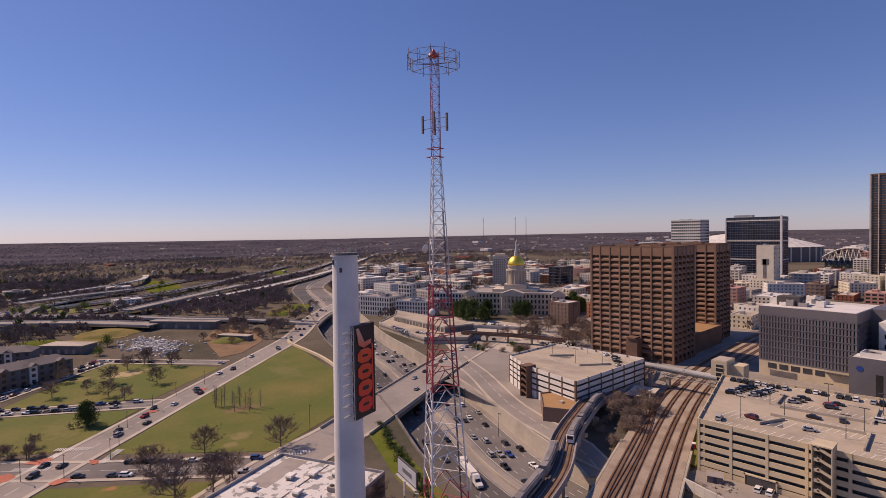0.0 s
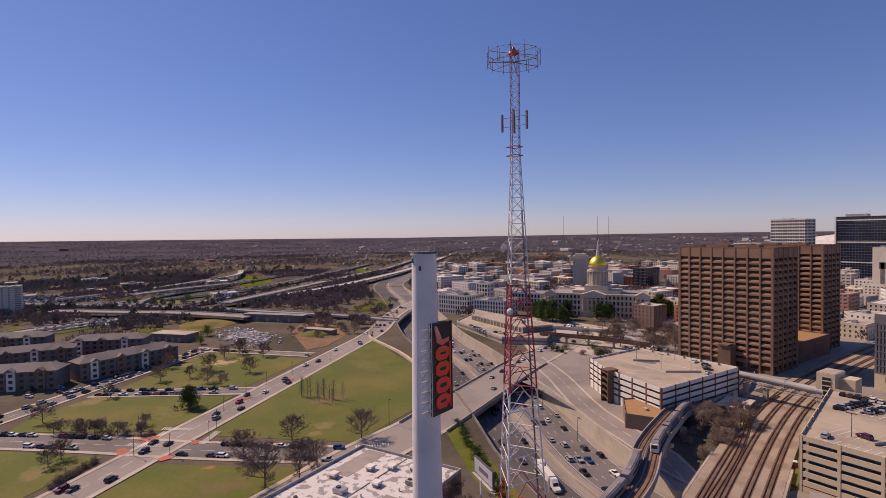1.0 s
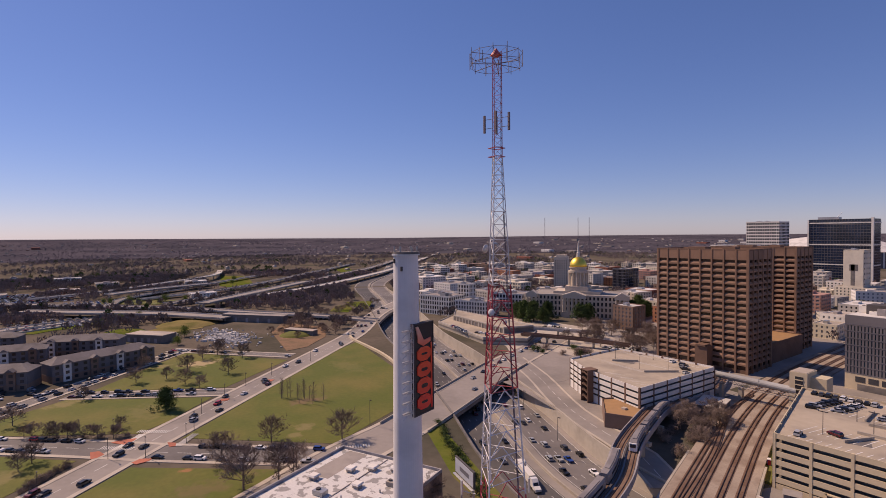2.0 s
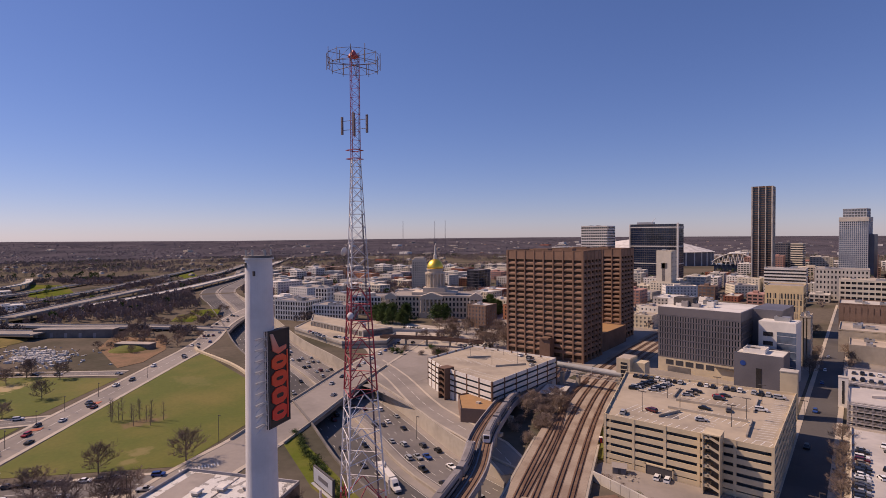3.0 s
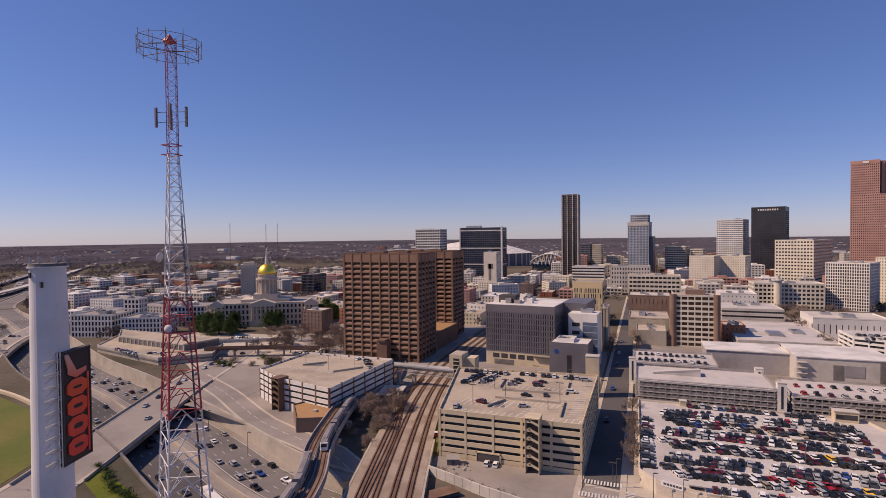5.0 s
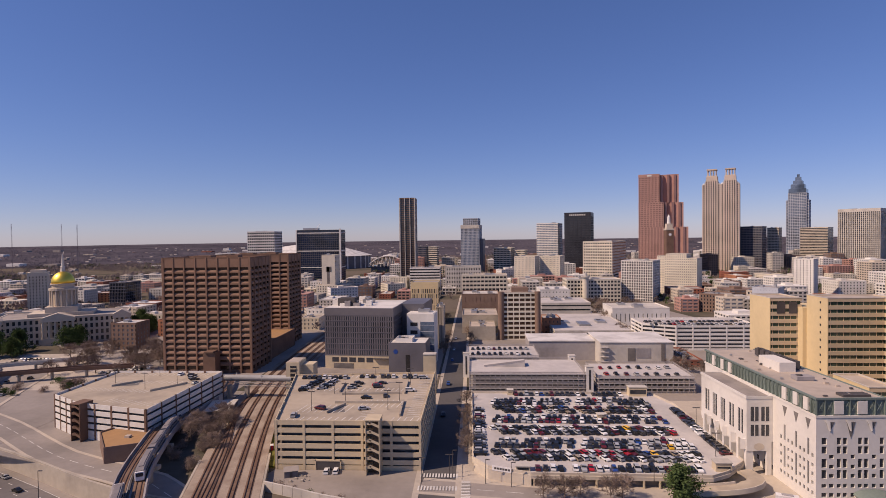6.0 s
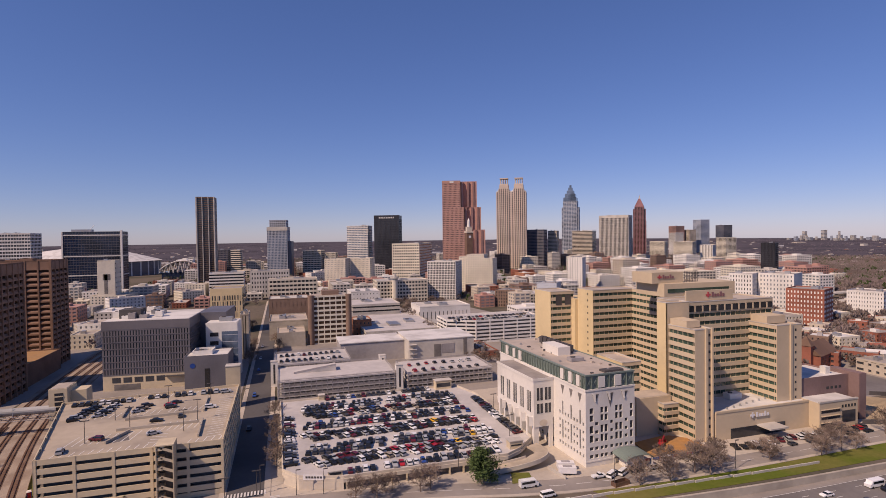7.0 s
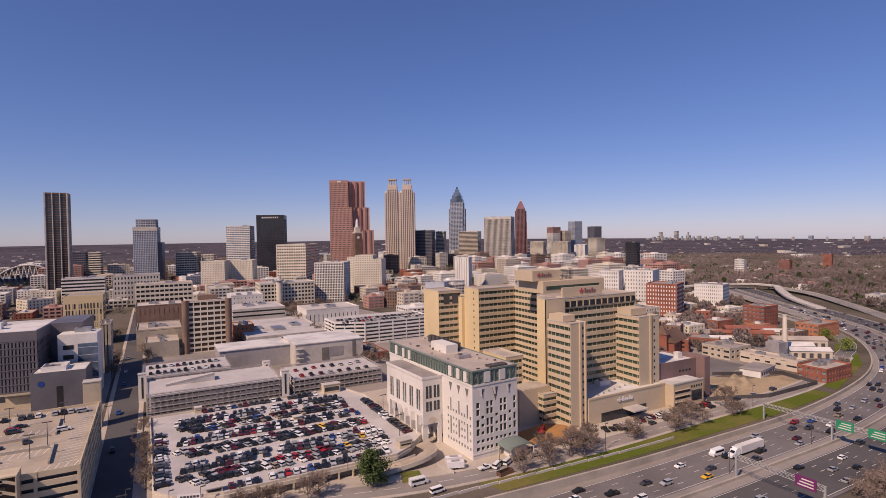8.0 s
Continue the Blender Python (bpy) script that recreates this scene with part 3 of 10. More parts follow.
def facade(root, x0, y0, x1, y1, z0, z1, floors, bx, by, wall, pane, pier=0.6, band=0.45, rec=0.45, foot=0.0, head=0.0, corner=None):
    """A core of glass behind a grid of piers and floor bands that stand proud of it: windows with real reveals."""
    part("window_glass", Geo().box(x0 + rec, y0 + rec, z0, x1 - rec, y1 - rec, z1 - 0.1), pane, root)
    g = Geo()
    h = (z1 - head - z0 - foot) / floors
    if pier:
        for k in range(bx + 1):
            x = x0 + (x1 - x0 - pier) * k / bx
            g.box(x, y0, z0, x + pier, y0 + rec + 0.05, z1).box(x, y1 - rec - 0.05, z0, x + pier, y1, z1)
        for k in range(1, by):
            y = y0 + (y1 - y0 - pier) * k / by
            g.box(x0, y, z0, x0 + rec + 0.05, y + pier, z1).box(x1 - rec - 0.05, y, z0, x1, y + pier, z1)
    c = corner or 0
    if c:
        for xa in (x0, x1 - c):
            for ya in (y0, y1 - c):
                g.box(xa, ya, z0, xa + c, ya + c, z1)
    if g.v:
        part("pier", g, wall, root, kind="stuff")
    if band:
        b = Geo()
        e = 0.03
        for k in range(floors + 1):
            za = z0 + foot + h * k
            ring_boxes(b, x0 + e, y0 + e, x1 - e, y1 - e, max(za - band * h / 2, z0) + 0.002, min(za + band * h / 2, z1 - 0.002), rec + 0.1)
        part("floor_band", b, wall, root, kind="stuff")
    if foot:
        part("base_wall", ring_boxes(Geo(), x0 - 0.05, y0 - 0.05, x1 + 0.05, y1 + 0.05, z0, z0 + foot * 0.35, rec), wall, root)
    if head:
        part("top_wall", ring_boxes(Geo(), x0 - 0.05, y0 - 0.05, x1 + 0.05, y1 + 0.05, z1 - head, z1, rec), wall, root)


FOOT = []   # ground taken by buildings: x0, x1, y0, y1


def office(name, label, x0, x1, y0, y1, h, floors, bx, by, wall, pane="glass_dark", roof="grey_roof", z0=0.0, turn=0.0, units=2, parapet=1.0, category="building", **kw):
    """A whole building with a gridded facade."""
    cx, cy = (x0 + x1) / 2, (y0 + y1) / 2
    FOOT.append((x0, x1, y0, y1))
    root = thing(name, cx, cy, z0, turn, label, category)
    w, d = (x1 - x0) / 2, (y1 - y0) / 2
    facade(root, -w, -d, w, d, 0, h, floors, bx, by, wall, pane, **kw)
    roof_set(root, -w, -d, w, d, h, roof, wall, parapet, units, int(abs(cx) * 7 + abs(cy)))
    return root


# ---- the brown government towers ----
def brown_tower(x0, x1, y0, y1, h, bx, by, floors, label):
    """Brown towers: tall piers, and in every bay of every floor a sloping sill panel under a dark strip of glass."""
    cx, cy, w, d = (x0 + x1) / 2, (y0 + y1) / 2, (x1 - x0) / 2, (y1 - y0) / 2
    root = thing("office_tower", cx, cy, 0, 0, label, "office tower", "brown twin towers")
    part("window_glass", Geo().box(-w + 1.0, -d + 1.0, 0, w - 1.0, d - 1.0, h - 1), "glass_brown", root)
    head, foot = 6.4, 5.0
    fh = (h - head - foot) / floors
    pier_w = 0.95
    pier = Geo().box(-pier_w / 2, -0.25, 0, pier_w / 2, 1.3, h).mesh("pier", "brown_panel")
    # the bay panel in section: upright sill, sloping ledge, soffit
    for face, nb, half, dist in (("s", bx, w, d), ("n", bx, w, d), ("e", by, d, w), ("w", by, d, w)):
        bw = 2 * half / nb
        turn = {"s": 0, "e": 90, "n": 180, "w": 270}[face]
        m = Matrix.Rotation(radians(turn), 4, "Z")
        a = bw / 2 - pier_w / 2 + 0.02
        me = Geo().add([(-a, 0.02, 0), (a, 0.02, 0), (a, 0.02, 0.95), (-a, 0.02, 0.95), (-a, 0.85, fh * 0.56), (a, 0.85, fh * 0.56), (-a, 1.1, 0), (a, 1.1, 0), (-a, 1.1, fh * 0.56), (a, 1.1, fh * 0.56)],
                       [(0, 1, 2, 3), (3, 2, 5, 4), (4, 5, 9, 8), (6, 7, 1, 0), (0, 3, 4, 8, 6), (1, 7, 9, 5, 2)]).mesh("sill_panel", "brown_panel")
        top = Geo().box(-a, 0.05, 0, a, 1.2, head).mesh("attic_panel", "brown_panel")
        for k in range(nb + 1):
            p = m @ Vector((-half + bw * k if 0 < k < nb else (-half + 0.3 if k == 0 else half - 0.3), -dist, 0))
            piece("pier", pier, root, p.x, p.y, 0, turn)
        for k in range(nb):
            u = -half + bw * (k + 0.5)
            p = m @ Vector((u, -dist, 0))
            piece("attic_panel", top, root, p.x, p.y, h - head, turn)
            for j in range(floors):
                piece("sill_panel", me, root, p.x, p.y, foot + fh * j, turn)
    part("ground_floor", ring_boxes(Geo(), -w + 0.6, -d + 0.6, w - 0.6, d - 0.6, 0, foot * 0.45, 0.5), "brown_dark", root)
    part("roof", Geo().box(-w + 0.5, -d + 0.5, h - 1.2, w - 0.5, d - 0.5, h - 0.8), "tan_roof", root)
    part("parapet", ring_boxes(Geo(), -w + 0.02, -d + 0.02, w - 0.02, d - 0.02, h - 0.7, h + 0.25, 0.7), "brown_dark", root)
    rooftop_unit(root, -w * 0.3, 0, h - 0.8, 12, 8, 1.9, "brown_dark", "plant_room")
    rooftop_unit(root, w * 0.35, d * 0.2, h - 0.8, 8, 7, 2.2, "brown_dark", "plant_room")
    return root


brown_tower(-207, -147, 341, 374, 76.5, 8, 5, 17, "brown precast office tower with sloping window sills")
brown_tower(-217, -154.5, 434, 464, 75.6, 8, 4, 17, "second brown precast office tower behind the first")
podium = thing("tower_podium", -170, 405, 0, 0, "low brown podium with an orange gravel roof between the towers", "podium")
part("wall", Geo().box(-30, -30.5, 0, 20, 28.5, 13), "brown_dark", podium)
part("roof", Geo().box(-29.5, -30, 13, 19.5, 28, 13.2), "orange_roof", podium)
part("parapet", ring_boxes(Geo(), -30, -30.5, 20, 28.5, 13, 13.8, 0.5), "brown_dark", podium)


# ---- parking structures ----
def outline_walls(geo, poly, z0, z1, t):
    """Walls t thick just inside a counter-clockwise outline."""
    c = Vector((sum(p[0] for p in poly) / len(poly), sum(p[1] for p in poly) / len(poly)))
    for a, b in zip(poly, poly[1:] + poly[:1]):
        a, b = Vector(a), Vector(b)
        d = (b - a).normalized()
        n = Vector((-d.y, d.x)) * t
        geo.prism([tuple(a), tuple(b), tuple(b + n), tuple(a + n)], z0, z1)
    return geo


def parking_deck(name, label, poly, h, levels, bays, wall, top, column=None, band=0.52, solid_base=0.0):
    """Floors with spandrel panels between columns; the shade inside is put in as dark colour. Every panel is a part."""
    cx, cy = sum(p[0] for p in poly) / len(poly), sum(p[1] for p in poly) / len(poly)
    root = thing(name, cx, cy, 0, 0, label, "parking garage")
    poly = [(x - cx, y - cy) for x, y in poly]
    fh = h / levels
    inner = [(x * 0.93, y * 0.93) for x, y in poly]
    # inner wall and slabs carry the interior shade in their dark colour
    part("inside_wall", Geo().prism(inner, 0, h - 0.6), "dark_and_shade_concrete", root, "shaded inside of the garage")
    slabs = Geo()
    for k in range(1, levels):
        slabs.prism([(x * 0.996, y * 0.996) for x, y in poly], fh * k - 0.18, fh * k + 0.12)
    part("floor_slab", slabs, "dark_and_shade_concrete", root)
    part("roof_deck", Geo().prism([(x * 0.996, y * 0.996) for x, y in poly], h - 0.35, h), top, root, "sun-bleached roof parking level")
    col = column or wall
    for (xa, ya), (xb, yb), nb in zip(poly, poly[1:] + poly[:1], bays):
        length = math.hypot(xb - xa, yb - ya)
        turn = math.degrees(math.atan2(yb - ya, xb - xa))
        bw = length / nb
        panel = Geo().box(-bw / 2 + 0.3, 0.0, 0, bw / 2 - 0.3, 0.3, fh * band).mesh("spandrel_panel", wall)
        post = Geo().box(-0.45, -0.12, 0, 0.45, 0.7, h + 1.0).mesh("column", col)
        ux, uy = (xb - xa) / length, (yb - ya) / length
        for k in range(nb + 1):
            s = min(max(bw * k, 0.3), length - 0.3)
            piece("column", post, root, xa + ux * s, ya + uy * s, 0, turn)
        for k in range(nb):
            s = bw * (k + 0.5)
            for j in range(levels + 1):
                z = fh * j - (fh * band - 1.0)
                piece("spandrel_panel", panel, root, xa + ux * s, ya + uy * s, max(z, 0), turn)
    return root


DECK_B = [(-77, 198), (-21, 198), (-21, 272), (-92, 266)]
deck_b = parking_deck("parking_garage", "cream concrete parking garage of six levels", DECK_B, 18, 6, (5, 7, 5, 6), "cream_concrete", "deck_top", band=0.6)
DECK_A = [(-178, 227), (-141, 218), (-139, 284), (-199, 284), (-200, 240)]
deck_a = parking_deck("parking_garage", "pale parking garage with brown stair tower and columns", DECK_A, 15, 5, (4, 6, 6, 5, 4), "white_wall", "deck_top", "brown_dark", band=0.68)

# ---- the chimney with its sign ----
chimney = thing("chimney", -100.9, 65.0, 0, 0, "tall white-painted chimney with a vertical billboard", "chimney")
shaft = Geo()
shaft.cyl(0, 0, 0, 83.2, 3.75, 2.78, 40)
part("shaft", shaft, "white_paint", chimney, smooth=False)
part("cap", Geo().cyl(0, 0, 83.2, 84.0, 2.95, 2.95, 40), "dark_and_shade_concrete", chimney, "dark steel rim")

# ---- downtown skyline ----
SKY = (
    ("office_tower", "white slab office block with rows of windows", -414, -349, 950, 990, 102, 20, 14, 8, "white_wall", "glass_dark", dict(band=0.42)),
    ("office_tower", "dark glass block beside a tall fin tower", -143, -112, 1300, 1330, 66, 14, 8, 6, "slate_panel", "glass_navy", {}),
    ("office_tower", "tan office block with level bands", -112, -86, 1290, 1330, 65, 14, 6, 6, "cream_wall", "glass_dark", dict(pier=0)),
    ("office_building", "cream stone block with many windows", 46, 98, 1300, 1340, 60, 12, 12, 8, "cream_wall", "glass_dark", {}),
    ("office_building", "lower cream stone block with many windows", 99, 129, 1305, 1340, 54, 11, 8, 8, "cream_wall", "glass_dark", {}),
    ("office_building", "cream stone slab beside a courtyard", 70, 115, 950, 985, 52, 14, 14, 8, "cream_wall", "glass_pale", dict(pier=1.7, band=0.5)),
    ("office_building", "cream stone slab with a deep shadow gap", 117, 162, 968, 998, 51, 14, 14, 8, "cream_wall", "glass_pale", dict(pier=1.7, band=0.5)),
    ("office_tower", "pale banded tower with blue-tinted side glass", 150, 213, 1300, 1350, 118, 28, 14, 10, "white_wall", "glass_blue", dict(band=0.5, pier=0.5)),
    ("office_building", "cream block with a grid of windows and a blank side", 200, 283, 1000, 1022, 76, 14, 12, 1, "cream_wall", "glass_dark", dict(band=0.55, pier=1.6)),
    ("office_building", "white gridded modern office block", 194, 246, 720, 760, 53, 15, 18, 12, "white_wall", "glass_dark", dict(band=0.25, pier=0.7)),
    ("office_tower", "dark glass office block with a notched roof", 628, 689, 1300, 1340, 104, 26, 14, 8, "slate_panel", "glass_navy", {}),
    ("office_tower", "tan office tower with small windows", 716, 751, 1350, 1390, 101, 26, 8, 8, "tan_stone", "glass_dark", {}),
    ("office_tower", "tan office block with fine level bands", 793, 873, 1350, 1400, 100, 26, 14, 8, "tan_stone", "glass_dark", dict(pier=0)),
    ("office_tower", "white tower with fine vertical ribs", 816, 923, 1250, 1285, 140, 30, 22, 9, "pale_concrete", "glass_dark", dict(band=0.12, pier=1.5, rec=1.6, head=6)),
    ("hotel", "cream slab hotel with a grid of balconies", 1016, 1080, 1300, 1330, 66, 20, 18, 6, "cream_wall", "glass_dark", dict(band=0.45)),
    ("hotel", "second cream slab hotel with a grid of balconies", 1090, 1173, 1290, 1320, 64, 20, 20, 6, "cream_wall", "glass_dark", dict(band=0.45)),
    ("apartment_tower", "white apartment tower with dark balconies", 1193, 1252, 1300, 1340, 53, 18, 8, 6, "white_wall", "glass_dark", dict(pier=2.0)),
    ("office_tower", "nearly black office block near the ridge", 868, 912, 792, 825, 68, 18, 10, 8, "black_panel", "glass_dark", dict(band=0.35)),
    ("office_building", "small grey-blue clinic block with few openings", 262, 292, 520, 545, 36, 9, 8, 8, "blue_grey", "glass_pale", dict(pier=2.2, band=0.75)),
    ("apartment_tower", "white and dark striped apartment slab", 430, 462, 745, 775, 52, 16, 5, 6, "white_wall", "glass_dark", dict(pier=3.0, band=0.4)),
    ("office_building", "tan brick block with square windows", 250, 290, 610, 640, 20, 5, 9, 6, "brown_brick", "glass_dark", dict(pier=1.8)),
    ("office_building", "pale stone block with square windows", 296, 340, 600, 635, 24, 5, 9, 6, "tan_stone", "glass_dark", dict(pier=1.8)),
    ("apartment_building", "long white apartment block with square windows", 492, 556, 452, 480, 42, 9, 10, 14, "white_wall", "glass_pale", dict(pier=2.0, band=0.5)),
    ("apartment_building", "red brick block with white window rows", 440, 500, 375, 409, 34, 8, 11, 5, "red_brick", "white_wall", dict(pier=1.6, band=0.5, rec=0.12)),
    ("office_building", "white cubic office with punched dark windows", 547, 614, 398, 436, 25.3, 6, 13, 6, "white_wall", "glass_dark", dict(pier=1.7, band=0.5)),
    ("office_building", "small white and brick block", 470, 512, 470, 500, 42, 9, 8, 8, "white_wall", "glass_dark", dict(pier=1.8)),
    ("apartment_tower", "far red and white apartment tower", 1330, 1376, 642, 665, 33, 10, 5, 6, "red_brick", "white_wall", dict(pier=3.0, rec=0.12)),
    ("apartment_building", "far pale block among winter trees", 1080, 1122, 690, 715, 28, 6, 8, 6, "white_wall", "glass_pale", {}),
    ("apartment_building", "far brick block among winter trees", 1125, 1175, 625, 655, 27, 6, 8, 6, "red_brick", "glass_pale", {}),
    ("office_building", "white rear office by the railway", -452, -372, 905, 930, 64, 10, 16, 6, "white_wall", "glass_dark", {}),
    ("office_building", "dark blue glass office behind the statehouse", -500, -455, 700, 735, 31, 7, 10, 8, "slate_panel", "glass_navy", dict(band=0.12, pier=0.3)),
    ("apartment_tower", "pale concrete apartment tower with faint window stripes", -812, -784, -78, -50, 33, 13, 5, 4, "pale_concrete", "glass_pale", dict(pier=4.2)),
)
GRID = 14.0   # the downtown streets run askew: every tower shows its shaded south-east side too
for name, label, x0, x1, y0, y1, h, fl, bx, by, wall, pane, kw in SKY:
    az0, az1 = math.atan2(x0, y0), math.atan2(x1, y0)
    mid_az = (az0 + az1) / 2
    if y0 < 0 or mid_az < radians(-9):
        x1 = x1 * y1 / y0 if x1 < -60 and y0 > 0 else x1
        office(name, label, x0, x1, y0, y1, h, fl, bx, by, wall, pane, **kw)
        continue
    reach = y0 / math.cos(mid_az)
    across = 2 * reach * math.tan((az1 - az0) / 2)
    deep = min(max(0.2 * across / math.sin(radians(GRID)), 14), 48) if "blank side" not in label else 116
    wide = (across - deep * math.sin(radians(GRID))) / math.cos(radians(GRID))
    cx, cy = (reach + deep / 2) * math.sin(mid_az), (reach + deep / 2) * math.cos(mid_az)
    office(name, label, cx - wide / 2, cx + wide / 2, cy - deep / 2, cy + deep / 2, h, fl, bx, by, wall, pane, turn=-math.degrees(mid_az) - GRID, **kw)

# dark hotel with two white belts and a raised cornice
hotel = thing("hotel", -312, 1070, 0, 0, "dark glass convention hotel with white belts", "hotel")
facade(hotel, -45, -20, 45, 20, 0, 106, 24, 22, 8, "slate_panel", "glass_navy", pier=0.25, band=0.16)
for z in (30, 63, 99):
    part("belt", ring_boxes(Geo(), -45.4, -20.4, 45.4, 20.4, z, z + 1.8, 0.8), "white_wall", hotel)
part("end_wall", Geo().box(42.5, -20.8, 0, 45.6, -17, 108), "white_wall", hotel)
part("end_wall", Geo().box(-45.6, -20.8, 0, -43.4, -17, 106), "white_wall", hotel)
part("roof", Geo().box(-44, -19, 105.6, 44, 19, 106.2), "grey_roof", hotel)
rooftop_unit(hotel, -20, 0, 106.2, 30, 14, 4)
part("crane_arm", Geo().tube((-12, 0, 106), (-2, 0, 118), 0.4), "mast_white", hotel)

# tall dark tower with pale fins
fins = thing("office_tower", -138.5, 1116, 0, 0, "tall brown-black tower with pale vertical fins", "office tower")
part("window_glass", Geo().box(-15.5, -15.5, 0, 15.5, 15.5, 169), "glass_dark", fins)
fin_mesh = Geo().box(-0.7, -1.4, 0, 0.7, 1.4, 171).mesh("fin", "pale_concrete")
mull = Geo()
for side in range(4):
    m = Matrix.Rotation(radians(90 * side), 4, "Z")
    for u in (-15.6, -5.4, 5.4, 15.6):
        p = m @ Vector((u, -15.6, 0))
        piece("fin", fin_mesh, fins, p.x, p.y, 0, 90 * side)
for k in range(42):
    ring_boxes(mull, -15.7, -15.7, 15.7, 15.7, 4 * k, 4 * k + 1.1, 0.4)
part("floor_band", mull, "brown_dark", fins, kind="stuff")
part("cornice", ring_boxes(Geo(), -16, -16, 16, 16, 168, 171, 1.0), "brown_dark", fins)

# grey tower with a pale stepped crown
state = thing("office_tower", -7, 1270, 0, -10, "grey glass tower with a pale stepped crown", "office tower")
facade(state, -22, -20, 22, 20, 0, 108, 30, 14, 12, "blue_grey", "glass_blue", pier=0.9, band=0.25)
part("upper_wall", Geo().box(-22.3, -20.3, 108, 22.3, 20.3, 116), "pale_concrete", state)
facade(state, -17, -16, 19, 17, 116, 131, 3, 8, 8, "blue_grey", "glass_pale", pier=0.8, band=0.3)
part("roof", Geo().box(-17.2, -16.2, 131, 19.2, 17.2, 132), "blue_grey", state)
part("low_wing", Geo().box(22, -14, 0, 30, 18, 84), "slate_panel", state)

# black tower with a nameplate of plain pale bars
black = thing("office_tower", 247, 1275, 0, -20, "black steel office tower with a pale nameplate", "office tower")
facade(black, -30, -25, 30, 25, 0, 142, 34, 20, 16, "black_panel", "glass_dark", pier=0.5, band=0.4, head=9)
part("roof", Geo().box(-29.5, -24.5, 141, 29.5, 24.5, 141.6), "guide_dark", black)
for k in range(9):
    part("nameplate_bar", Geo().box(-18 + 4.2 * k, -25.5, 134.5, -15.6 + 4.2 * k, -25.05, 137.8), "paint_mark", black)

# stone block with set-back crown
deco = thing("office_building", 304, 797, 0, -34, "tan stone block with setbacks and upright window strips", "office building")
facade(deco, -22, -17, 22, 17, 0, 54, 15, 15, 10, "cream_wall", "glass_pale", pier=1.6, band=0.5)
facade(deco, -20, -15, 8, 15, 54, 60, 2, 9, 9, "cream_wall", "glass_pale", pier=1.6, band=0.5)
part("roof", Geo().box(-21.5, -16.5, 53.8, 21.5, 16.5, 54.2).box(-19.5, -14.5, 60, 7.5, 14.5, 60.3), "tan_roof", deco)
facade(deco, -34, -10, -22.2, 14, 0, 57, 15, 4, 8, "cream_wall", "glass_pale", pier=1.6, band=0.5)

# red granite tower in three steps, with fins along its sunless flank
red = thing("office_tower", 348, 1153, 0, -20, "red granite skyscraper stepping down in three stages", "office tower")
for z0, z1, xf, xr, yo in ((0, 104, 56, 96, -6), (104, 155, 49, 87, -3), (155, 209, 41, 78, 0)):
    facade(red, 0, yo, xf, 46, z0, z1, round((z1 - z0) / 4.1), round(xf / 3.0), 14, "red_granite", "glass_dark", pier=1.5, band=0.52, rec=0.5)
    part("rear_wall", Geo().box(xf, yo + 14, z0, xr, 46, z1 + (0 if z1 < 200 else 5)), "red_granite", red)
    fin = Geo()
    for k in range(3):
        u = xf + 2 + (xr - xf - 4) * k / 2.6
        fin.prism([(u, yo + 14.02), (u, yo + 6 + 2 * k), (u + 4.5, yo + 8 + 2 * k), (u + 4.5, yo + 14.02)], z0, z1 + (0 if z1 < 200 else 4))
    part("fin", fin, "red_granite", red)
part("crown_wall", Geo().box(-0.2, -0.2, 209, 41.2, 46.2, 215), "red_granite", red)
part("logo", Geo().box(17, -0.7, 210.2, 26, -0.25, 213.5), "paint_mark", red)

# clock tower in front of it
clock = thing("clock_tower", 356, 1000, 0, 0, "dark brick clock tower with a pale lantern top", "clock tower")
part("shaft", Geo().box(-6.5, -6.5, 0, 6.5, 6.5, 96), "brown_dark", clock)
part("belfry", Geo().box(-7.2, -7.2, 96, 7.2, 7.2, 99).box(-5, -5, 99, 5, 5, 108), "tan_stone", clock)
part("lantern", Geo().cyl(0, 0, 108, 120, 3.4, 2.6, 8).cyl(0, 0, 120, 125, 2.6, 0.2, 8), "white_wall", clock)
dial = Geo()
dial.add([(2.6 * math.cos(i * math.pi / 8), -6.7, 88 + 2.6 * math.sin(i * math.pi / 8)) for i in range(16)] + [(2.6 * math.cos(i * math.pi / 8), -6.5, 88 + 2.6 * math.sin(i * math.pi / 8)) for i in range(16)],
         [tuple(range(16))] + [(i, i + 16, (i + 1) % 16 + 16, (i + 1) % 16) for i in range(16)])
part("clock_dial", dial, "white_paint", clock)

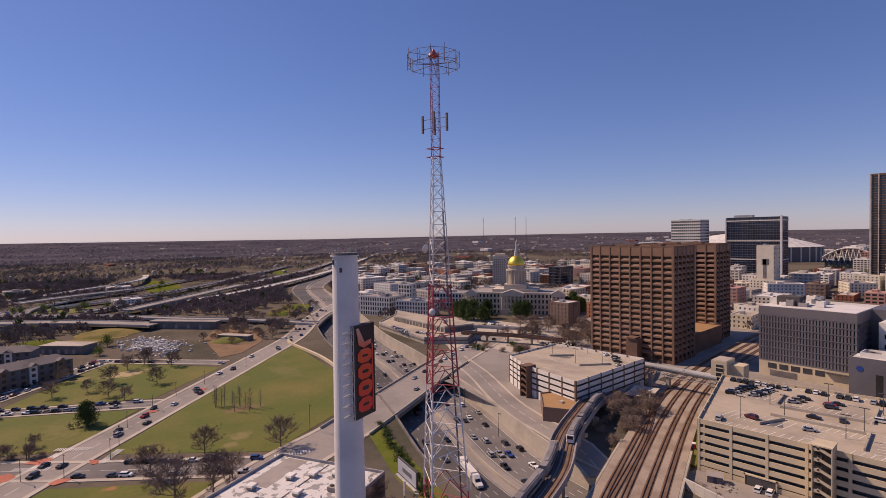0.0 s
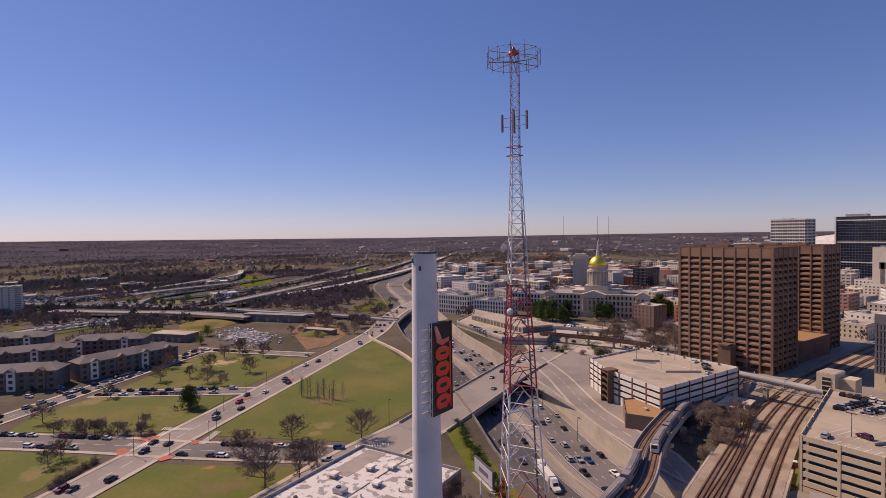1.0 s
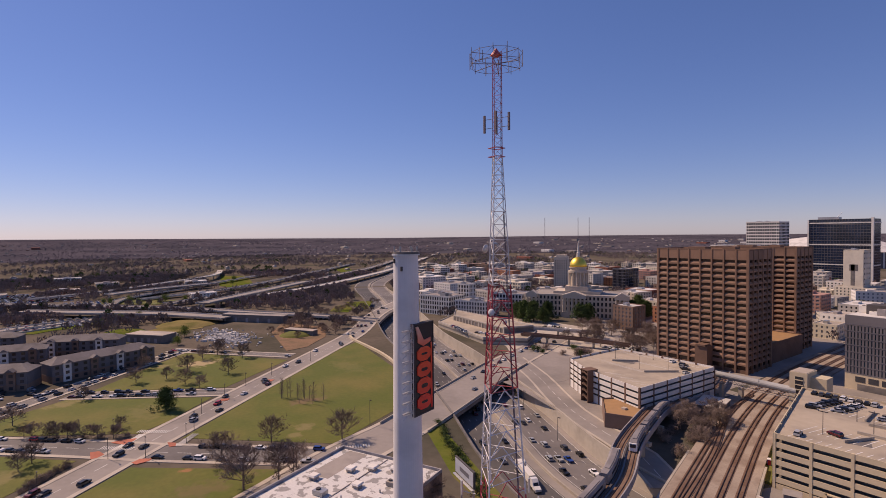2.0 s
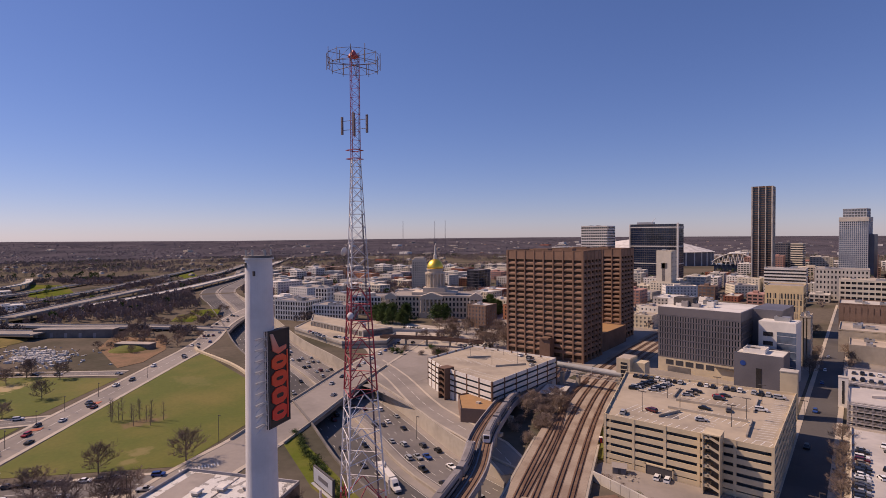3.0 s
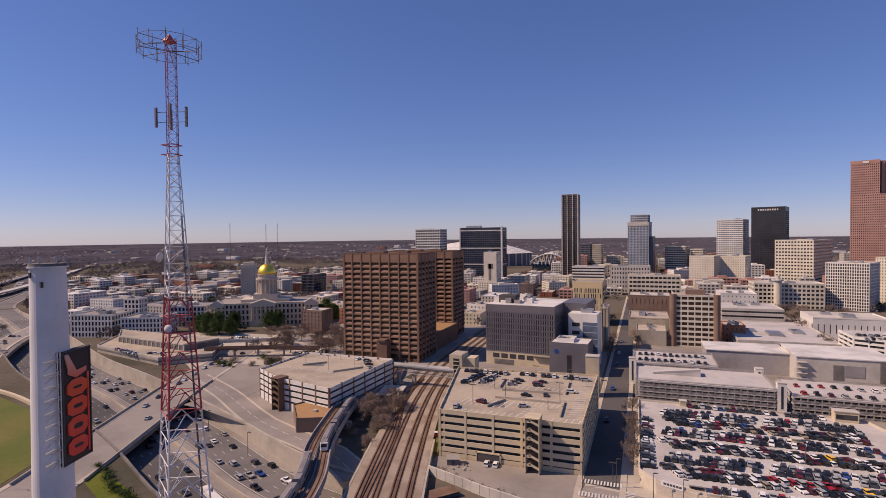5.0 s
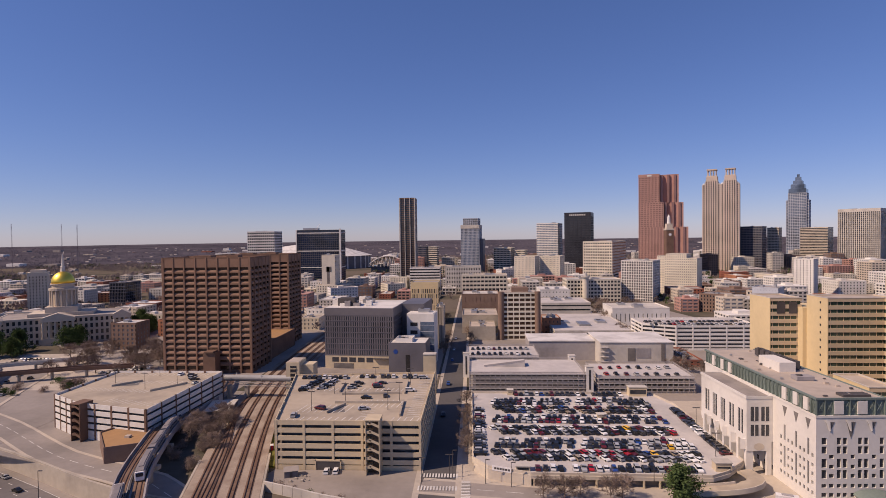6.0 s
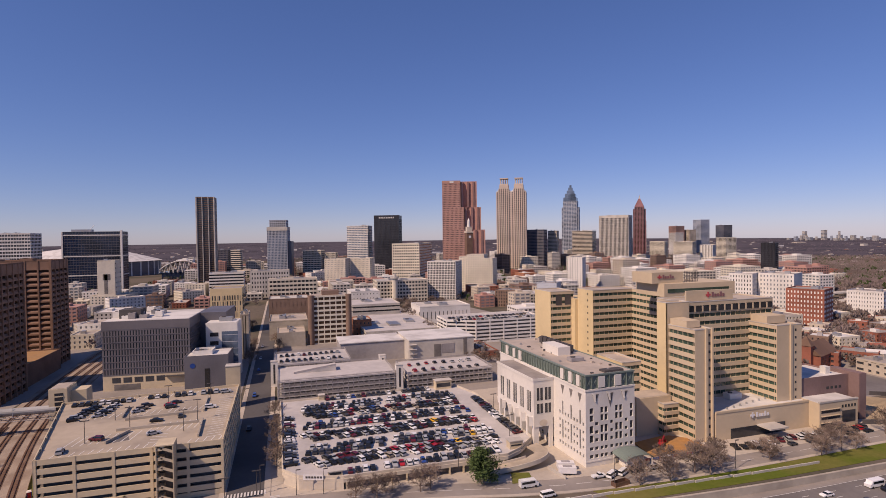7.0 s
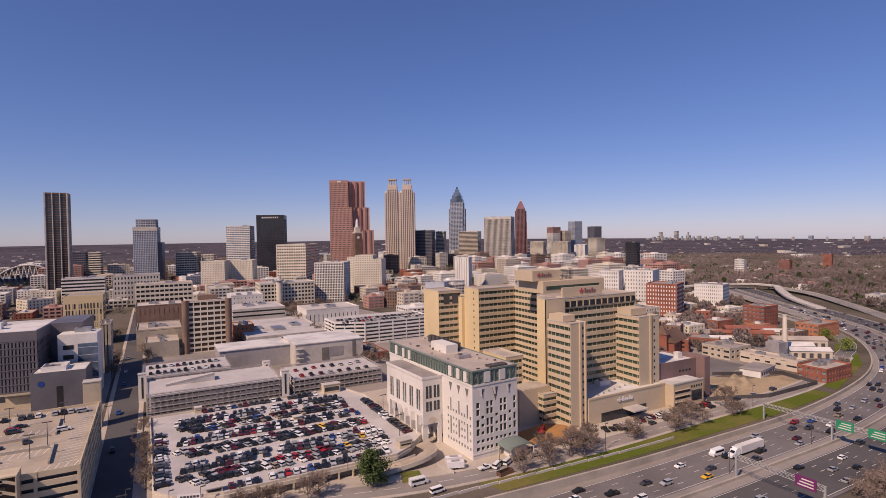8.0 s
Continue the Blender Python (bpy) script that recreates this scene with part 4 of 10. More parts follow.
# pink twin-crowned tower
twin = thing("office_tower", 594, 1322, 0, -28, "pink granite skyscraper with two lantern crowns", "office tower")
for cx in (-19.5, 19.8):
    facade(twin, cx - 19.8, -22, cx + 19.8, 22, 0, 206, 42, 7, 8, "pink_granite", "glass_dark", pier=2.6, band=0.32, rec=0.9)
    facade(twin, cx - 13.5, -23.5, cx + 13.5, 23.5, 0, 214, 44, 5, 8, "pink_granite", "glass_dark", pier=2.6, band=0.2, rec=0.9)
    part("upper_wall", Geo().box(cx - 12, -13, 206, cx + 12, 13, 226), "pink_granite", twin)
    part("cornice", Geo().box(cx - 13, -14, 214, cx + 13, 14, 216).box(cx - 11, -12, 226, cx + 11, 12, 228), "tan_stone", twin)
    for sx in (-9, -3, 3, 9):
        for sy in (-9, -3, 3, 9):
            if max(abs(sx), abs(sy)) == 9:
                part("lantern_column", Geo().box(cx + sx - 0.9, sy - 0.9, 228, cx + sx + 0.9, sy + 0.9, 241), "pink_granite", twin)
    part("lantern_roof", Geo().box(cx - 11, -11, 241, cx + 11, 11, 244), "pink_granite", twin)
    for sx in (-1, 1):
        part("corner_dome", Geo().dome(cx + sx * 16, -18, 206, 3, 4, 10, 4), "white_wall", twin)

# blue glass tower with a stepped crown
blue = thing("office_tower", 1012, 1730, 0, -38, "blue glass skyscraper with a dark stepped crown", "office tower")
facade(blue, -30, -20, 30, 20, 0, 190, 40, 10, 7, "blue_grey", "glass_blue", pier=1.2, band=0.3, rec=0.8)
facade(blue, -24, -24, 24, 24, 0, 212, 44, 8, 8, "blue_grey", "glass_blue", pier=1.2, band=0.3, rec=0.8)
for k, (w, z0, z1) in enumerate(((23, 212, 226), (18, 226, 240), (12.5, 240, 251), (7.5, 251, 262), (3.5, 262, 271))):
    part("crown_step", Geo().box(-w, -w, z0, w, w, z1 - 2).prism([(-w, -w), (w, -w), (w, w), (-w, w)], z1 - 2, z1, [(-w * 0.85, -w * 0.85), (w * 0.85, -w * 0.85), (w * 0.85, w * 0.85), (-w * 0.85, w * 0.85)]), "glass_blue", blue)

# dark red tower with a pointed top
spire = thing("office_tower", 1458, 1930, 0, -40, "dark red skyscraper with a pointed roof and spire", "office tower")
facade(spire, -19, -19, 19, 19, 0, 205, 40, 6, 6, "dark_red", "glass_brown", pier=2.0, band=0.2, rec=1.0)
facade(spire, -25, -13, 25, 13, 0, 196, 38, 8, 5, "dark_red", "glass_brown", pier=2.0, band=0.2, rec=1.0)
part("pointed_roof", Geo().prism([(-19, -19), (19, -19), (19, 19), (-19, 19)], 205, 241, [(-3, -3), (3, -3), (3, 3), (-3, 3)]), "dark_red", spire)
part("needle", Geo().cyl(0, 0, 239, 256, 3, 0.4, 8), "tan_stone", spire)
part("ridge_cap", Geo().box(-3.4, -3.4, 240, 3.4, 3.4, 241.5), "galvanised", spire)

# far towers along the ridge
for name, label, x, y, w, h, wall, pane in (
    ("office_tower", "far pale round tower on the skyline", 1590, 2090, 30, 150, "pink_granite", "glass_pale"),
    ("office_tower", "far reddish tower on the skyline", 1690, 1980, 46, 122, "red_granite", "glass_dark"),
    ("office_tower", "far tan tower on the skyline", 1745, 1960, 36, 105, "tan_stone", "glass_dark"),
    ("office_tower", "far blue glass tower on the skyline", 1830, 1985, 48, 150, "blue_grey", "glass_blue"),
    ("office_tower", "far dark blue tower on the skyline", 1618, 1640, 40, 118, "slate_panel", "glass_navy"),
    ("apartment_tower", "far white apartment tower on the skyline", 1560, 1830, 40, 92, "white_wall", "glass_dark"),
    ("apartment_tower", "far cream apartment tower on the skyline", 1490, 1500, 44, 72, "cream_wall", "glass_dark"),
):
    office(name, label, x - w / 2, x + w / 2, y - w / 2, y + w / 2, h, int(h / 4), 8, 8, wall, pane, units=1)
for k in range(38):
    a, r = radians(49.8 + (0.28 * k if k < 22 else 1.15 * k - 19) + 0.4 * math.sin(7 * k)), 4250 + 90 * math.sin(5 * k)
    x, y, w, h = r * math.sin(a), r * math.cos(a), 26 + 12 * math.sin(3 * k), 28 + 26 * abs(math.sin(2.3 * k)) + (46 if k in (3, 9, 12) else 0)
    office("office_tower", "hazy far tower on the wooded ridge", x - w * 0.33, x + w * 0.33, y - w * 0.33, y + w * 0.33, h * 0.72, 8, 4, 4, ("pale_concrete", "blue_grey", "pale_concrete")[k % 3], "glass_blue", units=0, z0=hill(x, y) - 6)

# stadium with a white fabric roof, and an arena with an arched truss
stadium = thing("stadium", -495, 1590, 0, 16, "round stadium with a white tented roof", "stadium")
ring = [(178 * math.cos(i * math.pi / 20), 120 * math.sin(i * math.pi / 20)) for i in range(40)]
part("wall", Geo().prism(ring, 0, 37), "slate_panel", stadium)
rib = Geo()
for x, y in ring:
    rib.box(x - 1.6, y - 1.6, 0, x + 1.6, y + 1.6, 38)
part("column", rib, "white_wall", stadium, kind="stuff")
part("roof", Geo().prism([(x * 1.03, y * 1.03) for x, y in ring], 37, 46, [(x * 0.86, y * 0.86) for x, y in ring]).prism([(x * 0.86, y * 0.86) for x, y in ring], 46, 66, [(x * 0.46, y * 0.46) for x, y in ring])
     .prism([(x * 0.46, y * 0.46) for x, y in ring], 66, 76, [(x * 0.06, y * 0.06) for x, y in ring]), "white_roof", stadium)
arena = thing("arena", -222, 1370, 0, 0, "arena with a white arched roof truss", "arena")
part("wall", Geo().box(-44, -14, 0, 44, 40, 16), "glass_navy", arena)
arch = Geo()
prev = None
for i in range(21):
    u = -48 + 4.8 * i
    z = 16 + 26 * math.cos(u / 48 * math.pi / 2.2) ** 0.8 if abs(u) <= 48 else 16
    if prev:
        arch.tube((prev[0], -16, prev[1]), (u, -16, z), 1.3, n=5)
        arch.tube((prev[0], -16, 15), (u, -16, z), 0.7, n=4) if i % 2 else arch.tube((prev[0], -16, prev[1]), (u, -16, 15), 0.7, n=4)
        arch.add([(prev[0], -15, prev[1]), (u, -15, z), (u, 40, z * 0.8), (prev[0], 40, prev[1] * 0.8)], [(0, 1, 2, 3)])
    prev = (u, z)
part("roof_truss", arch, "white_wall", arena)

# three radio masts far off
for x, y in ((-985, 1080), (-930, 1150), (-905, 1165)):
    mast = Geo()
    for i in range(3):
        a = i * 2.094
        mast.tube((0.9 * math.cos(a), 0.9 * math.sin(a), 0), (0.9 * math.cos(a), 0.9 * math.sin(a), 128), 0.22, 0.14, 3)
    for k in range(40):
        mast.tube((0.9, 0, k * 3.2), (-0.45, 0.78, k * 3.2 + 3.2), 0.1, n=3).tube((-0.45, -0.78, k * 3.2), (0.9, 0, k * 3.2 + 3.2), 0.1, n=3)
    ob = solid("radio_mast", mast, "mast_dark", "thin far lattice radio mast", "radio mast", "far radio masts")
    ob.location = (x, y, 0)

# ---- the lattice mast ----
mast_x, mast_y = -92.0, 84.6
tower = thing("radio_mast", mast_x, mast_y, 0, 0, "red and white three-legged lattice radio mast with antennas", "radio mast")


def half_width(z):
    """The distance of a leg from the axis."""
    steps = ((0, 8.6), (25, 6.6), (51, 4.75), (76, 3.1), (92, 2.1), (106, 1.35), (130, 1.3))
    for (za, a), (zb, b) in zip(steps, steps[1:]):
        if z <= zb:
            return a + (b - a) * (z - za) / (zb - za)
    return 1.3


TURN = radians(-62)
levels = [0, 9, 17, 24, 30.5, 36.5, 42, 47, 51.5, 56, 60, 64, 68, 72, 76, 79.5, 83, 86.5, 90, 93, 96, 99, 101.5, 104, 106]
while levels[-1] < 129:
    levels.append(levels[-1] + 2.0)


def leg_point(i, z):
    a = TURN + i * 2 * math.pi / 3
    r = half_width(z)
    return (r * math.cos(a), r * math.sin(a), z)


for z0, z1, tone in ((0, 26, "mast_red"), (26, 51.5, "mast_white"), (51.5, 76, "mast_red"), (76, 106, "mast_white"), (106, 132, "mast_red")):
    for i in range(3):
        g = Geo()
        ra, rb = (0.22, 0.19) if z0 < 76 else (0.14, 0.11) if z0 < 106 else (0.085, 0.075)
        g.tube(leg_point(i, z0), leg_point(i, min(z1, 130)), ra, rb, n=6)
        part("leg", g, tone, tower, "red-painted mast leg" if tone == "mast_red" else "white-painted mast leg")
    for i in range(3):
        j = (i + 1) % 3
        g = Geo()
        for k, (a, b) in enumerate(zip(levels, levels[1:])):
            if z0 <= a < z1:
                r = 0.125 if a < 76 else 0.065 if a < 106 else 0.04
                g.tube(leg_point(i, a), leg_point(j, a), r * 0.8, n=4)
                mid = tuple((p + q) / 2 for p, q in zip(leg_point(i, b), leg_point(j, b)))
                if a < 76:
                    g.tube(leg_point(i, a), mid, r, n=4).tube(leg_point(j, a), mid, r, n=4)
                    third = tuple(0.5 * p + 0.5 * q for p, q in zip(leg_point(i, a), mid))
                    g.tube(third, leg_point(i, (a + b) / 2), r * 0.6, n=3)
                    third = tuple(0.5 * p + 0.5 * q for p, q in zip(leg_point(j, a), mid))
                    g.tube(third, leg_point(j, (a + b) / 2), r * 0.6, n=3)
                else:
                    g.tube(leg_point(i, a), leg_point(j, b), r, n=4)
                    if a < 106:
                        g.tube(leg_point(j, a), leg_point(i, b), r, n=4)
        part("bracing", g, tone, tower, kind="stuff")
for k in range(3):
    g = Geo()
    for a, b in zip(levels, levels[1:]):
        p, q = leg_point(1, a), leg_point(1, b)
        g.tube((p[0] * 0.72 + 0.18 * k, p[1] * 0.72, a), (q[0] * 0.72 + 0.18 * k, q[1] * 0.72, b), 0.08 if a < 60 else 0.06 if a < 92 else 0.03, n=5)
    part("feed_cable", g, "mast_dark", tower, "black feed cable")
# platform ring with upright antennas at the top
ring_r, zr = 6.1, 126.6
corner = [(ring_r * math.cos(i * math.pi / 6 + 0.2), ring_r * math.sin(i * math.pi / 6 + 0.2)) for i in range(12)]
g = Geo()
for i in range(12):
    (xa, ya), (xb, yb) = corner[i], corner[(i + 1) % 12]
    for z in (zr, zr + 2.6):
        g.tube((xa, ya, z), (xb, yb, z), 0.055, n=4)
    g.tube((xa, ya, zr), (xb, yb, zr + 2.6), 0.035, n=3)
    if i % 2 == 0:
        g.tube((0, 0, zr + 0.5), (xa, ya, zr), 0.09, n=4).tube((0, 0, zr + 2.5), (xa, ya, zr + 2.6), 0.07, n=4)
part("antenna_platform", g, "mast_dark", tower, "dark ring-shaped antenna platform")
for i, (x, y) in enumerate(corner):
    part("antenna", Geo().tube((x, y, zr - 0.6), (x, y, zr + 2.9 + 0.4 * (i % 3)), 0.075, n=5), "mast_dark", tower)
    if i % 2:
        part("antenna", Geo().tube((x * 0.92, y * 0.86, zr - 0.3), (x * 0.92, y * 0.86, zr + 2.4), 0.085, n=5), "mast_dark", tower)
part("top_cap", Geo().cyl(0, 0, 129.0, 130.6, 1.4, 0.2, 6), "mast_red", tower)
for a in (0.3, 2.4, 3.4, 5.5):
    x, y = 3.3 * math.cos(a), 3.3 * math.sin(a)
    part("panel_antenna", Geo().box(x - 0.22, y - 0.2, 111.5, x + 0.22, y + 0.2, 115.6).tube((0, 0, 112.5), (x, y, 112.5), 0.06).tube((0, 0, 114.6), (x, y, 114.6), 0.06), "mast_dark", tower)
for z in (105.6, 107.6):
    part("collar", ring_boxes(Geo(), -1.45, -1.45, 1.45, 1.45, z, z + 0.16, 0.14), "mast_red", tower)
for z, a, r in ((84.3, 3.4, 1.1), (70, 5.2, 0.8), (66.5, 2.0, 0.7), (33, 1.2, 0.9)):
    x, y = (half_width(z) + 0.6) * math.cos(a), (half_width(z) + 0.6) * math.sin(a)
    d = Geo().dome(0, 0, 0, r, r * 0.45, 14, 4)
    ob = part("dish_antenna", d, "white_paint", tower, "white dish antenna", smooth=True)
    ob.matrix_basis = pose(x, y, z, 78, 0, math.degrees(a) + 90)
for a in (0.5, 1.5, 2.6, 3.6, 4.7, 5.7):
    x, y = 9.6 * math.cos(a), 9.6 * math.sin(a)
    part("panel_antenna", Geo().box(x - 0.2, y - 0.2, 24, x + 0.2, y + 0.2, 27.5).tube((x * 0.6, y * 0.6, 25), (x, y, 25), 0.07), "galvanised", tower)

# ---- sign and fittings on the chimney ----
SX, SY = 2.15, -0.1
board = thing("billboard", -97.7, 64.4, 0, 108.0, "tall black billboard with red shapes on the chimney", "billboard")
board.matrix_basis = pose(-97.7, 64.4, -3.75, 0, 0, 108) @ Matrix.Diagonal((1.668, 1, 1, 1)) @ Matrix.Translation((-2.0, 3.15, 0))
part("panel", Geo().box(2.0, -3.75, 51.4, 6.1, -2.55, 71.6), "sign_black", board)
part("rim", Geo().box(1.9, -3.85, 51.2, 2.05, -2.45, 71.8).box(6.05, -3.85, 51.2, 6.2, -2.45, 71.8).box(1.9, -3.85, 71.6, 6.2, -2.45, 71.8).box(1.9, -3.85, 51.2, 6.2, -2.45, 51.4), "guide_dark", board)
enamel = flare_sign("sign_enamel", (0.85, 0.03, 0.022), (0.88, 0.1, 0.03), 48, 67.5)


def rounded(u0, v0, u1, v1, c, y0, y1):
    """A block with cut corners, upright in the plane of the sign."""
    o = [(u0 + c, v0), (u1 - c, v0), (u1, v0 + c), (u1, v1 - c), (u1 - c, v1), (u0 + c, v1), (u0, v1 - c), (u0, v0 + c)]
    n = len(o)
    return Geo().add([(u, y0, v) for u, v in o] + [(u, y1, v) for u, v in o], [tuple(range(n)), tuple(range(n, 2 * n))[::-1]] + [(i, i + n, (i + 1) % n + n, (i + 1) % n) for i in range(n)])


for k, (v0, v1) in enumerate(((52.4, 55.6), (55.9, 59.4), (59.7, 63.0), (63.3, 66.4))):
    part("red_shape", rounded(2.45, v0, 5.4, v1, 0.75, -3.98, -3.76), enamel, board, "red enamel sign shape")
    part("slot", rounded(3.3, v0 + 1.3, 4.65, v1 - 1.3, 0.22, -4.02, -3.97), "sign_black", board)
part("red_shape", Geo().add([(2.6, -3.98, 68.6), (2.6, -3.98, 67.6), (3.8, -3.98, 66.6), (5.4, -3.98, 67.3), (5.4, -3.98, 68.2), (3.9, -3.98, 67.9), (2.7, -3.98, 71.2), (2.2, -3.98, 71.2)]
                            + [(2.6, -3.76, 68.6), (2.6, -3.76, 67.6), (3.8, -3.76, 66.6), (5.4, -3.76, 67.3), (5.4, -3.76, 68.2), (3.9, -3.76, 67.9), (2.7, -3.76, 71.2), (2.2, -3.76, 71.2)],
                            [tuple(range(8)), tuple(range(8, 16))[::-1]] + [(i, i + 8, (i + 1) % 8 + 8, (i + 1) % 8) for i in range(8)]), enamel, board, "red and orange slanting sign shape")
part("side_stripe", Geo().box(5.5, -3.95, 52.0, 5.75, -3.76, 67.0), enamel, board)
for k in range(9):
    z = 52.5 + 2.25 * k
    part("bracket", Geo().box(-0.2, -3.3, z, 2.0, -3.05, z + 0.28).tube((-0.1, -3.2, z - 1.2), (1.9, -3.2, z), 0.1).tube((1.95, -3.6, z - 1), (1.95, -2.7, z + 0.8), 0.08).box(0.4, -3.5, z - 0.3, 1.9, -3.2, z - 0.18), "galvanised", board)
part("ladder", Geo().box(1.3, -3.75, 51, 1.4, -3.65, 72).box(1.7, -3.75, 51, 1.8, -3.65, 72), "galvanised", board)
for a in range(0, 360, 60):
    x, y = 2.5 * math.cos(radians(a)), 2.5 * math.sin(radians(a))
    part("aerial_rod", Geo().tube((x, y, 84), (x, y, 85.2), 0.16, n=6), "tube_cladding", chimney)
for a, z in ((-95, 82), (-52, 80.3), (-110, 50)):
    x, y = math.cos(radians(a)), math.sin(radians(a))
    part("inspection_plate", Geo().box(2.82 * x - 0.18, 2.82 * y - 0.25, z - 0.5, 2.82 * x + 0.18, 2.82 * y + 0.25, z + 0.5), "guide_dark", chimney)
part("rim_ring", Geo().cyl(0, 0, 83.2, 83.5, 3.15, 3.15, 40), "galvanised", chimney)

# ---- railway ----
RAILWAY = smooth_line([(-48, 60, 3.0), (-72, 130, 3.0), (-90, 186, 2.2), (-106, 240, 1.2), (-118, 290, 0.4), (-125, 340, 0.2), (-130, 420, 0.2), (-133, 560, 0.2)], 6)
rail_bed = thing("railway", 0, 0, 0, label="four rusty railway tracks on a ballast bank", category="railway", kind="structure")
part("ballast_bed", ribbon(Geo(), RAILWAY, 12.5, -12.5, 0.25, 4.5), "ballast", rail_bed)
sleeper_mesh = Geo().box(-0.13, -1.3, 0.0, 0.13, 1.3, 0.05).mesh("sleeper", "rusty_bed")
for k, off in enumerate((-8.4, -3.2, 2.6, 8.2)):
    track = part("track_bed", ribbon(Geo(), RAILWAY, off + 1.35, off - 1.35, 0.32, 0.2), "rusty_bed", rail_bed, "rust-stained track bed")
    for r in (-0.75, 0.75):
        part("rail", ribbon(Geo(), RAILWAY, off + r + 0.09, off + r - 0.09, 0.66, 0.2), "rail", track)
    line = offset(RAILWAY, off)
    run = 0.0
    for i in range(len(line) - 1):
        a, b = Vector(line[i]), Vector(line[i + 1])
        if b.y > 330 or a.y < 120:
            continue
        n = max(1, int((b - a).length / 1.6))
        for j in range(n):
            p = a.lerp(b, j / n)
            h = RAILWAY[i][2] + (RAILWAY[i + 1][2] - RAILWAY[i][2]) * j / n
            if k < 2 and p.y < 262:
                piece("sleeper", sleeper_mesh, track, p.x, p.y, h + 0.32, math.degrees(math.atan2(b.y - a.y, b.x - a.x)))
cross = part("crossover_track", ribbon(Geo(), smooth_line([(-85, 150, 2.75), (-101, 205, 2.0), (-121, 262, 1.0), (-127, 300, 0.4)], 6), 1.35, -1.35, 0.34, 0.2), "rusty_bed", rail_bed)
for r in (-0.75, 0.75):
    part("rail", ribbon(Geo(), smooth_line([(-85, 150, 2.75), (-101, 205, 2.0), (-121, 262, 1.0), (-127, 300, 0.4)], 6), r + 0.09, r - 0.09, 0.64, 0.2), "rail", cross)
wall_line = [p for p in RAILWAY if 60 < p[1] < 205]
wall_along("rail_wall_west", wall_line, 12.6, [-7] * len(wall_line), [p[2] + 0.3 for p in wall_line], 0.8, "concrete", "stained pale concrete wall under the railway")
wall_along("rail_wall_east", wall_line, -13.4, [-7] * len(wall_line), [p[2] + 0.3 for p in wall_line], 0.8, "concrete", "pale concrete abutment under the railway")

# ---- the curved transit viaduct ----
VIADUCT = smooth_line([(-78, 70, 9), (-92, 115, 9), (-102, 145, 9), (-116, 172, 8.6), (-127.5, 200, 7.4), (-138, 230, 5.6), (-142.5, 260, 3.6), (-147, 300, 1.4), (-160, 335, 0.6)], 5)
viaduct = thing("transit_viaduct", 0, 0, 0, label="curved concrete transit viaduct with two rusty tracks", category="viaduct", kind="structure")
part("deck", ribbon(Geo(), VIADUCT, 5.0, -5.0, 0.0, 1.5), "guide_grey", viaduct)
for off in (-2.5, 2.5):
    part("track_bed", ribbon(Geo(), VIADUCT, off + 1.6, off - 1.6, 0.12, 0.15), "rusty_bed", viaduct)
    for r in (-0.72, 0.72):
        part("rail", ribbon(Geo(), VIADUCT, off + r + 0.1, off + r - 0.1, 0.34, 0.22), "rail", viaduct)
for off in (-5.0, 4.6):
    part("side_wall", ribbon(Geo(), VIADUCT, off + 0.4, off, 1.1, 1.1), "guide_grey", viaduct)
part("middle_wall", ribbon(Geo(), VIADUCT, 0.3, -0.3, 0.8, 0.8), "guide_dark", viaduct)
SECT = [(-1.5, 0.5), (-1.55, 1.3), (-1.55, 2.9), (-1.1, 3.6), (1.1, 3.6), (1.55, 2.9), (1.55, 1.3), (1.5, 0.5)]


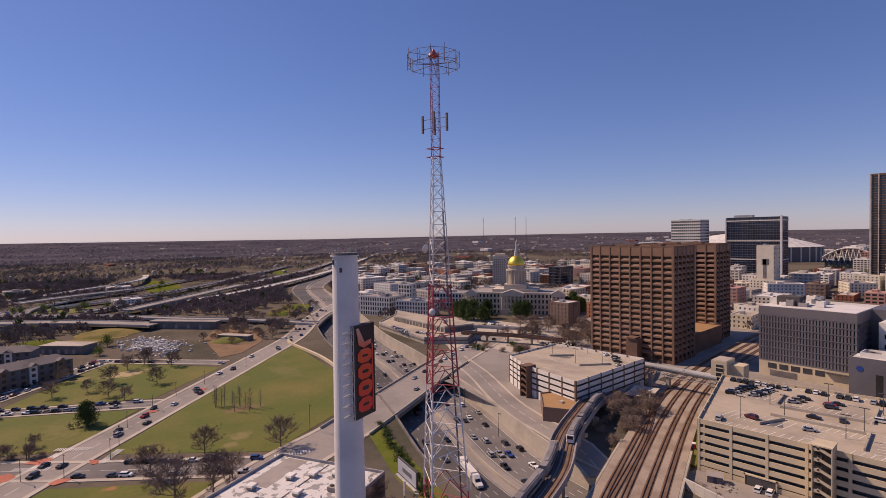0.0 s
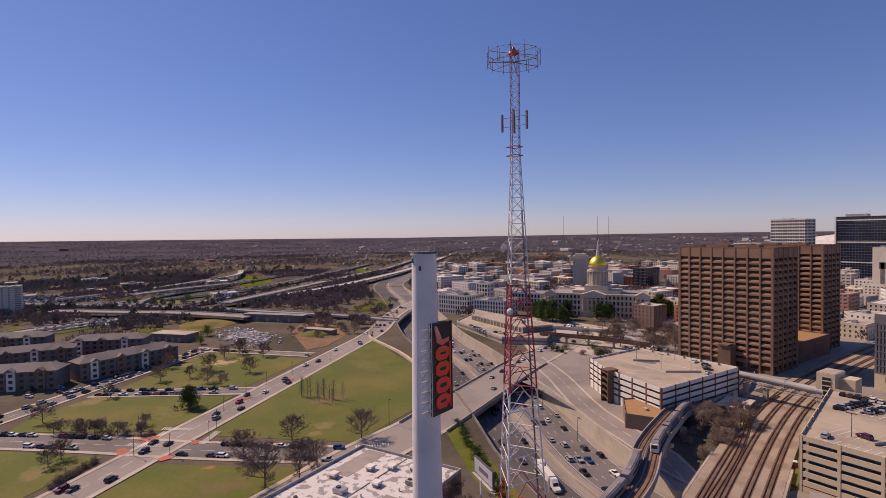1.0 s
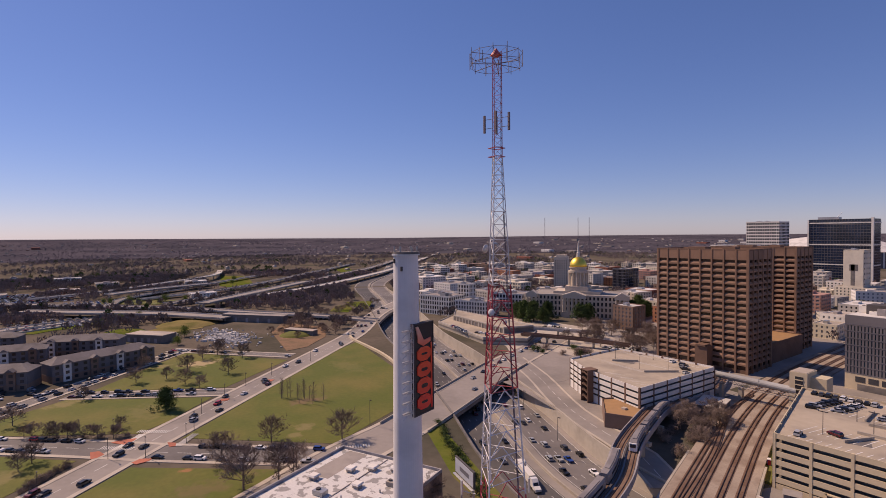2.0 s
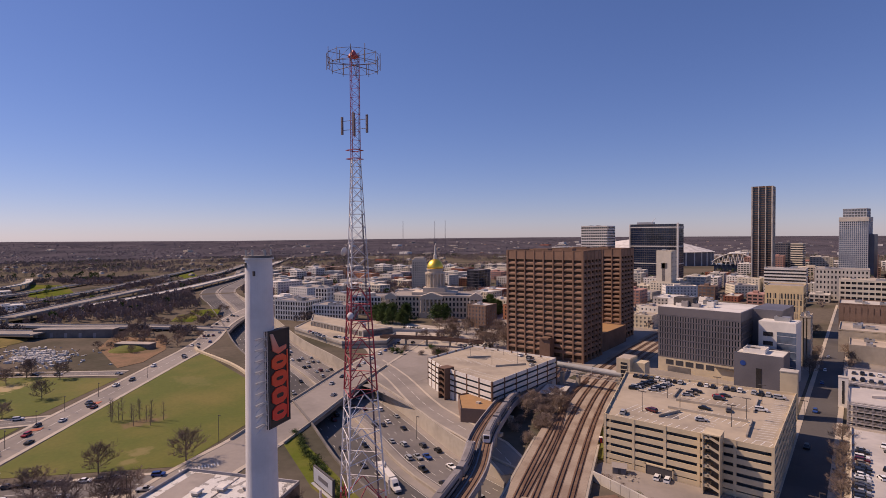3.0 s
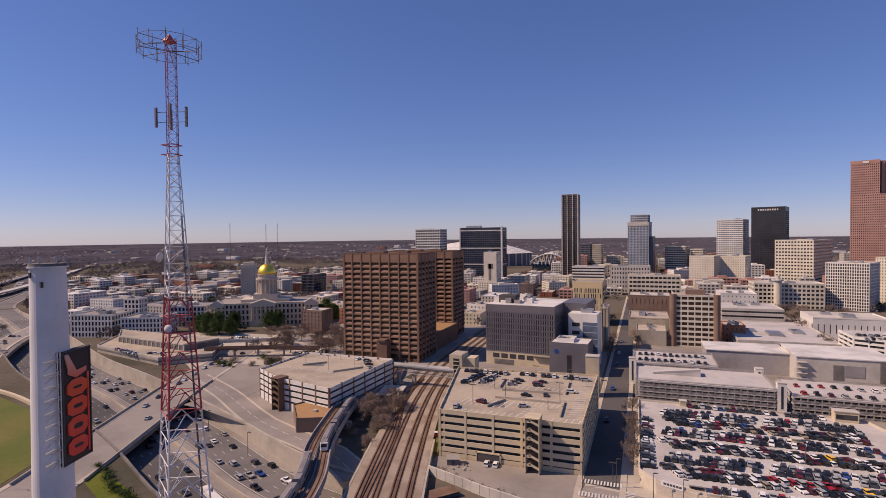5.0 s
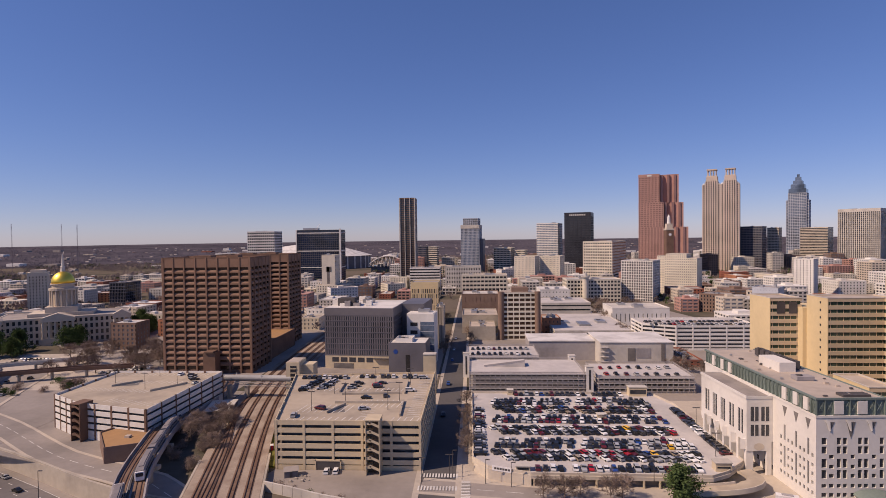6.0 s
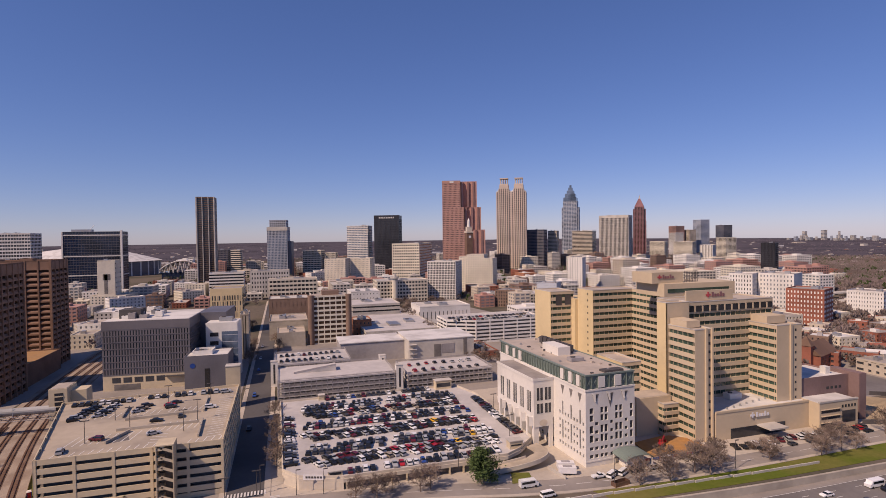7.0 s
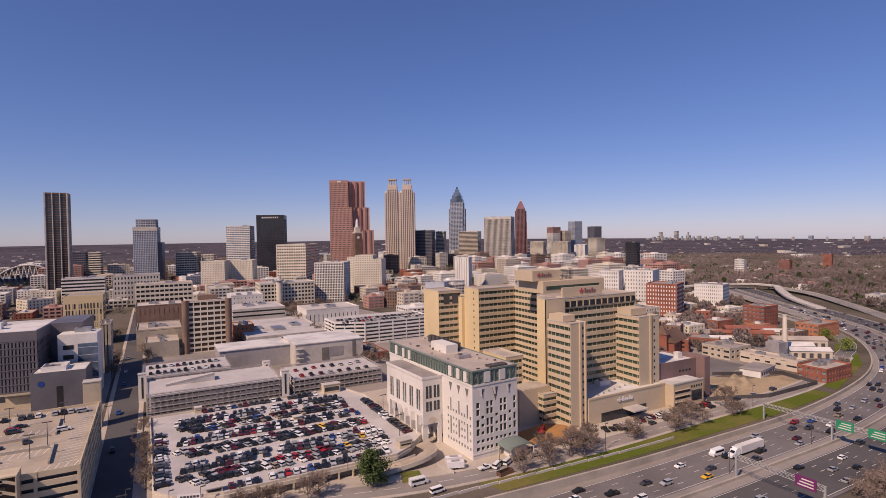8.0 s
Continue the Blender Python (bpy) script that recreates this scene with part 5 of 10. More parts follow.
def metro(first, last, at, label):
    """A metro train on one track of the viaduct, its nose at y = first, and a carriage for every 22 m."""
    train = thing("train", 0, 0, 0, label=label, category="train")
    step = 22 if last > first else -22
    for c in range(abs(int((last - first) / 22))):
        ya, yb = sorted((first + step * c, first + step * (c + 1) - step * 0.03))
        seg = [p for p in smooth_line(VIADUCT, 1.0) if ya < p[1] < yb]
        seg = seg[::4] + ([seg[-1]] if len(seg) % 4 != 1 else [])
        n = len(seg)
        lines = [offset(seg, at + u) for u, _ in SECT]
        body = Geo().add([(x, y, p[2] + w) for line, (_, w) in zip(lines, SECT) for (x, y), p in zip(line, seg)],
                         [(j * n + i, j * n + i + 1, (j + 1) * n + i + 1, (j + 1) * n + i) for j in range(7) for i in range(n - 1)] + [tuple(j * n for j in range(8)), tuple(j * n + n - 1 for j in range(8))[::-1]])
        carriage = part("carriage", body, "train_grey", train)
        for u in (-1.57, 1.57):
            part("window_band", ribbon(Geo(), seg[1:-1], at + u + 0.03, at + u - 0.03, 2.6, 0.8), "glass_dark", carriage)
        part("roof_unit", ribbon(Geo(), seg[1:-1], at + 0.7, at - 0.7, 3.8, 0.22), "train_grey", carriage)
        if c == 0:
            p, q = (seg[0], seg[1]) if step > 0 else (seg[-1], seg[-2])
            d = (Vector(p[:2]) - Vector(q[:2])).normalized()
            o = Vector((-d.y, d.x)) * (-at if step > 0 else at)
            nose = Vector(p[:2]) + o
            sd = Vector((-d.y, d.x))
            part("end_cab", Geo().prism([tuple(nose - sd * 1.45), tuple(nose + d * 0.7 - sd * 1.2), tuple(nose + d * 0.7 + sd * 1.2), tuple(nose + sd * 1.45)], p[2] + 0.6, p[2] + 3.4), "white_paint", carriage, "pale end cab")
            part("windscreen", Geo().prism([tuple(nose + d * 0.66 - sd * 1.05), tuple(nose + d * 0.78 - sd * 1.0), tuple(nose + d * 0.78 + sd * 1.0), tuple(nose + d * 0.66 + sd * 1.05)], p[2] + 1.9, p[2] + 3.1), "glass_dark", carriage)
    return train


metro(160, 70, 2.5, "grey metro train standing on the viaduct's outer track")
metro(166, 234, -2.5, "grey metro train with a pale cab on the inner track")
for x, y in ((-88, 100), (-106, 154), (-119, 185), (-128, 214), (-134, 243)):
    part("pier", Geo().box(x - 1.0, y - 1.0, -8, x + 1.0, y + 1.0, 6.4).box(x - 4, y - 1.1, 5.2, x + 4, y + 1.1, 6.6) if y < 200 else Geo().box(x - 1, y - 1, -0.5, x + 1, y + 1, 3), "concrete", viaduct)
beam = thing("rail_bridge", 0, 0, 0, label="dark steel girder bridge across the motorway", category="bridge")
part("girder", Geo().tube((-146, 82, -0.2), (-62, 172, 0.6), 1.0, n=4), "guide_dark", beam)
part("girder", Geo().tube((-143, 79.5, -0.2), (-59, 169.5, 0.6), 1.0, n=4), "guide_dark", beam)
part("deck", Geo().add([(-147, 81, 0.9), (-142, 78, 0.9), (-58, 169, 1.7), (-63, 172, 1.7)], [(0, 1, 2, 3)]).add([(-147, 81, 0.7), (-142, 78, 0.7), (-58, 169, 1.5), (-63, 172, 1.5)], [(3, 2, 1, 0)]), "rusty_bed", beam)
for p in ((-118, 112), (-92, 138)):
    part("pier", Geo().box(p[0] - 1, p[1] - 1, -8, p[0] + 1, p[1] + 1, -0.8), "concrete", beam)

# ---- footbridge tube between garage and tower ----
tube = thing("footbridge", 0, 0, 0, label="silver tubular footbridge on a steel truss", category="footbridge")
part("tube", Geo().tube((-152, 288, 11.5), (-101, 286, 11.5), 1.6, n=14), "tube_cladding", tube, smooth=False)
truss = Geo()
for s in (-1.5, 1.5):
    truss.tube((-152, 288 + s, 9.3), (-101, 286 + s, 9.3), 0.14).tube((-152, 288 + s, 7.4), (-101, 286 + s, 7.4), 0.16)
    for k in range(20):
        xa, xb = -152 + 2.55 * k, -152 + 2.55 * (k + 1)
        ya, yb = 288 - 0.1 * k + s, 288 - 0.1 * (k + 1) + s
        truss.tube((xa, ya, 7.4 if k % 2 else 9.3), (xb, yb, 9.3 if k % 2 else 7.4), 0.09)
part("truss", truss, "guide_grey", tube)
part("hoop", Geo().tube((-140, 285.5, 9.5), (-140, 286.5, 13.6), 0.12).tube((-118, 284.9, 9.5), (-118, 285.5, 13.6), 0.12), "galvanised", tube)
for x in (-137, -127):
    part("pier", Geo().box(x - 0.9, 286, 0, x + 0.9, 288.5, 7.4), "concrete", tube)
lift = thing("stair_tower", -97, 291, 0, 0, "pale stair tower at the footbridge end", "stair tower")
part("wall", Geo().box(-7, -6, 0, 0.5, 6, 20.5).box(0.5, -2, 0, 7, 6, 18.5), "cream_concrete", lift)
part("window_glass", Geo().box(-4.6, -6.15, 2, -1.2, -5.95, 18.6), "glass_dark", lift)
for k in range(7):
    part("landing", Geo().box(-4.7, -6.3, 3 + 2.3 * k, -1.1, -5.9, 3.5 + 2.3 * k), "cream_concrete", lift)
part("roof", Geo().box(-6.6, -5.6, 20.5, 0.1, 5.6, 20.7), "tan_roof", lift)
turret = thing("stair_turret", -150.5, 338, 0, 0, "brown brick lobby at the foot of the tower", "lobby")
part("wall", Geo().box(-26, -4, 0, -18, 3, 15).box(-25, -5, 15, -19, 2, 16), "brown_dark", turret)

# ---- low brown annex beside the pale garage ----
annex = thing("annex_building", -141, 210, 0, 0, "low brick annex with an orange gravel roof", "building")
poly = [(-20, 7), (-6, -10), (9, -3), (1, 8.6), (-17, 13)]
part("wall", Geo().prism(poly, 0, 6.2), "brown_brick", annex)
part("roof", Geo().prism([(x * 0.94, y * 0.94) for x, y in poly], 6.2, 6.35), "orange_roof", annex)
part("parapet", outline_walls(Geo(), poly, 6.2, 6.8, 0.35), "brown_brick", annex)
part("roof_hatch", Geo().box(-5, 1, 6.3, -3, 3, 7.2), "tan_roof", annex)

# ---- stair towers and roof details of the garages ----
def stair_tower(x, y, turn, h, wall, flights, label):
    t = thing("stair_tower", x, y, 0, turn, label, "stair tower")
    part("side_wall", Geo().box(-2.7, -1.2, 0, -2.4, 5.4, h), wall, t)
    part("side_wall", Geo().box(2.4, -1.2, 0, 2.7, 5.4, h), wall, t)
    part("back_wall", Geo().box(-2.4, 3.0, 0, 2.4, 3.4, h), "dark_and_shade_concrete", t)
    part("roof", Geo().box(-2.8, -1.3, h, 2.8, 5.5, h + 0.4), wall, t)
    fl = (h - 1.0) / flights
    for k in range(flights):
        part("landing", Geo().box(-2.5, -1.0, fl * k + fl - 0.5, -0.6, 2.6, fl * k + fl + 0.5), wall, t)
        part("stair_flight", Geo().add([(-1.2, -1.0, fl * k + fl), (2.4, -1.0, fl * k + fl / 2), (2.4, 0.6, fl * k + fl / 2), (-1.2, 0.6, fl * k + fl), (-1.2, -1.0, fl * k + fl + 1.0), (2.4, -1.0, fl * k + fl / 2 + 1.0), (2.4, 0.6, fl * k + fl / 2 + 0.3), (-1.2, 0.6, fl * k + fl + 0.3)],
                                       [(3, 2, 1, 0), (4, 5, 6, 7), (0, 1, 5, 4), (2, 3, 7, 6), (1, 2, 6, 5), (3, 0, 4, 7)]), wall, t)
    return t


stair_tower(-38.5, 194.4, 0, 20.5, "cream_concrete", 6, "open cream stair tower of the garage")
stair_tower(-176.0, 223.8, -13, 16.5, "brown_dark", 5, "open brown stair tower of the garage")


def roof_markings(root_name, lines, z, label):
    g = Geo()
    for xa, ya, xb, yb, n, length, skew in lines:
        d = Vector((xb - xa, yb - ya)).normalized()
        nrm = Vector((-d.y, d.x)) * length + d * skew
        for k in range(n + 1):
            p = Vector((xa, ya)).lerp(Vector((xb, yb)), k / n)
            q = p + nrm
            s = d * 0.16
            g.add([(p.x - s.x, p.y - s.y, z), (p.x + s.x, p.y + s.y, z), (q.x + s.x, q.y + s.y, z), (q.x - s.x, q.y - s.y, z)], [(0, 1, 2, 3)])
    return solid(root_name, g, "paint_mark", label, "parking lines", kind="stuff")


roof_markings("parking_lines", ((-74, 200, -44, 200, 11, 4.8, 1), (-33, 200, -23, 200, 4, 4.8, 1), (-27.5, 205, -27.5, 262, 21, -5, 1), (-72, 215, -52, 215, 8, 5, 1), (-72, 215, -52, 215, 8, -5, -1),
                                (-48, 222, -32, 222, 7, 5, 1), (-48, 222, -32, 222, 7, -5, -1), (-80, 240, -50, 240, 12, 5, 1), (-46, 240, -32, 240, 6, 5, 1), (-84, 262, -26, 265, 22, 4.8, 1), (-41, 205, -41, 216, 4, 5, 1)), 18.03, "worn white parking lines on the garage roof")
roof_markings("parking_lines", ((-195, 250, -160, 246, 14, 4.8, 1), (-188, 262, -150, 262, 14, 4.8, 1), (-194, 278, -146, 278, 18, 4.8, 1), (-170, 232, -146, 226, 9, 4.8, 1)), 15.03, "worn white parking lines on the pale garage roof")
for (xa, ya, xb, yb, z) in ((-60, 209, -55, 220, 18), (-30, 206, -31, 225, 18), (-32, 236, -33, 256, 18), (-62, 238, -63, 252, 18), (-60, 222, -32, 222.5, 18), (-60, 234, -34, 236, 18), (-183, 256, -173, 266, 15), (-158, 248, -147, 262, 15)):
    d = Vector((xb - xa, yb - ya)).normalized()
    n = Vector((-d.y, d.x)) * 0.25
    solid("ramp_wall", Geo().prism([(xa - n.x, ya - n.y), (xb - n.x, yb - n.y), (xb + n.x, yb + n.y), (xa + n.x, ya + n.y)][::1], z - 0.02, z + 1.0), "concrete", "low concrete wall round a garage ramp", "ramp wall")
# no hole is cut: a flat dark triangle paints the ramp's shade
for xa, ya, xb, yb, xc, yc, z in ((-60, 209, -55.5, 219, -53, 211, 18.02), (-183, 256, -174, 265, -171, 259, 15.02)):
    solid("ramp_opening", Geo().add([(xa, ya, z), (xc, yc, z), (xb, yb, z)], [(0, 1, 2)]), "dark_and_shade_concrete", "dark mouth of a ramp in the garage roof", "ramp")


def lamp_post(x, y, z, h, label="thin lamp post with two heads", heads=2):
    t = thing("street_lamp", x, y, z, 0, label, "lamp")
    part("pole", Geo().cyl(0, 0, 0, h, 0.13, 0.08, 6), "guide_dark", t)
    for k in range(heads):
        s = 1 if k == 0 else -1
        part("lamp_head", Geo().box(0.1 * s if s > 0 else -1.5, -0.2, h - 0.2, 1.5 if s > 0 else -0.1, 0.2, h + 0.05), "guide_dark", t)
    return t


for x, y, z in ((-67, 212, 18), (-56, 224, 18), (-36, 214, 18), (-33, 226, 18), (-64, 236, 18), (-31, 250, 18), (-48, 252, 18), (-185, 262, 15), (-163, 252, 15), (-150, 258, 15), (-170, 276, 15)):
    lamp_post(x, y, z, 8, "thin grey lamp post on a garage roof")
for x, y in ((-10, 192), (-20, 189), (-6, 240), (-20, 300), (60, 183), (90, 205), (95, 235), (20, 240), (55, 225)):
    lamp_post(x, y, 0 if x < 0 else 4, 9, "tall thin street lamp")

# ---- parking deck with its rows ----
lot = thing("parking_deck", 0, 0, 0, label="raised concrete parking deck crowded with cars", category="parking deck", kind="structure")
LOT = [(-1.5, 200), (4, 192.5), (19, 187.2), (81, 186.6), (88, 190.5), (98, 200), (97.5, 266), (91.5, 285.5), (-2.5, 285.5)]
part("deck", Geo().prism(LOT, 3.3, 4.0), "grey_deck", lot)
# shade under the deck is painted into this dark inner block
part("inside_wall", Geo().prism([(x * 0.97 + 1.4, y * 0.97 + 7) for x, y in LOT], 0, 3.3), "dark_and_shade_concrete", lot, "dark shaded lower level")
part("rail_wall", outline_walls(Geo(), LOT, 4.0, 4.95, 0.35), "lot_concrete", lot)
part("edge_beam", outline_walls(Geo(), [(-1.7, 199.9), (3.9, 192.2), (18.9, 186.9), (81.1, 186.3), (88.2, 190.2), (98.3, 200), (97.8, 266.1), (91.7, 285.8), (-2.8, 285.8)], 2.7, 4.0, 0.3), "lot_concrete", lot)
post = Geo().box(-0.3, -0.3, 0, 0.3, 0.3, 2.8).mesh("post", "cream_concrete")
for k in range(12):
    piece("post", post, lot, 20 + 5.4 * k, 187.1 - 0.05 * k, 0)
part("low_wall", Geo().prism([(-1.2, 199.0), (4, 192.1), (19, 186.8), (19, 187.4), (4.2, 192.7), (-0.9, 199.4)], 0, 2.7), "lot_concrete", lot)
ramp = thing("car_ramp", 0, 0, 0, label="curved concrete ramp up to the parking deck", category="ramp", kind="structure")
RAMP = smooth_line([(70, 183.6, 0.5), (80, 182.7, 1.7), (88, 182.5, 2.7), (93.6, 184.3, 3.4), (95.8, 188, 3.9), (94.5, 193.5, 4.02)], 2)
part("roadway", ribbon(Geo(), RAMP, 2.8, -2.8, 0.1, 0.8), "deck_top", ramp)
part("rail_wall", ribbon(Geo(), RAMP[:-3], -2.6, -2.9, 1.0, 1.7), "lot_concrete", ramp)
part("rail_wall", ribbon(Geo(), RAMP[:-6], 2.9, 2.6, 1.0, 1.7), "lot_concrete", ramp)
for x, y, w, d, h, nm in ((87, 193.4, 5.5, 3.4, 3.0, "toll booth"), (84, 283, 9, 4.5, 4.6, "stair house"), (16.5, 191.4, 5, 2.6, 1.6, "stair house"), (18, 283.4, 3, 2.4, 2.6, "guard booth"), (57, 245.5, 4, 2.6, 2.4, "stair house")):
    b = thing("booth", x, y, 4, 0, "small cream " + nm + " on the parking deck", nm)
    part("wall", Geo().box(-w / 2, -d / 2, 0, w / 2, d / 2, h), "cream_concrete", b)
    part("roof", Geo().box(-w / 2 - 0.3, -d / 2 - 0.3, h, w / 2 + 0.3, d / 2 + 0.3, h + 0.3), "pale_concrete", b)
    part("window_glass", Geo().box(-w / 2 + 0.5, -d / 2 - 0.05, 1.2, w / 2 - 0.5, -d / 2 + 0.1, h - 1.2), "glass_dark", b)
part("sign_panel", Geo().prism([(5.4, 191.55), (12.4, 189.1), (12.4, 189.3), (5.4, 191.75)], 3.6, 5.4), "white_paint", lot)
for k in range(6):
    part("sign_bar", Geo().prism([(6.2 + 0.95 * k, 191.2 - 0.3325 * k), (6.9 + 0.95 * k, 190.955 - 0.3325 * k), (6.9 + 0.95 * k, 191.0 - 0.3325 * k), (6.2 + 0.95 * k, 191.25 - 0.3325 * k)], 4.2, 4.9), "guide_dark", lot)

# ---- white clinic with a green latticed attic ----
clinic = thing("clinic", 108.3, 175.6, 0, 2.5, "white stone clinic with a green latticed attic storey", "clinic")
clinic.scale = (0.88, 0.76, 1.0)
part("core_wall", Geo().box(0.5, 0.5, 0, 25, 97.5, 29.5), "glass_dark", clinic, "dark window glass behind the stone")


def punched(root, origin, along, n, width, z0, z1, rows, mat, t=0.5):
    """A stone wall with real holes: vertical piers between the windows, and stone above and below each."""
    o, d = Vector(origin), Vector(along)
    nrm = Vector((-d.y, d.x))
    wall = Geo()

    def slab(u0, u1, za, zb, proud=0.0):
        a, b = o + d * u0 - nrm * proud, o + d * u1 - nrm * proud
        c, e = o + d * u1 + nrm * t, o + d * u0 + nrm * t
        wall.prism([tuple(a), tuple(b), tuple(c), tuple(e)], za, zb)
    cols = sorted({(u0, u1) for u0, u1, _, _ in rows})
    u = 0.0
    for u0, u1 in cols:
        slab(u, u0, z0, z1)
        z = z0
        for _, _, za, zb in sorted([r for r in rows if (r[0], r[1]) == (u0, u1)], key=lambda r: r[2]):
            slab(u0, u1, z, za)
            z = zb
        slab(u0, u1, z, z1)
        u = u1
    slab(u, width, z0, z1)
    return part("wall", wall, mat, root)


front = []
for u0, u1, spans in ((1.5, 3.0, ((3.2, 4.6), (6.4, 13.0), (15.0, 20.0))), (4.2, 5.6, ((3.2, 4.6), (6.6, 7.8), (9.2, 10.6), (15.0, 16.6))), (7.0, 8.2, ((3.2, 4.6), (5.8, 13.5), (15.4, 21.0))), (9.2, 10.4, ((3.2, 4.6), (5.8, 13.5), (15.4, 21.0))),
                      (12.0, 13.2, ((3.2, 4.6), (6.6, 7.8), (9.2, 10.6))), (14.6, 15.8, ((3.2, 4.6), (5.8, 13.5), (15.4, 21.0))), (16.8, 18.0, ((3.2, 4.6), (5.8, 13.5), (15.4, 21.0))), (19.6, 20.8, ((3.2, 4.6), (6.6, 7.8), (9.2, 10.6), (15.0, 16.6))), (22.4, 23.6, ((3.2, 4.6), (6.4, 13.0), (15.0, 20.0)))):
    low_row = [(3.2, 4.6), (6.2, 7.5)]
    tall = [w for w in spans if w[1] - w[0] > 3]
    front += [(u0, u1 + 0.35, a, b) for a, b in low_row + ([(9.2, 12.0), (12.7, 15.6), (17.2, 19.6), (20.2, 22.4)] if tall else [(9.4, 10.7), (12.4, 13.7), (15.6, 16.9)])]
punched(clinic, (0.506, 0.004), (1, 0), 9, 24.39, 0, 29.5, front, "white_stone")
side = []
for k in range(9):
    u = 73.5 + 2.7 * k
    tall = k % 3 == 1
    side += [(u, u + 1.3, a, b) for a, b in (((3.2, 4.6), (5.8, 13.5), (15.4, 21)) if tall else ((3.2, 4.6), (6.6, 7.9), (9.4, 10.8), (12.4, 13.6), (15.4, 16.8)))]
for k in range(3):
    side += [(2 + 5 * k, 4 + 5 * k, a, b) for a, b in ((4, 6), (8, 14), (16, 22))]
punched(clinic, (0, 98), (0, -1), 9, 98, 0, 29.5, side, "white_stone")
part("east_wall", Geo().box(24.9, 0, 0, 25.4, 98, 29.5), "white_stone", clinic)
part("north_wall", Geo().box(0, 97.4, 0, 25.4, 98, 29.5), "white_stone", clinic)
part("string_course", ring_boxes(Geo(), -0.25, -0.25, 25.6, 98.2, 28.9, 29.6, 0.6).box(-0.2, -0.2, 1.9, 25.5, 0.1, 2.4), "white_stone", clinic)
# carved niches under the attic: dark wedges paint the shade of the hollows
for u, s in ((5, 1.0), (12.5, 1.7), (20, 1.0)):
    part("niche", Geo().add([(u - 1.6, -0.12, 27.5), (u + 1.6, -0.12, 27.5), (u, -0.12, 27.5 - 3.2 * s), (u - 1.6, 0.3, 27.5), (u + 1.6, 0.3, 27.5), (u, 0.3, 27.5 - 3.2 * s)], [(0, 2, 1), (0, 3, 5, 2), (1, 2, 5, 4), (0, 1, 4, 3)]), "dark_and_shade_concrete", clinic)
    part("keystone", Geo().add([(u - 1.9, -0.3, 28.2), (u - 0.2, -0.5, 27.9), (u, -0.5, 24.6), (u - 0.4, -0.2, 24.6), (u - 1.9, 0.1, 28.2), (u, 0.1, 24.6)], [(0, 3, 2, 1), (0, 4, 5, 3), (1, 2, 5, 4)]), "white_stone", clinic)
for k in range(3):
    v = 5 + 8 * k
    part("niche", Geo().add([(-0.12, v + 1.6, 27.5), (-0.12, v - 1.6, 27.5), (-0.12, v, 24.0), (0.3, v + 1.6, 27.5), (0.3, v - 1.6, 27.5), (0.3, v, 24.0)], [(0, 2, 1), (0, 3, 5, 2), (1, 2, 5, 4), (0, 1, 4, 3)]), "dark_and_shade_concrete", clinic)
# attic of green lattice with white panels between
part("attic_wall", Geo().box(0.6, 0.6, 29.5, 24.8, 97.4, 34.6), "green_metal", clinic)
lat = Geo()
for k in range(9):
    u = 0.3 + 3.0 * k
    lat.box(u - 0.15, -0.1, 29.6, u + 0.15, 0.6, 35).tube((u, 0.2, 29.8), (u + 3, 0.2, 34.6), 0.09).tube((u + 3, 0.2, 29.8), (u, 0.2, 34.6), 0.09) if k < 8 else lat.box(u + 0.4, -0.1, 29.6, u + 0.7, 0.6, 35)
for k in range(33):
    v = 0.3 + 3.0 * k
    lat.box(-0.1, v - 0.15, 29.6, 0.6, v + 0.15, 35)
    if k < 32:
        lat.tube((0.2, v, 29.8), (0.2, v + 3, 34.6), 0.09).tube((0.2, v + 3, 29.8), (0.2, v, 34.6), 0.09)
lat.box(-0.2, -0.2, 34.6, 25.4, 0.6, 35.2).box(-0.2, 0.6, 34.6, 0.6, 98.2, 35.2).box(24.8, 0.6, 34.6, 25.4, 98, 35.2)
part("green_lattice", lat, "green_metal", clinic)
for u in (6.4, 14.9):
    part("white_panel", Geo().box(u, -0.25, 30.0, u + 3.4, 0.5, 34.2), "white_stone", clinic)
for v in (5, 12, 20, 68, 76, 86):
    part("white_panel", Geo().box(-0.25, v, 30.0, 0.5, v + 3.0, 34.2), "white_stone", clinic)
part("roof", Geo().box(0.5, 0.5, 34.6, 24.9, 97.5, 34.9), "tan_roof", clinic)
rnd = random.Random(5)
for k in range(26):
    x, y = rnd.uniform(2, 23), rnd.uniform(3, 94)
    part("roof_vent", Geo().box(x, y, 34.9, x + rnd.uniform(0.5, 1.6), y + rnd.uniform(0.5, 2.2), 34.9 + rnd.uniform(0.3, 0.9)), ("metal", "tan_roof", "guide_dark")[k % 3], clinic)
part("roof_room", Geo().box(10, 44, 34.9, 17, 62, 38.6), "white_stone", clinic)
for k in range(7):
    rooftop_unit(clinic, 19.5, 50 + 5 * k, 34.9, 3.4, 3.6, 3.4, "guide_dark", "cooling_unit")
rooftop_unit(clinic, 12, 30, 34.9, 7, 5, 1.6, "guide_grey", "cooling_unit")
part("roof_grate", Geo().box(11, 2, 34.9, 21, 6.5, 35.7), "guide_dark", clinic)
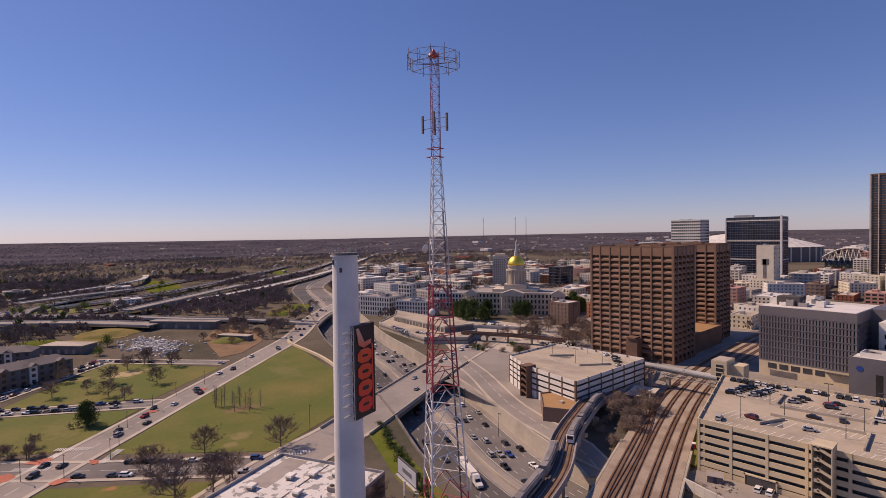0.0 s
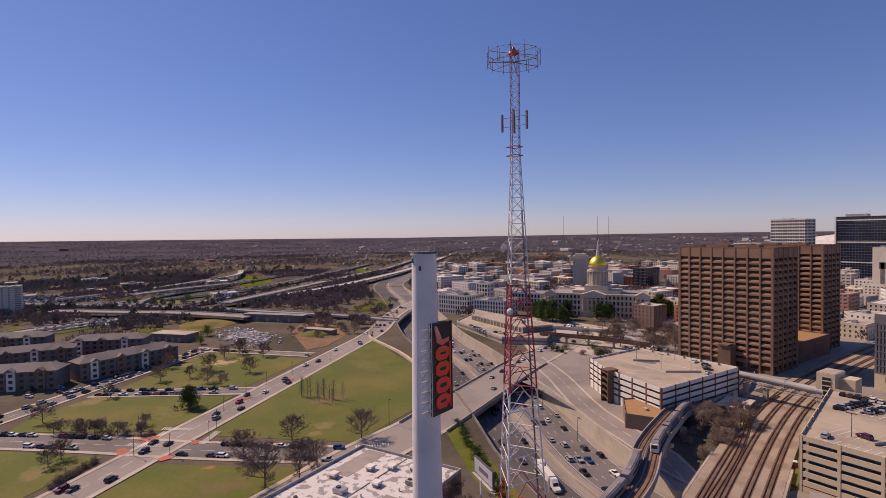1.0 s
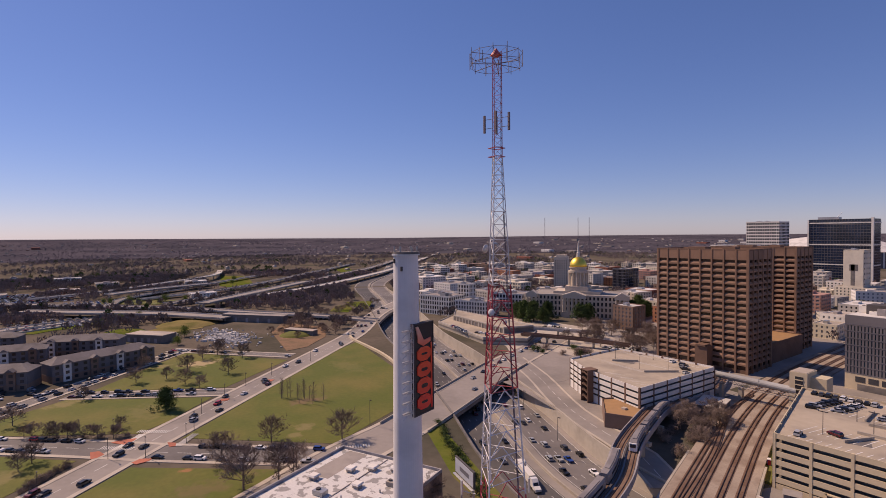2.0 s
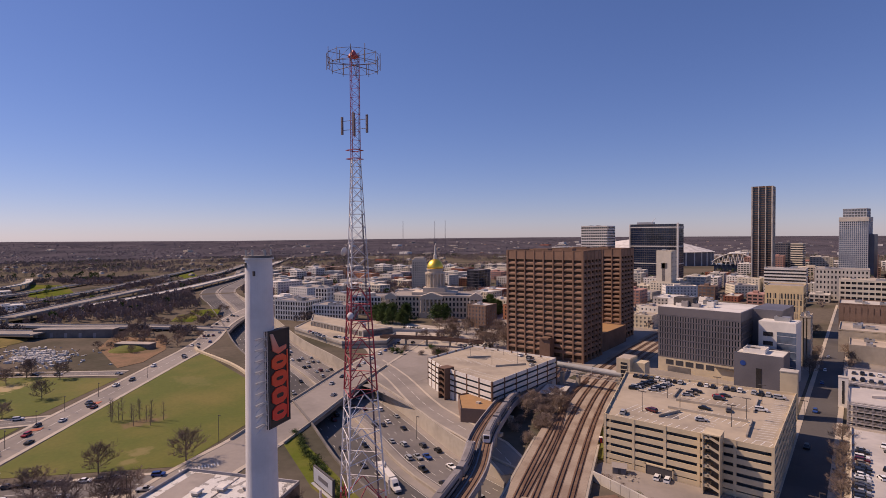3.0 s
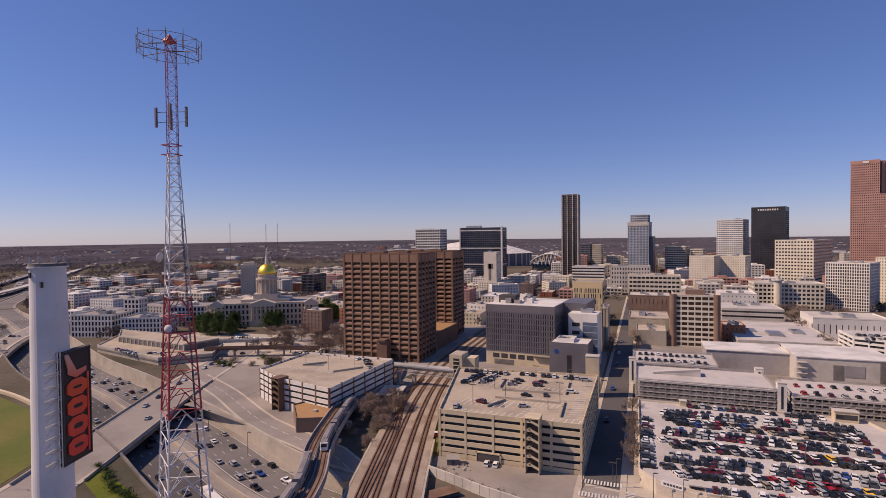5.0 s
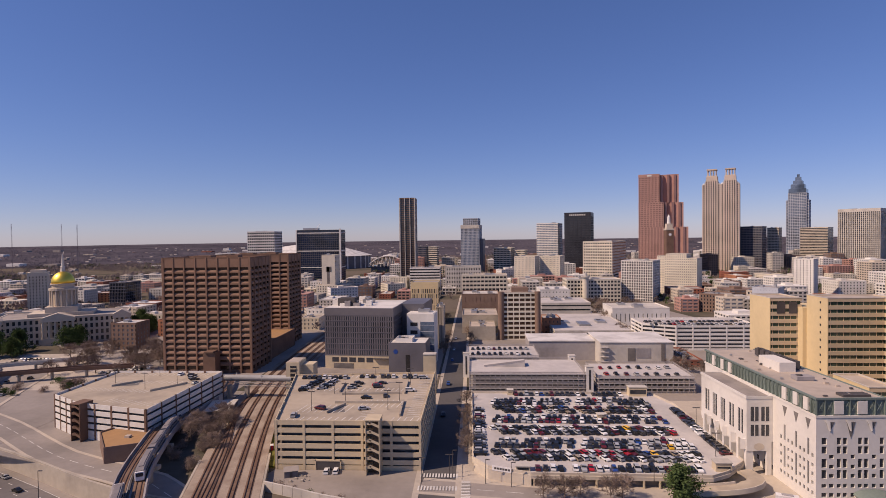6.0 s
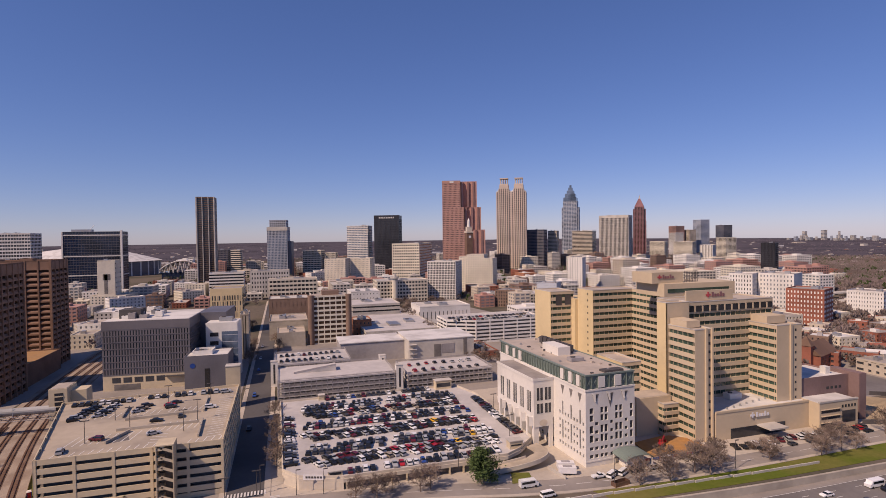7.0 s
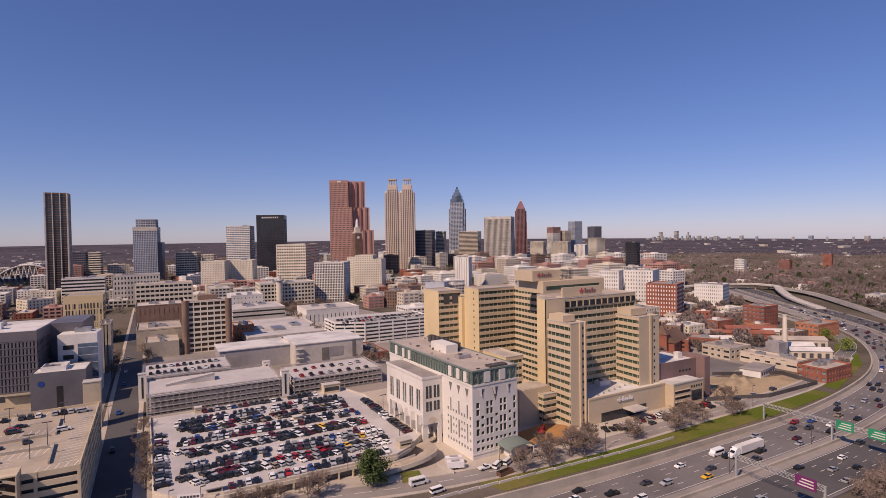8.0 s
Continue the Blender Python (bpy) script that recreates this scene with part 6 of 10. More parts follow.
# projecting lower block over an arcade
wing = part("lower_block", Geo().box(-9.0, 26.5, 12.2, -0.02, 92, 28.6), "white_stone", clinic)
wing.matrix_basis = Matrix.Translation((0, 11.4, 0)) @ Matrix.Diagonal((1.2, 0.7, 1, 1))
part("lower_roof", Geo().box(-8.6, 26.9, 28.6, -0.4, 91.6, 28.75), "grey_roof", wing)
part("cornice", ring_boxes(Geo(), -9.3, 26.2, -0.3, 92.3, 28.1, 29.1, 0.5), "white_stone", wing)
for k in range(5):
    v = 31 + 12 * k
    for dv in (0, 3.6):
        part("window", Geo().box(-9.12, v + dv, 14.8, -8.9, v + dv + 2.2, 23.4), "glass_dark", wing)
        part("mullion", Geo().box(-9.2, v + dv + 0.95, 14.8, -9.0, v + dv + 1.25, 23.4), "white_stone", wing)
    part("sill_wedge", Geo().prism([(-10.6, v - 2.4), (-9, v - 3.4), (-9, v - 1.4)], 9.4, 13.2), "white_stone", wing)
for u in (-7.6, -4.0):
    for za, zb in ((14.6, 18.6), (20.0, 25.2)):
        part("window", Geo().box(u, 26.35, za, u + 2.6, 26.6, zb), "glass_dark", wing)
        part("mullion", Geo().box(u + 1.15, 26.25, za, u + 1.45, 26.5, zb), "white_stone", wing)
for k in range(7):
    v = 27 + 10 * k
    part("arcade_pier", Geo().box(-9.0, v, 0, -6.6, v + 2.6, 12.2), "white_stone", wing)
    part("arch", Geo().prism([(-9.0, v + 2.6), (-6.6, v + 2.6), (-6.6, v + 4.4), (-9.0, v + 4.4)], 9.6, 12.2, [(-9.0, v + 2.6), (-6.6, v + 2.6), (-6.6, v + 6.4), (-9.0, v + 6.4)]), "white_stone", wing)
part("arcade_front", Geo().box(-9.0, 26.5, 9.0, -0.5, 28, 12.2).box(-2.2, 26.5, 0, -0.5, 28, 9), "white_stone", wing)
part("rose_panel", Geo().add([(-4.8 + 1.8 * math.cos(i * math.pi / 8), 26.3, 10.6 + 1.3 * math.sin(i * math.pi / 8)) for i in range(16)], [tuple(range(16))]), "tan_stone", wing)
for k in range(22):
    if k % 2 == 0:
        part("ground_window", Geo().box(-0.15, 30 + 2.9 * k, 2.2, 0.05, 31.3 + 2.9 * k, 3.8), "glass_dark", clinic)
canopy = thing("entrance_canopy", 126, 171, 0, 0, "arched green entrance canopy on posts", "canopy")
arc = Geo()
bow = [(-6 * math.cos(math.pi * k / 8), 4.2 + 1.8 * math.sin(math.pi * k / 8)) for k in range(9)]
av = [(x, y, z + dz) for dz in (0, -0.2) for y in (-4, 5) for x, z in bow]
af = [(k, k + 1, k + 10, k + 9) for k in range(8)] + [(k + 27, k + 28, k + 19, k + 18) for k in range(8)] + [(k + 18, k + 19, k + 1, k) for k in range(8)] + [(k + 9, k + 10, k + 28, k + 27) for k in range(8)] + [(0, 9, 27, 18), (8, 26, 35, 17)]
arc.add(av, af)
part("roof", arc, "green_metal", canopy)
part("wall", Geo().box(-3.6, 0, 0, 4.5, 4, 3.9), "white_stone", canopy)
for x in (-5.5, 5.5):
    for y in (-3.6, 4.4):
        part("post", Geo().box(x - 0.2, y - 0.2, 0, x + 0.2, y + 0.2, 4.3), "white_stone", canopy)


# ---- the tan hospital ----
hosp = thing("hospital", 0, 0, 0, 0, "large tan hospital with long green-glazed window bands", "hospital")


def banded(x0, y0, x1, y1, z0, z1, floors, blank="", mat="tan_panel", pane="glass_green", slots="", roof="tan_roof"):
    """A wing with continuous window bands; blank: sides that are solid wall; slots: solid sides with a column of small windows."""
    part("window_glass", Geo().box(x0 + 0.5, y0 + 0.5, z0, x1 - 0.5, y1 - 0.5, z1 - 0.4), pane, hosp)
    fh = (z1 - z0 - 1.6) / floors
    for k in range(floors + 1):
        za = z0 + fh * k
        zb = za + fh * 0.52 if k < floors else z1
        part("floor_band", ring_boxes(Geo(), x0, y0, x1, y1, za, zb, 0.6), mat, hosp)
    mul = Geo()
    for k in range(int((x1 - x0) / 3)):
        x = x0 + 1.5 + 3 * k
        mul.box(x, y0 + 0.3, z0, x + 0.12, y0 + 0.55, z1 - 1)
    for k in range(int((y1 - y0) / 3)):
        y = y0 + 1.5 + 3 * k
        mul.box(x0 + 0.3, y, z0, x0 + 0.55, y + 0.12, z1 - 1)
    part("mullion", mul, mat, hosp, kind="stuff")
    for s in blank + slots:
        e = 0.04
        g = {"s": (x0 - e, y0 - e, x1 + e, y0 + 0.3), "n": (x0 - e, y1 - 0.3, x1 + e, y1 + e), "w": (x0 - e, y0 - e, x0 + 0.3, y1 + e), "e": (x1 - 0.3, y0 - e, x1 + e, y1 + e)}[s]
        # west ends get the sunlit tan: stronger sun put into the colour
        part("end_wall", Geo().box(g[0], g[1], z0, g[2], g[3], z1), mat if s != "w" else "tan_sunlit", hosp)
    for s in slots:
        for k in range(floors):
            z = z0 + fh * k + fh * 0.62
            if s == "s":
                u = x0 + (x1 - x0) * 0.72
                part("slot_window", Geo().box(u, y0 - 0.12, z, u + 0.9, y0 + 0.05, z + 1.1), "glass_dark", hosp)
            elif s == "w":
                u = y0 + (y1 - y0) * 0.3
                part("slot_window", Geo().box(x0 - 0.12, u, z, x0 + 0.05, u + 0.9, z + 1.1), "glass_dark", hosp)
    part("roof", Geo().box(x0 + 0.4, y0 + 0.4, z1 - 0.6, x1 - 0.4, y1 - 0.4, z1 - 0.3), roof, hosp)
    part("coping", ring_boxes(Geo(), x0 - 0.12, y0 - 0.12, x1 + 0.12, y1 + 0.12, z1, z1 + 0.35, 0.5), "pale_concrete", hosp)


banded(164.5, 182, 174, 198, 0, 47.5, 13, slots="s")
part("stair_slot", Geo().box(169.5, 181.3, 0, 170.6, 182.2, 48.2).box(172.6, 181.2, 0, 173.3, 182.2, 48.2), "tan_panel", hosp)
part("plant_room", Geo().box(165.5, 188, 47.5, 172.5, 198, 50.5), "tan_panel", hosp)
banded(212, 185, 226.5, 200.4, 0, 46, 13, slots="s")
part("stair_slot", Geo().box(219.4, 184.4, 0, 220.6, 185.2, 46.6), "tan_panel", hosp)
part("plant_room", Geo().box(213, 191, 46, 224, 200, 49.5), "tan_panel", hosp)
banded(176, 200, 226.5, 220, 0, 56.5, 15, blank="e")
part("top_strip", Geo().box(174, 199.7, 52.2, 226, 200.0, 54.6), "glass_dark", hosp, "dark strip of top-floor windows")
for k in range(12):
    part("strip_post", Geo().box(176 + 4.2 * k, 199.5, 52.0, 176.7 + 4.2 * k, 199.8, 54.8), "tan_panel", hosp)
banded(164, 198.6, 176.2, 205, 0, 57, 15, blank="sw", mat="tan_panel")
banded(194, 220, 212, 266, 0, 56.5, 15)
banded(168, 264, 200, 280, 0, 56.5, 15, slots="w")
banded(152, 284, 168, 304, 0, 54.5, 14, blank="w")
for u in (155.5, 161.5):
    part("louvre", Geo().box(u, 283.8, 46.5, u + 4, 284.1, 52.5), "guide_dark", hosp)
# link block in the same tan with painted-in sunlight
part("link_block", Geo().box(166, 280, 0, 182, 300, 50), "tan_sunlit", hosp)
part("penthouse", Geo().box(182, 222, 56.5, 226, 244, 63), "tan_panel", hosp)
part("penthouse", Geo().box(178, 226, 63, 197, 242, 68.6), "tan_panel", hosp)
part("penthouse_band", Geo().box(184, 221.8, 58.5, 222, 222.1, 60.4), "glass_green", hosp)
part("sign_wall", Geo().box(179, 203.5, 56.5, 206, 204.4, 61.4), "tan_panel", hosp)
for bx, by, bz, s in ((181, 225.8, 65.2, 0.95), (190, 203.4, 58.0, 1.05), (192, 180.6, 8.0, 1.0)):
    part("emblem", Geo().box(bx, by - 0.15, bz + 0.7 * s, bx + 2.6 * s, by, bz + 1.5 * s).box(bx + 0.9 * s, by - 0.16, bz, bx + 1.7 * s, by + 0.01, bz + 2.4 * s), "mast_red" if s != 1.0 else "white_paint", hosp)
    for k in range(5):
        part("sign_shape", Geo().box(bx + 3.2 * s + 1.5 * s * k, by - 0.15, bz + 0.2, bx + 4.3 * s + 1.5 * s * k, by, bz + (2.3 if k in (0, 3) else 1.5) * s), "dark_red" if s != 1.0 else "white_paint", hosp)
lt = Geo()
for k in range(9):
    lt.tube((199.6 + 1.0 * k, 228, 63), (199.6 + 1.0 * k, 228, 68.6), 0.15).tube((199.6, 228, 63 + 0.7 * k), (207.6, 228, 63 + 0.7 * k), 0.15)
part("steel_screen", lt, "guide_dark", hosp)
# low blocks and forecourt
banded(146, 206, 156, 226, 0, 30, 8, blank="w")
part("low_block", Geo().box(146, 196, 0, 164, 206, 16.5), "tan_panel", hosp)
part("low_roof", Geo().box(146.4, 196.4, 16.5, 163.6, 205.6, 16.7), "tan_roof", hosp)
banded(157, 192, 166, 203, 0, 14, 4)
part("podium", Geo().box(174.1, 181, 0, 226, 199.8, 11.5), "tan_panel", hosp)
part("podium_roof", Geo().box(174.5, 181.5, 11.5, 225.6, 199.7, 11.7), "white_roof", hosp, "white membrane roof")
part("podium_coping", Geo().box(174.2, 180.8, 11.5, 226, 181.5, 12.4), "tan_panel", hosp)
part("entrance_recess", Geo().box(182, 180.85, 0, 212, 181.1, 4.4), "glass_dark", hosp)
part("entrance_canopy", Geo().box(196, 174, 4.2, 206, 181, 4.8), "pale_concrete", hosp)
rooftop_unit(hosp, 198, 196, 11.7, 7, 4, 2.6, "white_wall")
for k in range(8):
    part("roof_vent", Geo().cyl(183 + 4.6 * k, 184 + (k * 37 % 9), 11.7, 12.6, 0.4, n=8), "metal", hosp)
# emergency block further along
block = thing("emergency_block", 235, 181, 0, 0, "tan and mauve-brown hospital annex with dark windows", "hospital")
part("wall", Geo().box(-9, -5, 0, 14, 5, 12), "tan_panel", block)
for z in (2.0, 5.4, 8.8):
    part("window_band", Geo().box(-8, -5.1, z * 0.85, 3, -4.9, z * 0.85 + 1.3), "glass_dark", block)
    part("sunshade", Geo().box(-8.2, -5.6, z * 0.85 + 1.4, 3.2, -4.95, z * 0.85 + 1.6), "tan_panel", block)
part("window", Geo().box(4.5, -5.1, 2.2, 12.5, -4.9, 7.5), "glass_dark", block)
for k in range(5):
    part("window", Geo().box(4.2 + 1.9 * k, -5.1, 9.0, 5.2 + 1.9 * k, -4.9, 10.2), "glass_dark", block)
part("coping", Geo().box(-9.2, -5.2, 12, 14.2, -4.4, 12.7), "pale_concrete", block)
part("rear_wall", Geo().box(-8, 5, 0, 22, 27, 19.5), "mauve_brick", block, "mauve-brown brick")
for k in range(4):
    part("window", Geo().box(8 + 2.6 * k, 4.9, 14.2, 9.5 + 2.6 * k, 5.1, 15.4), "glass_dark", block)
part("rear_roof", Geo().box(-7.5, 5.5, 19.5, 21.5, 26.5, 19.7), "white_roof", block)
part("rear_coping", ring_boxes(Geo(), -8, 5, 22, 27, 19.5, 20.4, 0.5), "mauve_brick", block)
part("pylon", Geo().box(22.1, 0, 0, 26.5, 15, 21.5), "mauve_brick", block)
part("vent", Geo().box(14, 10, 19.7, 17, 13, 23), "white_wall", block)
part("roof", Geo().box(-8.6, -4.4, 12, 13.6, 4.9, 12.15), "white_roof", block)
FOOT.append((224, 264, 174, 210))
# clay building site in front
solid("building_site", Geo().prism([(138, 176), (165, 176), (166, 186), (158, 193), (140, 190)], -0.2, 0.45), "clay", "orange clay building site with a low wall", "building site", kind="structure")
digger = thing("excavator", 148, 183, 0.45, 30, "small red excavator on the clay site", "excavator")
part("track", Geo().box(-1.6, -1.3, 0, 1.6, -0.7, 0.8), "rubber", digger)
part("track", Geo().box(-1.6, 0.7, 0, 1.6, 1.3, 0.8), "rubber", digger)
part("body", Geo().box(-1.4, -1.1, 0.8, 1.0, 1.1, 1.7).box(-0.2, 0.1, 1.7, 1.0, 1.0, 2.7), "car_red", digger)
part("boom", Geo().tube((0.9, 0, 1.4), (3.2, 0, 3.6), 0.22).tube((3.2, 0, 3.6), (4.6, 0, 1.4), 0.18).box(4.2, -0.5, 0.6, 5.0, 0.5, 1.4), "car_red", digger)
for k in range(14):
    b = solid("road_barrier", Geo().prism([(-1, -0.3), (1, -0.3), (1, 0.3), (-1, 0.3)], 0, 0.9, [(-1, -0.12), (1, -0.12), (1, 0.12), (-1, 0.12)]), "car_blue" if k % 3 else "car_red", "coloured plastic road barrier beside the site", "barrier", "site barriers")
    b.location = (134 + 2.2 * k, 173.5, 0.15)

# ---- slate hospital over the street ----
slate = thing("hospital", -78.5, 354, 0, -5, "dark slate hospital block with a pale stone base", "hospital")
facade(slate, -24, 0, 24, 46, 9, 36, 7, 30, 20, "grey_panel", "glass_teal", pier=0.95, band=0.22, rec=0.3)
for k in range(8):
    part("ledge", ring_boxes(Geo(), -24.2, -0.2, 24.2, 46.2, 9 + 27 * k / 7, 9.22 + 27 * k / 7, 0.5), "slate_panel", slate, "thin dark metal ledge")
part("upper_wall", Geo().box(-24.1, -0.1, 35.4, 24.1, 46.1, 41), "grey_panel", slate)
part("base_wall", Geo().box(-24, 0, 0, 24, 46, 9), "cream_concrete", slate)
for k in range(5):
    part("window", Geo().box(-19 + 6 * k, -0.15, 4.6, -14.5 + 6 * k, 0.1, 7.6), "glass_dark", slate)
part("garage_door", Geo().box(-18, -0.15, 0, -4, 0.1, 3.6), "dark_and_shade_concrete", slate)
part("awning", Geo().box(10, -2, 7, 22, 0, 7.5), "guide_dark", slate)
part("roof", Geo().box(-23.5, 0.5, 41, 23.5, 45.5, 41.2), "white_roof", slate)
rnd = random.Random(11)
for k in range(14):
    rooftop_unit(slate, rnd.uniform(-20, 20), rnd.uniform(8, 42), 41.2, rnd.uniform(2, 6), rnd.uniform(2, 5), rnd.uniform(1.5, 4), ("metal", "white_wall", "guide_grey")[k % 3])
part("plant_room", Geo().box(-18, 10, 41.2, -6, 20, 46.5), "guide_dark", slate)
part("east_wing", Geo().box(24.05, 26, 0, 40, 60, 41), "slate_panel", slate)
part("pale_wing", Geo().box(30, 14, 0, 49, 30, 35.5), "white_wall", slate, "white wing with a corner of blue glass")
part("wing_glass", Geo().box(39.5, 13.8, 8, 49.2, 14.1, 30), "glass_blue", slate)
for k in range(5):
    part("wing_window", Geo().box(32.5, 13.85, 5 + 5.5 * k, 37.5, 14.1, 7.5 + 5.5 * k), "glass_dark", slate)
    part("glass_ledge", Geo().box(39.5, 13.7, 10 + 4.4 * k, 49.2, 13.85, 10.3 + 4.4 * k), "blue_grey", slate)
part("wing_roof", Geo().box(30.5, 14.5, 35.5, 48.5, 29.5, 35.7), "white_roof", slate)
rooftop_unit(slate, 41, 22, 35.7, 8, 5, 2.5)
cube = thing("clinic", -45, 345, 0, -3, "slate clinic cube with a white roof and blue emblem", "clinic")
part("wall", Geo().box(-10.5, -7, 0, 13.5, 14, 20), "slate_panel", cube)
part("window_strip", Geo().box(0.5, -7.15, 1, 3.2, -6.9, 13), "glass_dark", cube)
part("emblem", Geo().add([(-6 + 1.5 * math.cos(i * math.pi / 6), -7.15, 15 + 1.5 * math.sin(i * math.pi / 6)) for i in range(12)], [tuple(range(12))]), "car_blue", cube)
part("roof", Geo().box(-10, -6.5, 20, 13, 13.5, 20.2), "white_roof", cube)
part("parapet", ring_boxes(Geo(), -10.5, -7, 13.5, 14, 20, 20.7, 0.4), "slate_panel", cube)
part("roof_screen", ring_boxes(Geo(), -7, -2, 4, 9, 20.2, 22.6, 0.4), "white_wall", cube)
rooftop_unit(cube, -2, 3, 20.2, 5, 5, 2)
annex2 = thing("stair_tower", -26, 300, 0, 0, "small cream stair house on the garage roof edge", "stair tower")
part("wall", Geo().box(-3.5, -3, 0, 3.5, 3, 22), "cream_concrete", annex2)
part("roof", Geo().box(-3.7, -3.2, 22, 3.7, 3.2, 22.4), "pale_concrete", annex2)

# ---- yellow block with scattered slots ----
yel = thing("college_building", -50, 535, 0, 0, "pale yellow block with scattered upright window slots", "college building")
part("wall", Geo().box(-15, 0, 0, 13, 30, 42), "yellow_panel", yel)
rnd = random.Random(3)
for j in range(6):
    for k in range(12):
        u, z = -13.5 + 2.2 * k + rnd.uniform(-0.5, 0.5), 5 + 5.4 * j
        part("slot_window", Geo().box(u, -0.15, z, u + 0.8, 0.1, z + 4.2), "glass_dark" if rnd.random() < 0.6 else "tan_panel", yel)
        if k < 10 and j > 2:
            part("slot_window", Geo().box(12.9, 2 + 2.7 * k, z, 13.15, 2.8 + 2.7 * k, z + 4.2), "glass_dark", yel)
part("roof", Geo().box(-14.5, 0.5, 42, 12.5, 29.5, 42.2), "grey_roof", yel)
part("parapet", ring_boxes(Geo(), -15, 0, 13, 30, 42, 43, 0.4), "yellow_panel", yel)

# ---- tan tower with round corner shafts ----
rt = thing("office_tower", 37.5, 455, 0, 0, "tan concrete block with round brown corner shafts", "office tower")
facade(rt, -15, 0, 15, 22, 0, 40, 10, 6, 5, "cream_wall", "glass_brown", pier=0.7, band=0.4)
for x in (-15.5, 15.5):
    part("corner_shaft", Geo().cyl(x, 0.8, 0, 41, 2.6, n=18), "brown_brick", rt)
part("roof", Geo().box(-14, 1, 40, 14, 21, 40.3), "tan_roof", rt)
part("plant_room", Geo().box(-6, 6, 40.3, 8, 16, 44), "brown_brick", rt)
part("side_wall", Geo().box(-15.2, 3.6, 0, -14.7, 22, 41), "cream_wall", rt)

# ---- steel garages behind the lot ----
def steel_deck(x0, y0, x1, y1, h, levels, label):
    t = thing("parking_garage", (x0 + x1) / 2, (y0 + y1) / 2, 0, 0, label, "parking garage", "steel parking decks")
    w, d = (x1 - x0) / 2, (y1 - y0) / 2
    fh = h / levels
    # dark core: the shade between the open levels, put into colour
    part("inside_wall", Geo().box(-w + 4, -d + 4, 0, w - 4, d - 4, h - 0.5), "dark_and_shade_concrete", t)
    for k in range(levels + 1):
        part("floor_slab", Geo().box(-w, -d, fh * k - 0.4 + (0.4 if k == 0 else 0), w, d, fh * k + 0.02 + (0.2 if k == 0 else 0)), "grey_deck", t)
        part("railing", ring_boxes(Geo(), -w - 0.05, -d - 0.05, w + 0.05, d + 0.05, fh * k + 0.75, fh * k + 1.1, 0.12), "guide_grey", t)
        part("railing", ring_boxes(Geo(), -w - 0.05, -d - 0.05, w + 0.05, d + 0.05, fh * k + 0.25, fh * k + 0.45, 0.1), "guide_grey", t)
        part("railing", ring_boxes(Geo(), -w - 0.05, -d - 0.05, w + 0.05, d + 0.05, fh * k + 1.3, fh * k + 1.42, 0.1), "guide_grey", t)
    col = Geo().box(-0.22, -0.22, 0, 0.22, 0.22, h).mesh("column", "guide_grey")
    for k in range(int(2 * w / 2.9) + 1):
        for y in (-d + 0.3, d - 0.3):
            piece("column", col, t, -w + 0.4 + 2.9 * k, y, 0)
    for k in range(1, int(2 * d / 6)):
        for x in (-w + 0.3, w - 0.3):
            piece("column", col, t, x, -d + 6 * k, 0)
    return t


steel_deck(-4, 300, 61, 336, 10.5, 4, "grey steel parking garage of four open levels")
steel_deck(-6, 338, 40, 372, 11.5, 4, "grey steel parking garage with cars on its roof")
steel_deck(68, 300, 121, 334, 8.5, 3, "lower grey steel parking garage beside the deck")
for x, y, h in ((63.5, 302, 14.5), (-6, 334, 15), (60, 337, 13)):
    s = thing("stair_tower", x, y, 0, 0, "white stair tower at a garage corner", "stair tower")
    part("wall", Geo().box(-2, -2, 0, 2, 2, h), "white_wall", s)
    part("roof", Geo().box(-2.15, -2.15, h, 2.15, 2.15, h + 0.3), "pale_concrete", s)
    part("window_glass", Geo().box(-0.5, -2.1, 2, 0.5, -1.9, h - 1.5), "glass_dark", s)
ramp2 = thing("garage_ramp", 27, 320, 10.5, 0, "grey sloping roof ramp of the garage", "ramp")
part("slab", Geo().add([(-22, -3, 0.1), (2, -3, 3.0), (2, 5, 3.0), (-22, 5, 0.1), (-22, -3, -0.2), (2, -3, -0.1), (2, 5, -0.1), (-22, 5, -0.2)], [(0, 1, 2, 3), (0, 4, 5, 1), (2, 6, 7, 3), (1, 5, 6, 2)]), "grey_deck", ramp2)
part("side_rail", Geo().add([(-22, -3.1, 0.2), (2, -3.1, 3.2), (2, -3.1, 4.1), (-22, -3.1, 1.1), (-22, -3.0, 0.2), (2, -3.0, 3.2), (2, -3.0, 4.1), (-22, -3.0, 1.1)], [(0, 1, 2, 3), (7, 6, 5, 4), (3, 2, 6, 7)]), "guide_grey", ramp2)

# ---- large white hall ----
hall = thing("exhibition_hall", 78, 375, 0, 0, "long grey hall with a white flat roof", "hall")
part("wall", Geo().box(-40, 4, 0, 6, 32, 13.5), "guide_grey", hall)
part("wall", Geo().box(6, -12, 0, 54, 26, 15.5), "pale_concrete", hall)
part("roof", Geo().box(-40.6, 3.5, 13.5, 6, 32.5, 14.1), "white_roof", hall)
part("roof", Geo().box(5.6, -12.4, 15.5, 54.4, 26.4, 16.1), "white_roof", hall)
part("loading_door", Geo().box(24, -12.2, 3, 29, -11.9, 12), "dark_and_shade_concrete", hall)
part("loading_door", Geo().box(29.6, -12.2, 5.5, 39, -11.9, 12), "guide_grey", hall)
part("dark_slot", Geo().box(46, -12.2, 3, 48.5, -11.9, 15), "dark_and_shade_concrete", hall)
for k in range(4):
    part("balcony", Geo().box(6, -14, 3 + 3.2 * k, 11, -12, 3.4 + 3.2 * k), "grey_deck", hall)

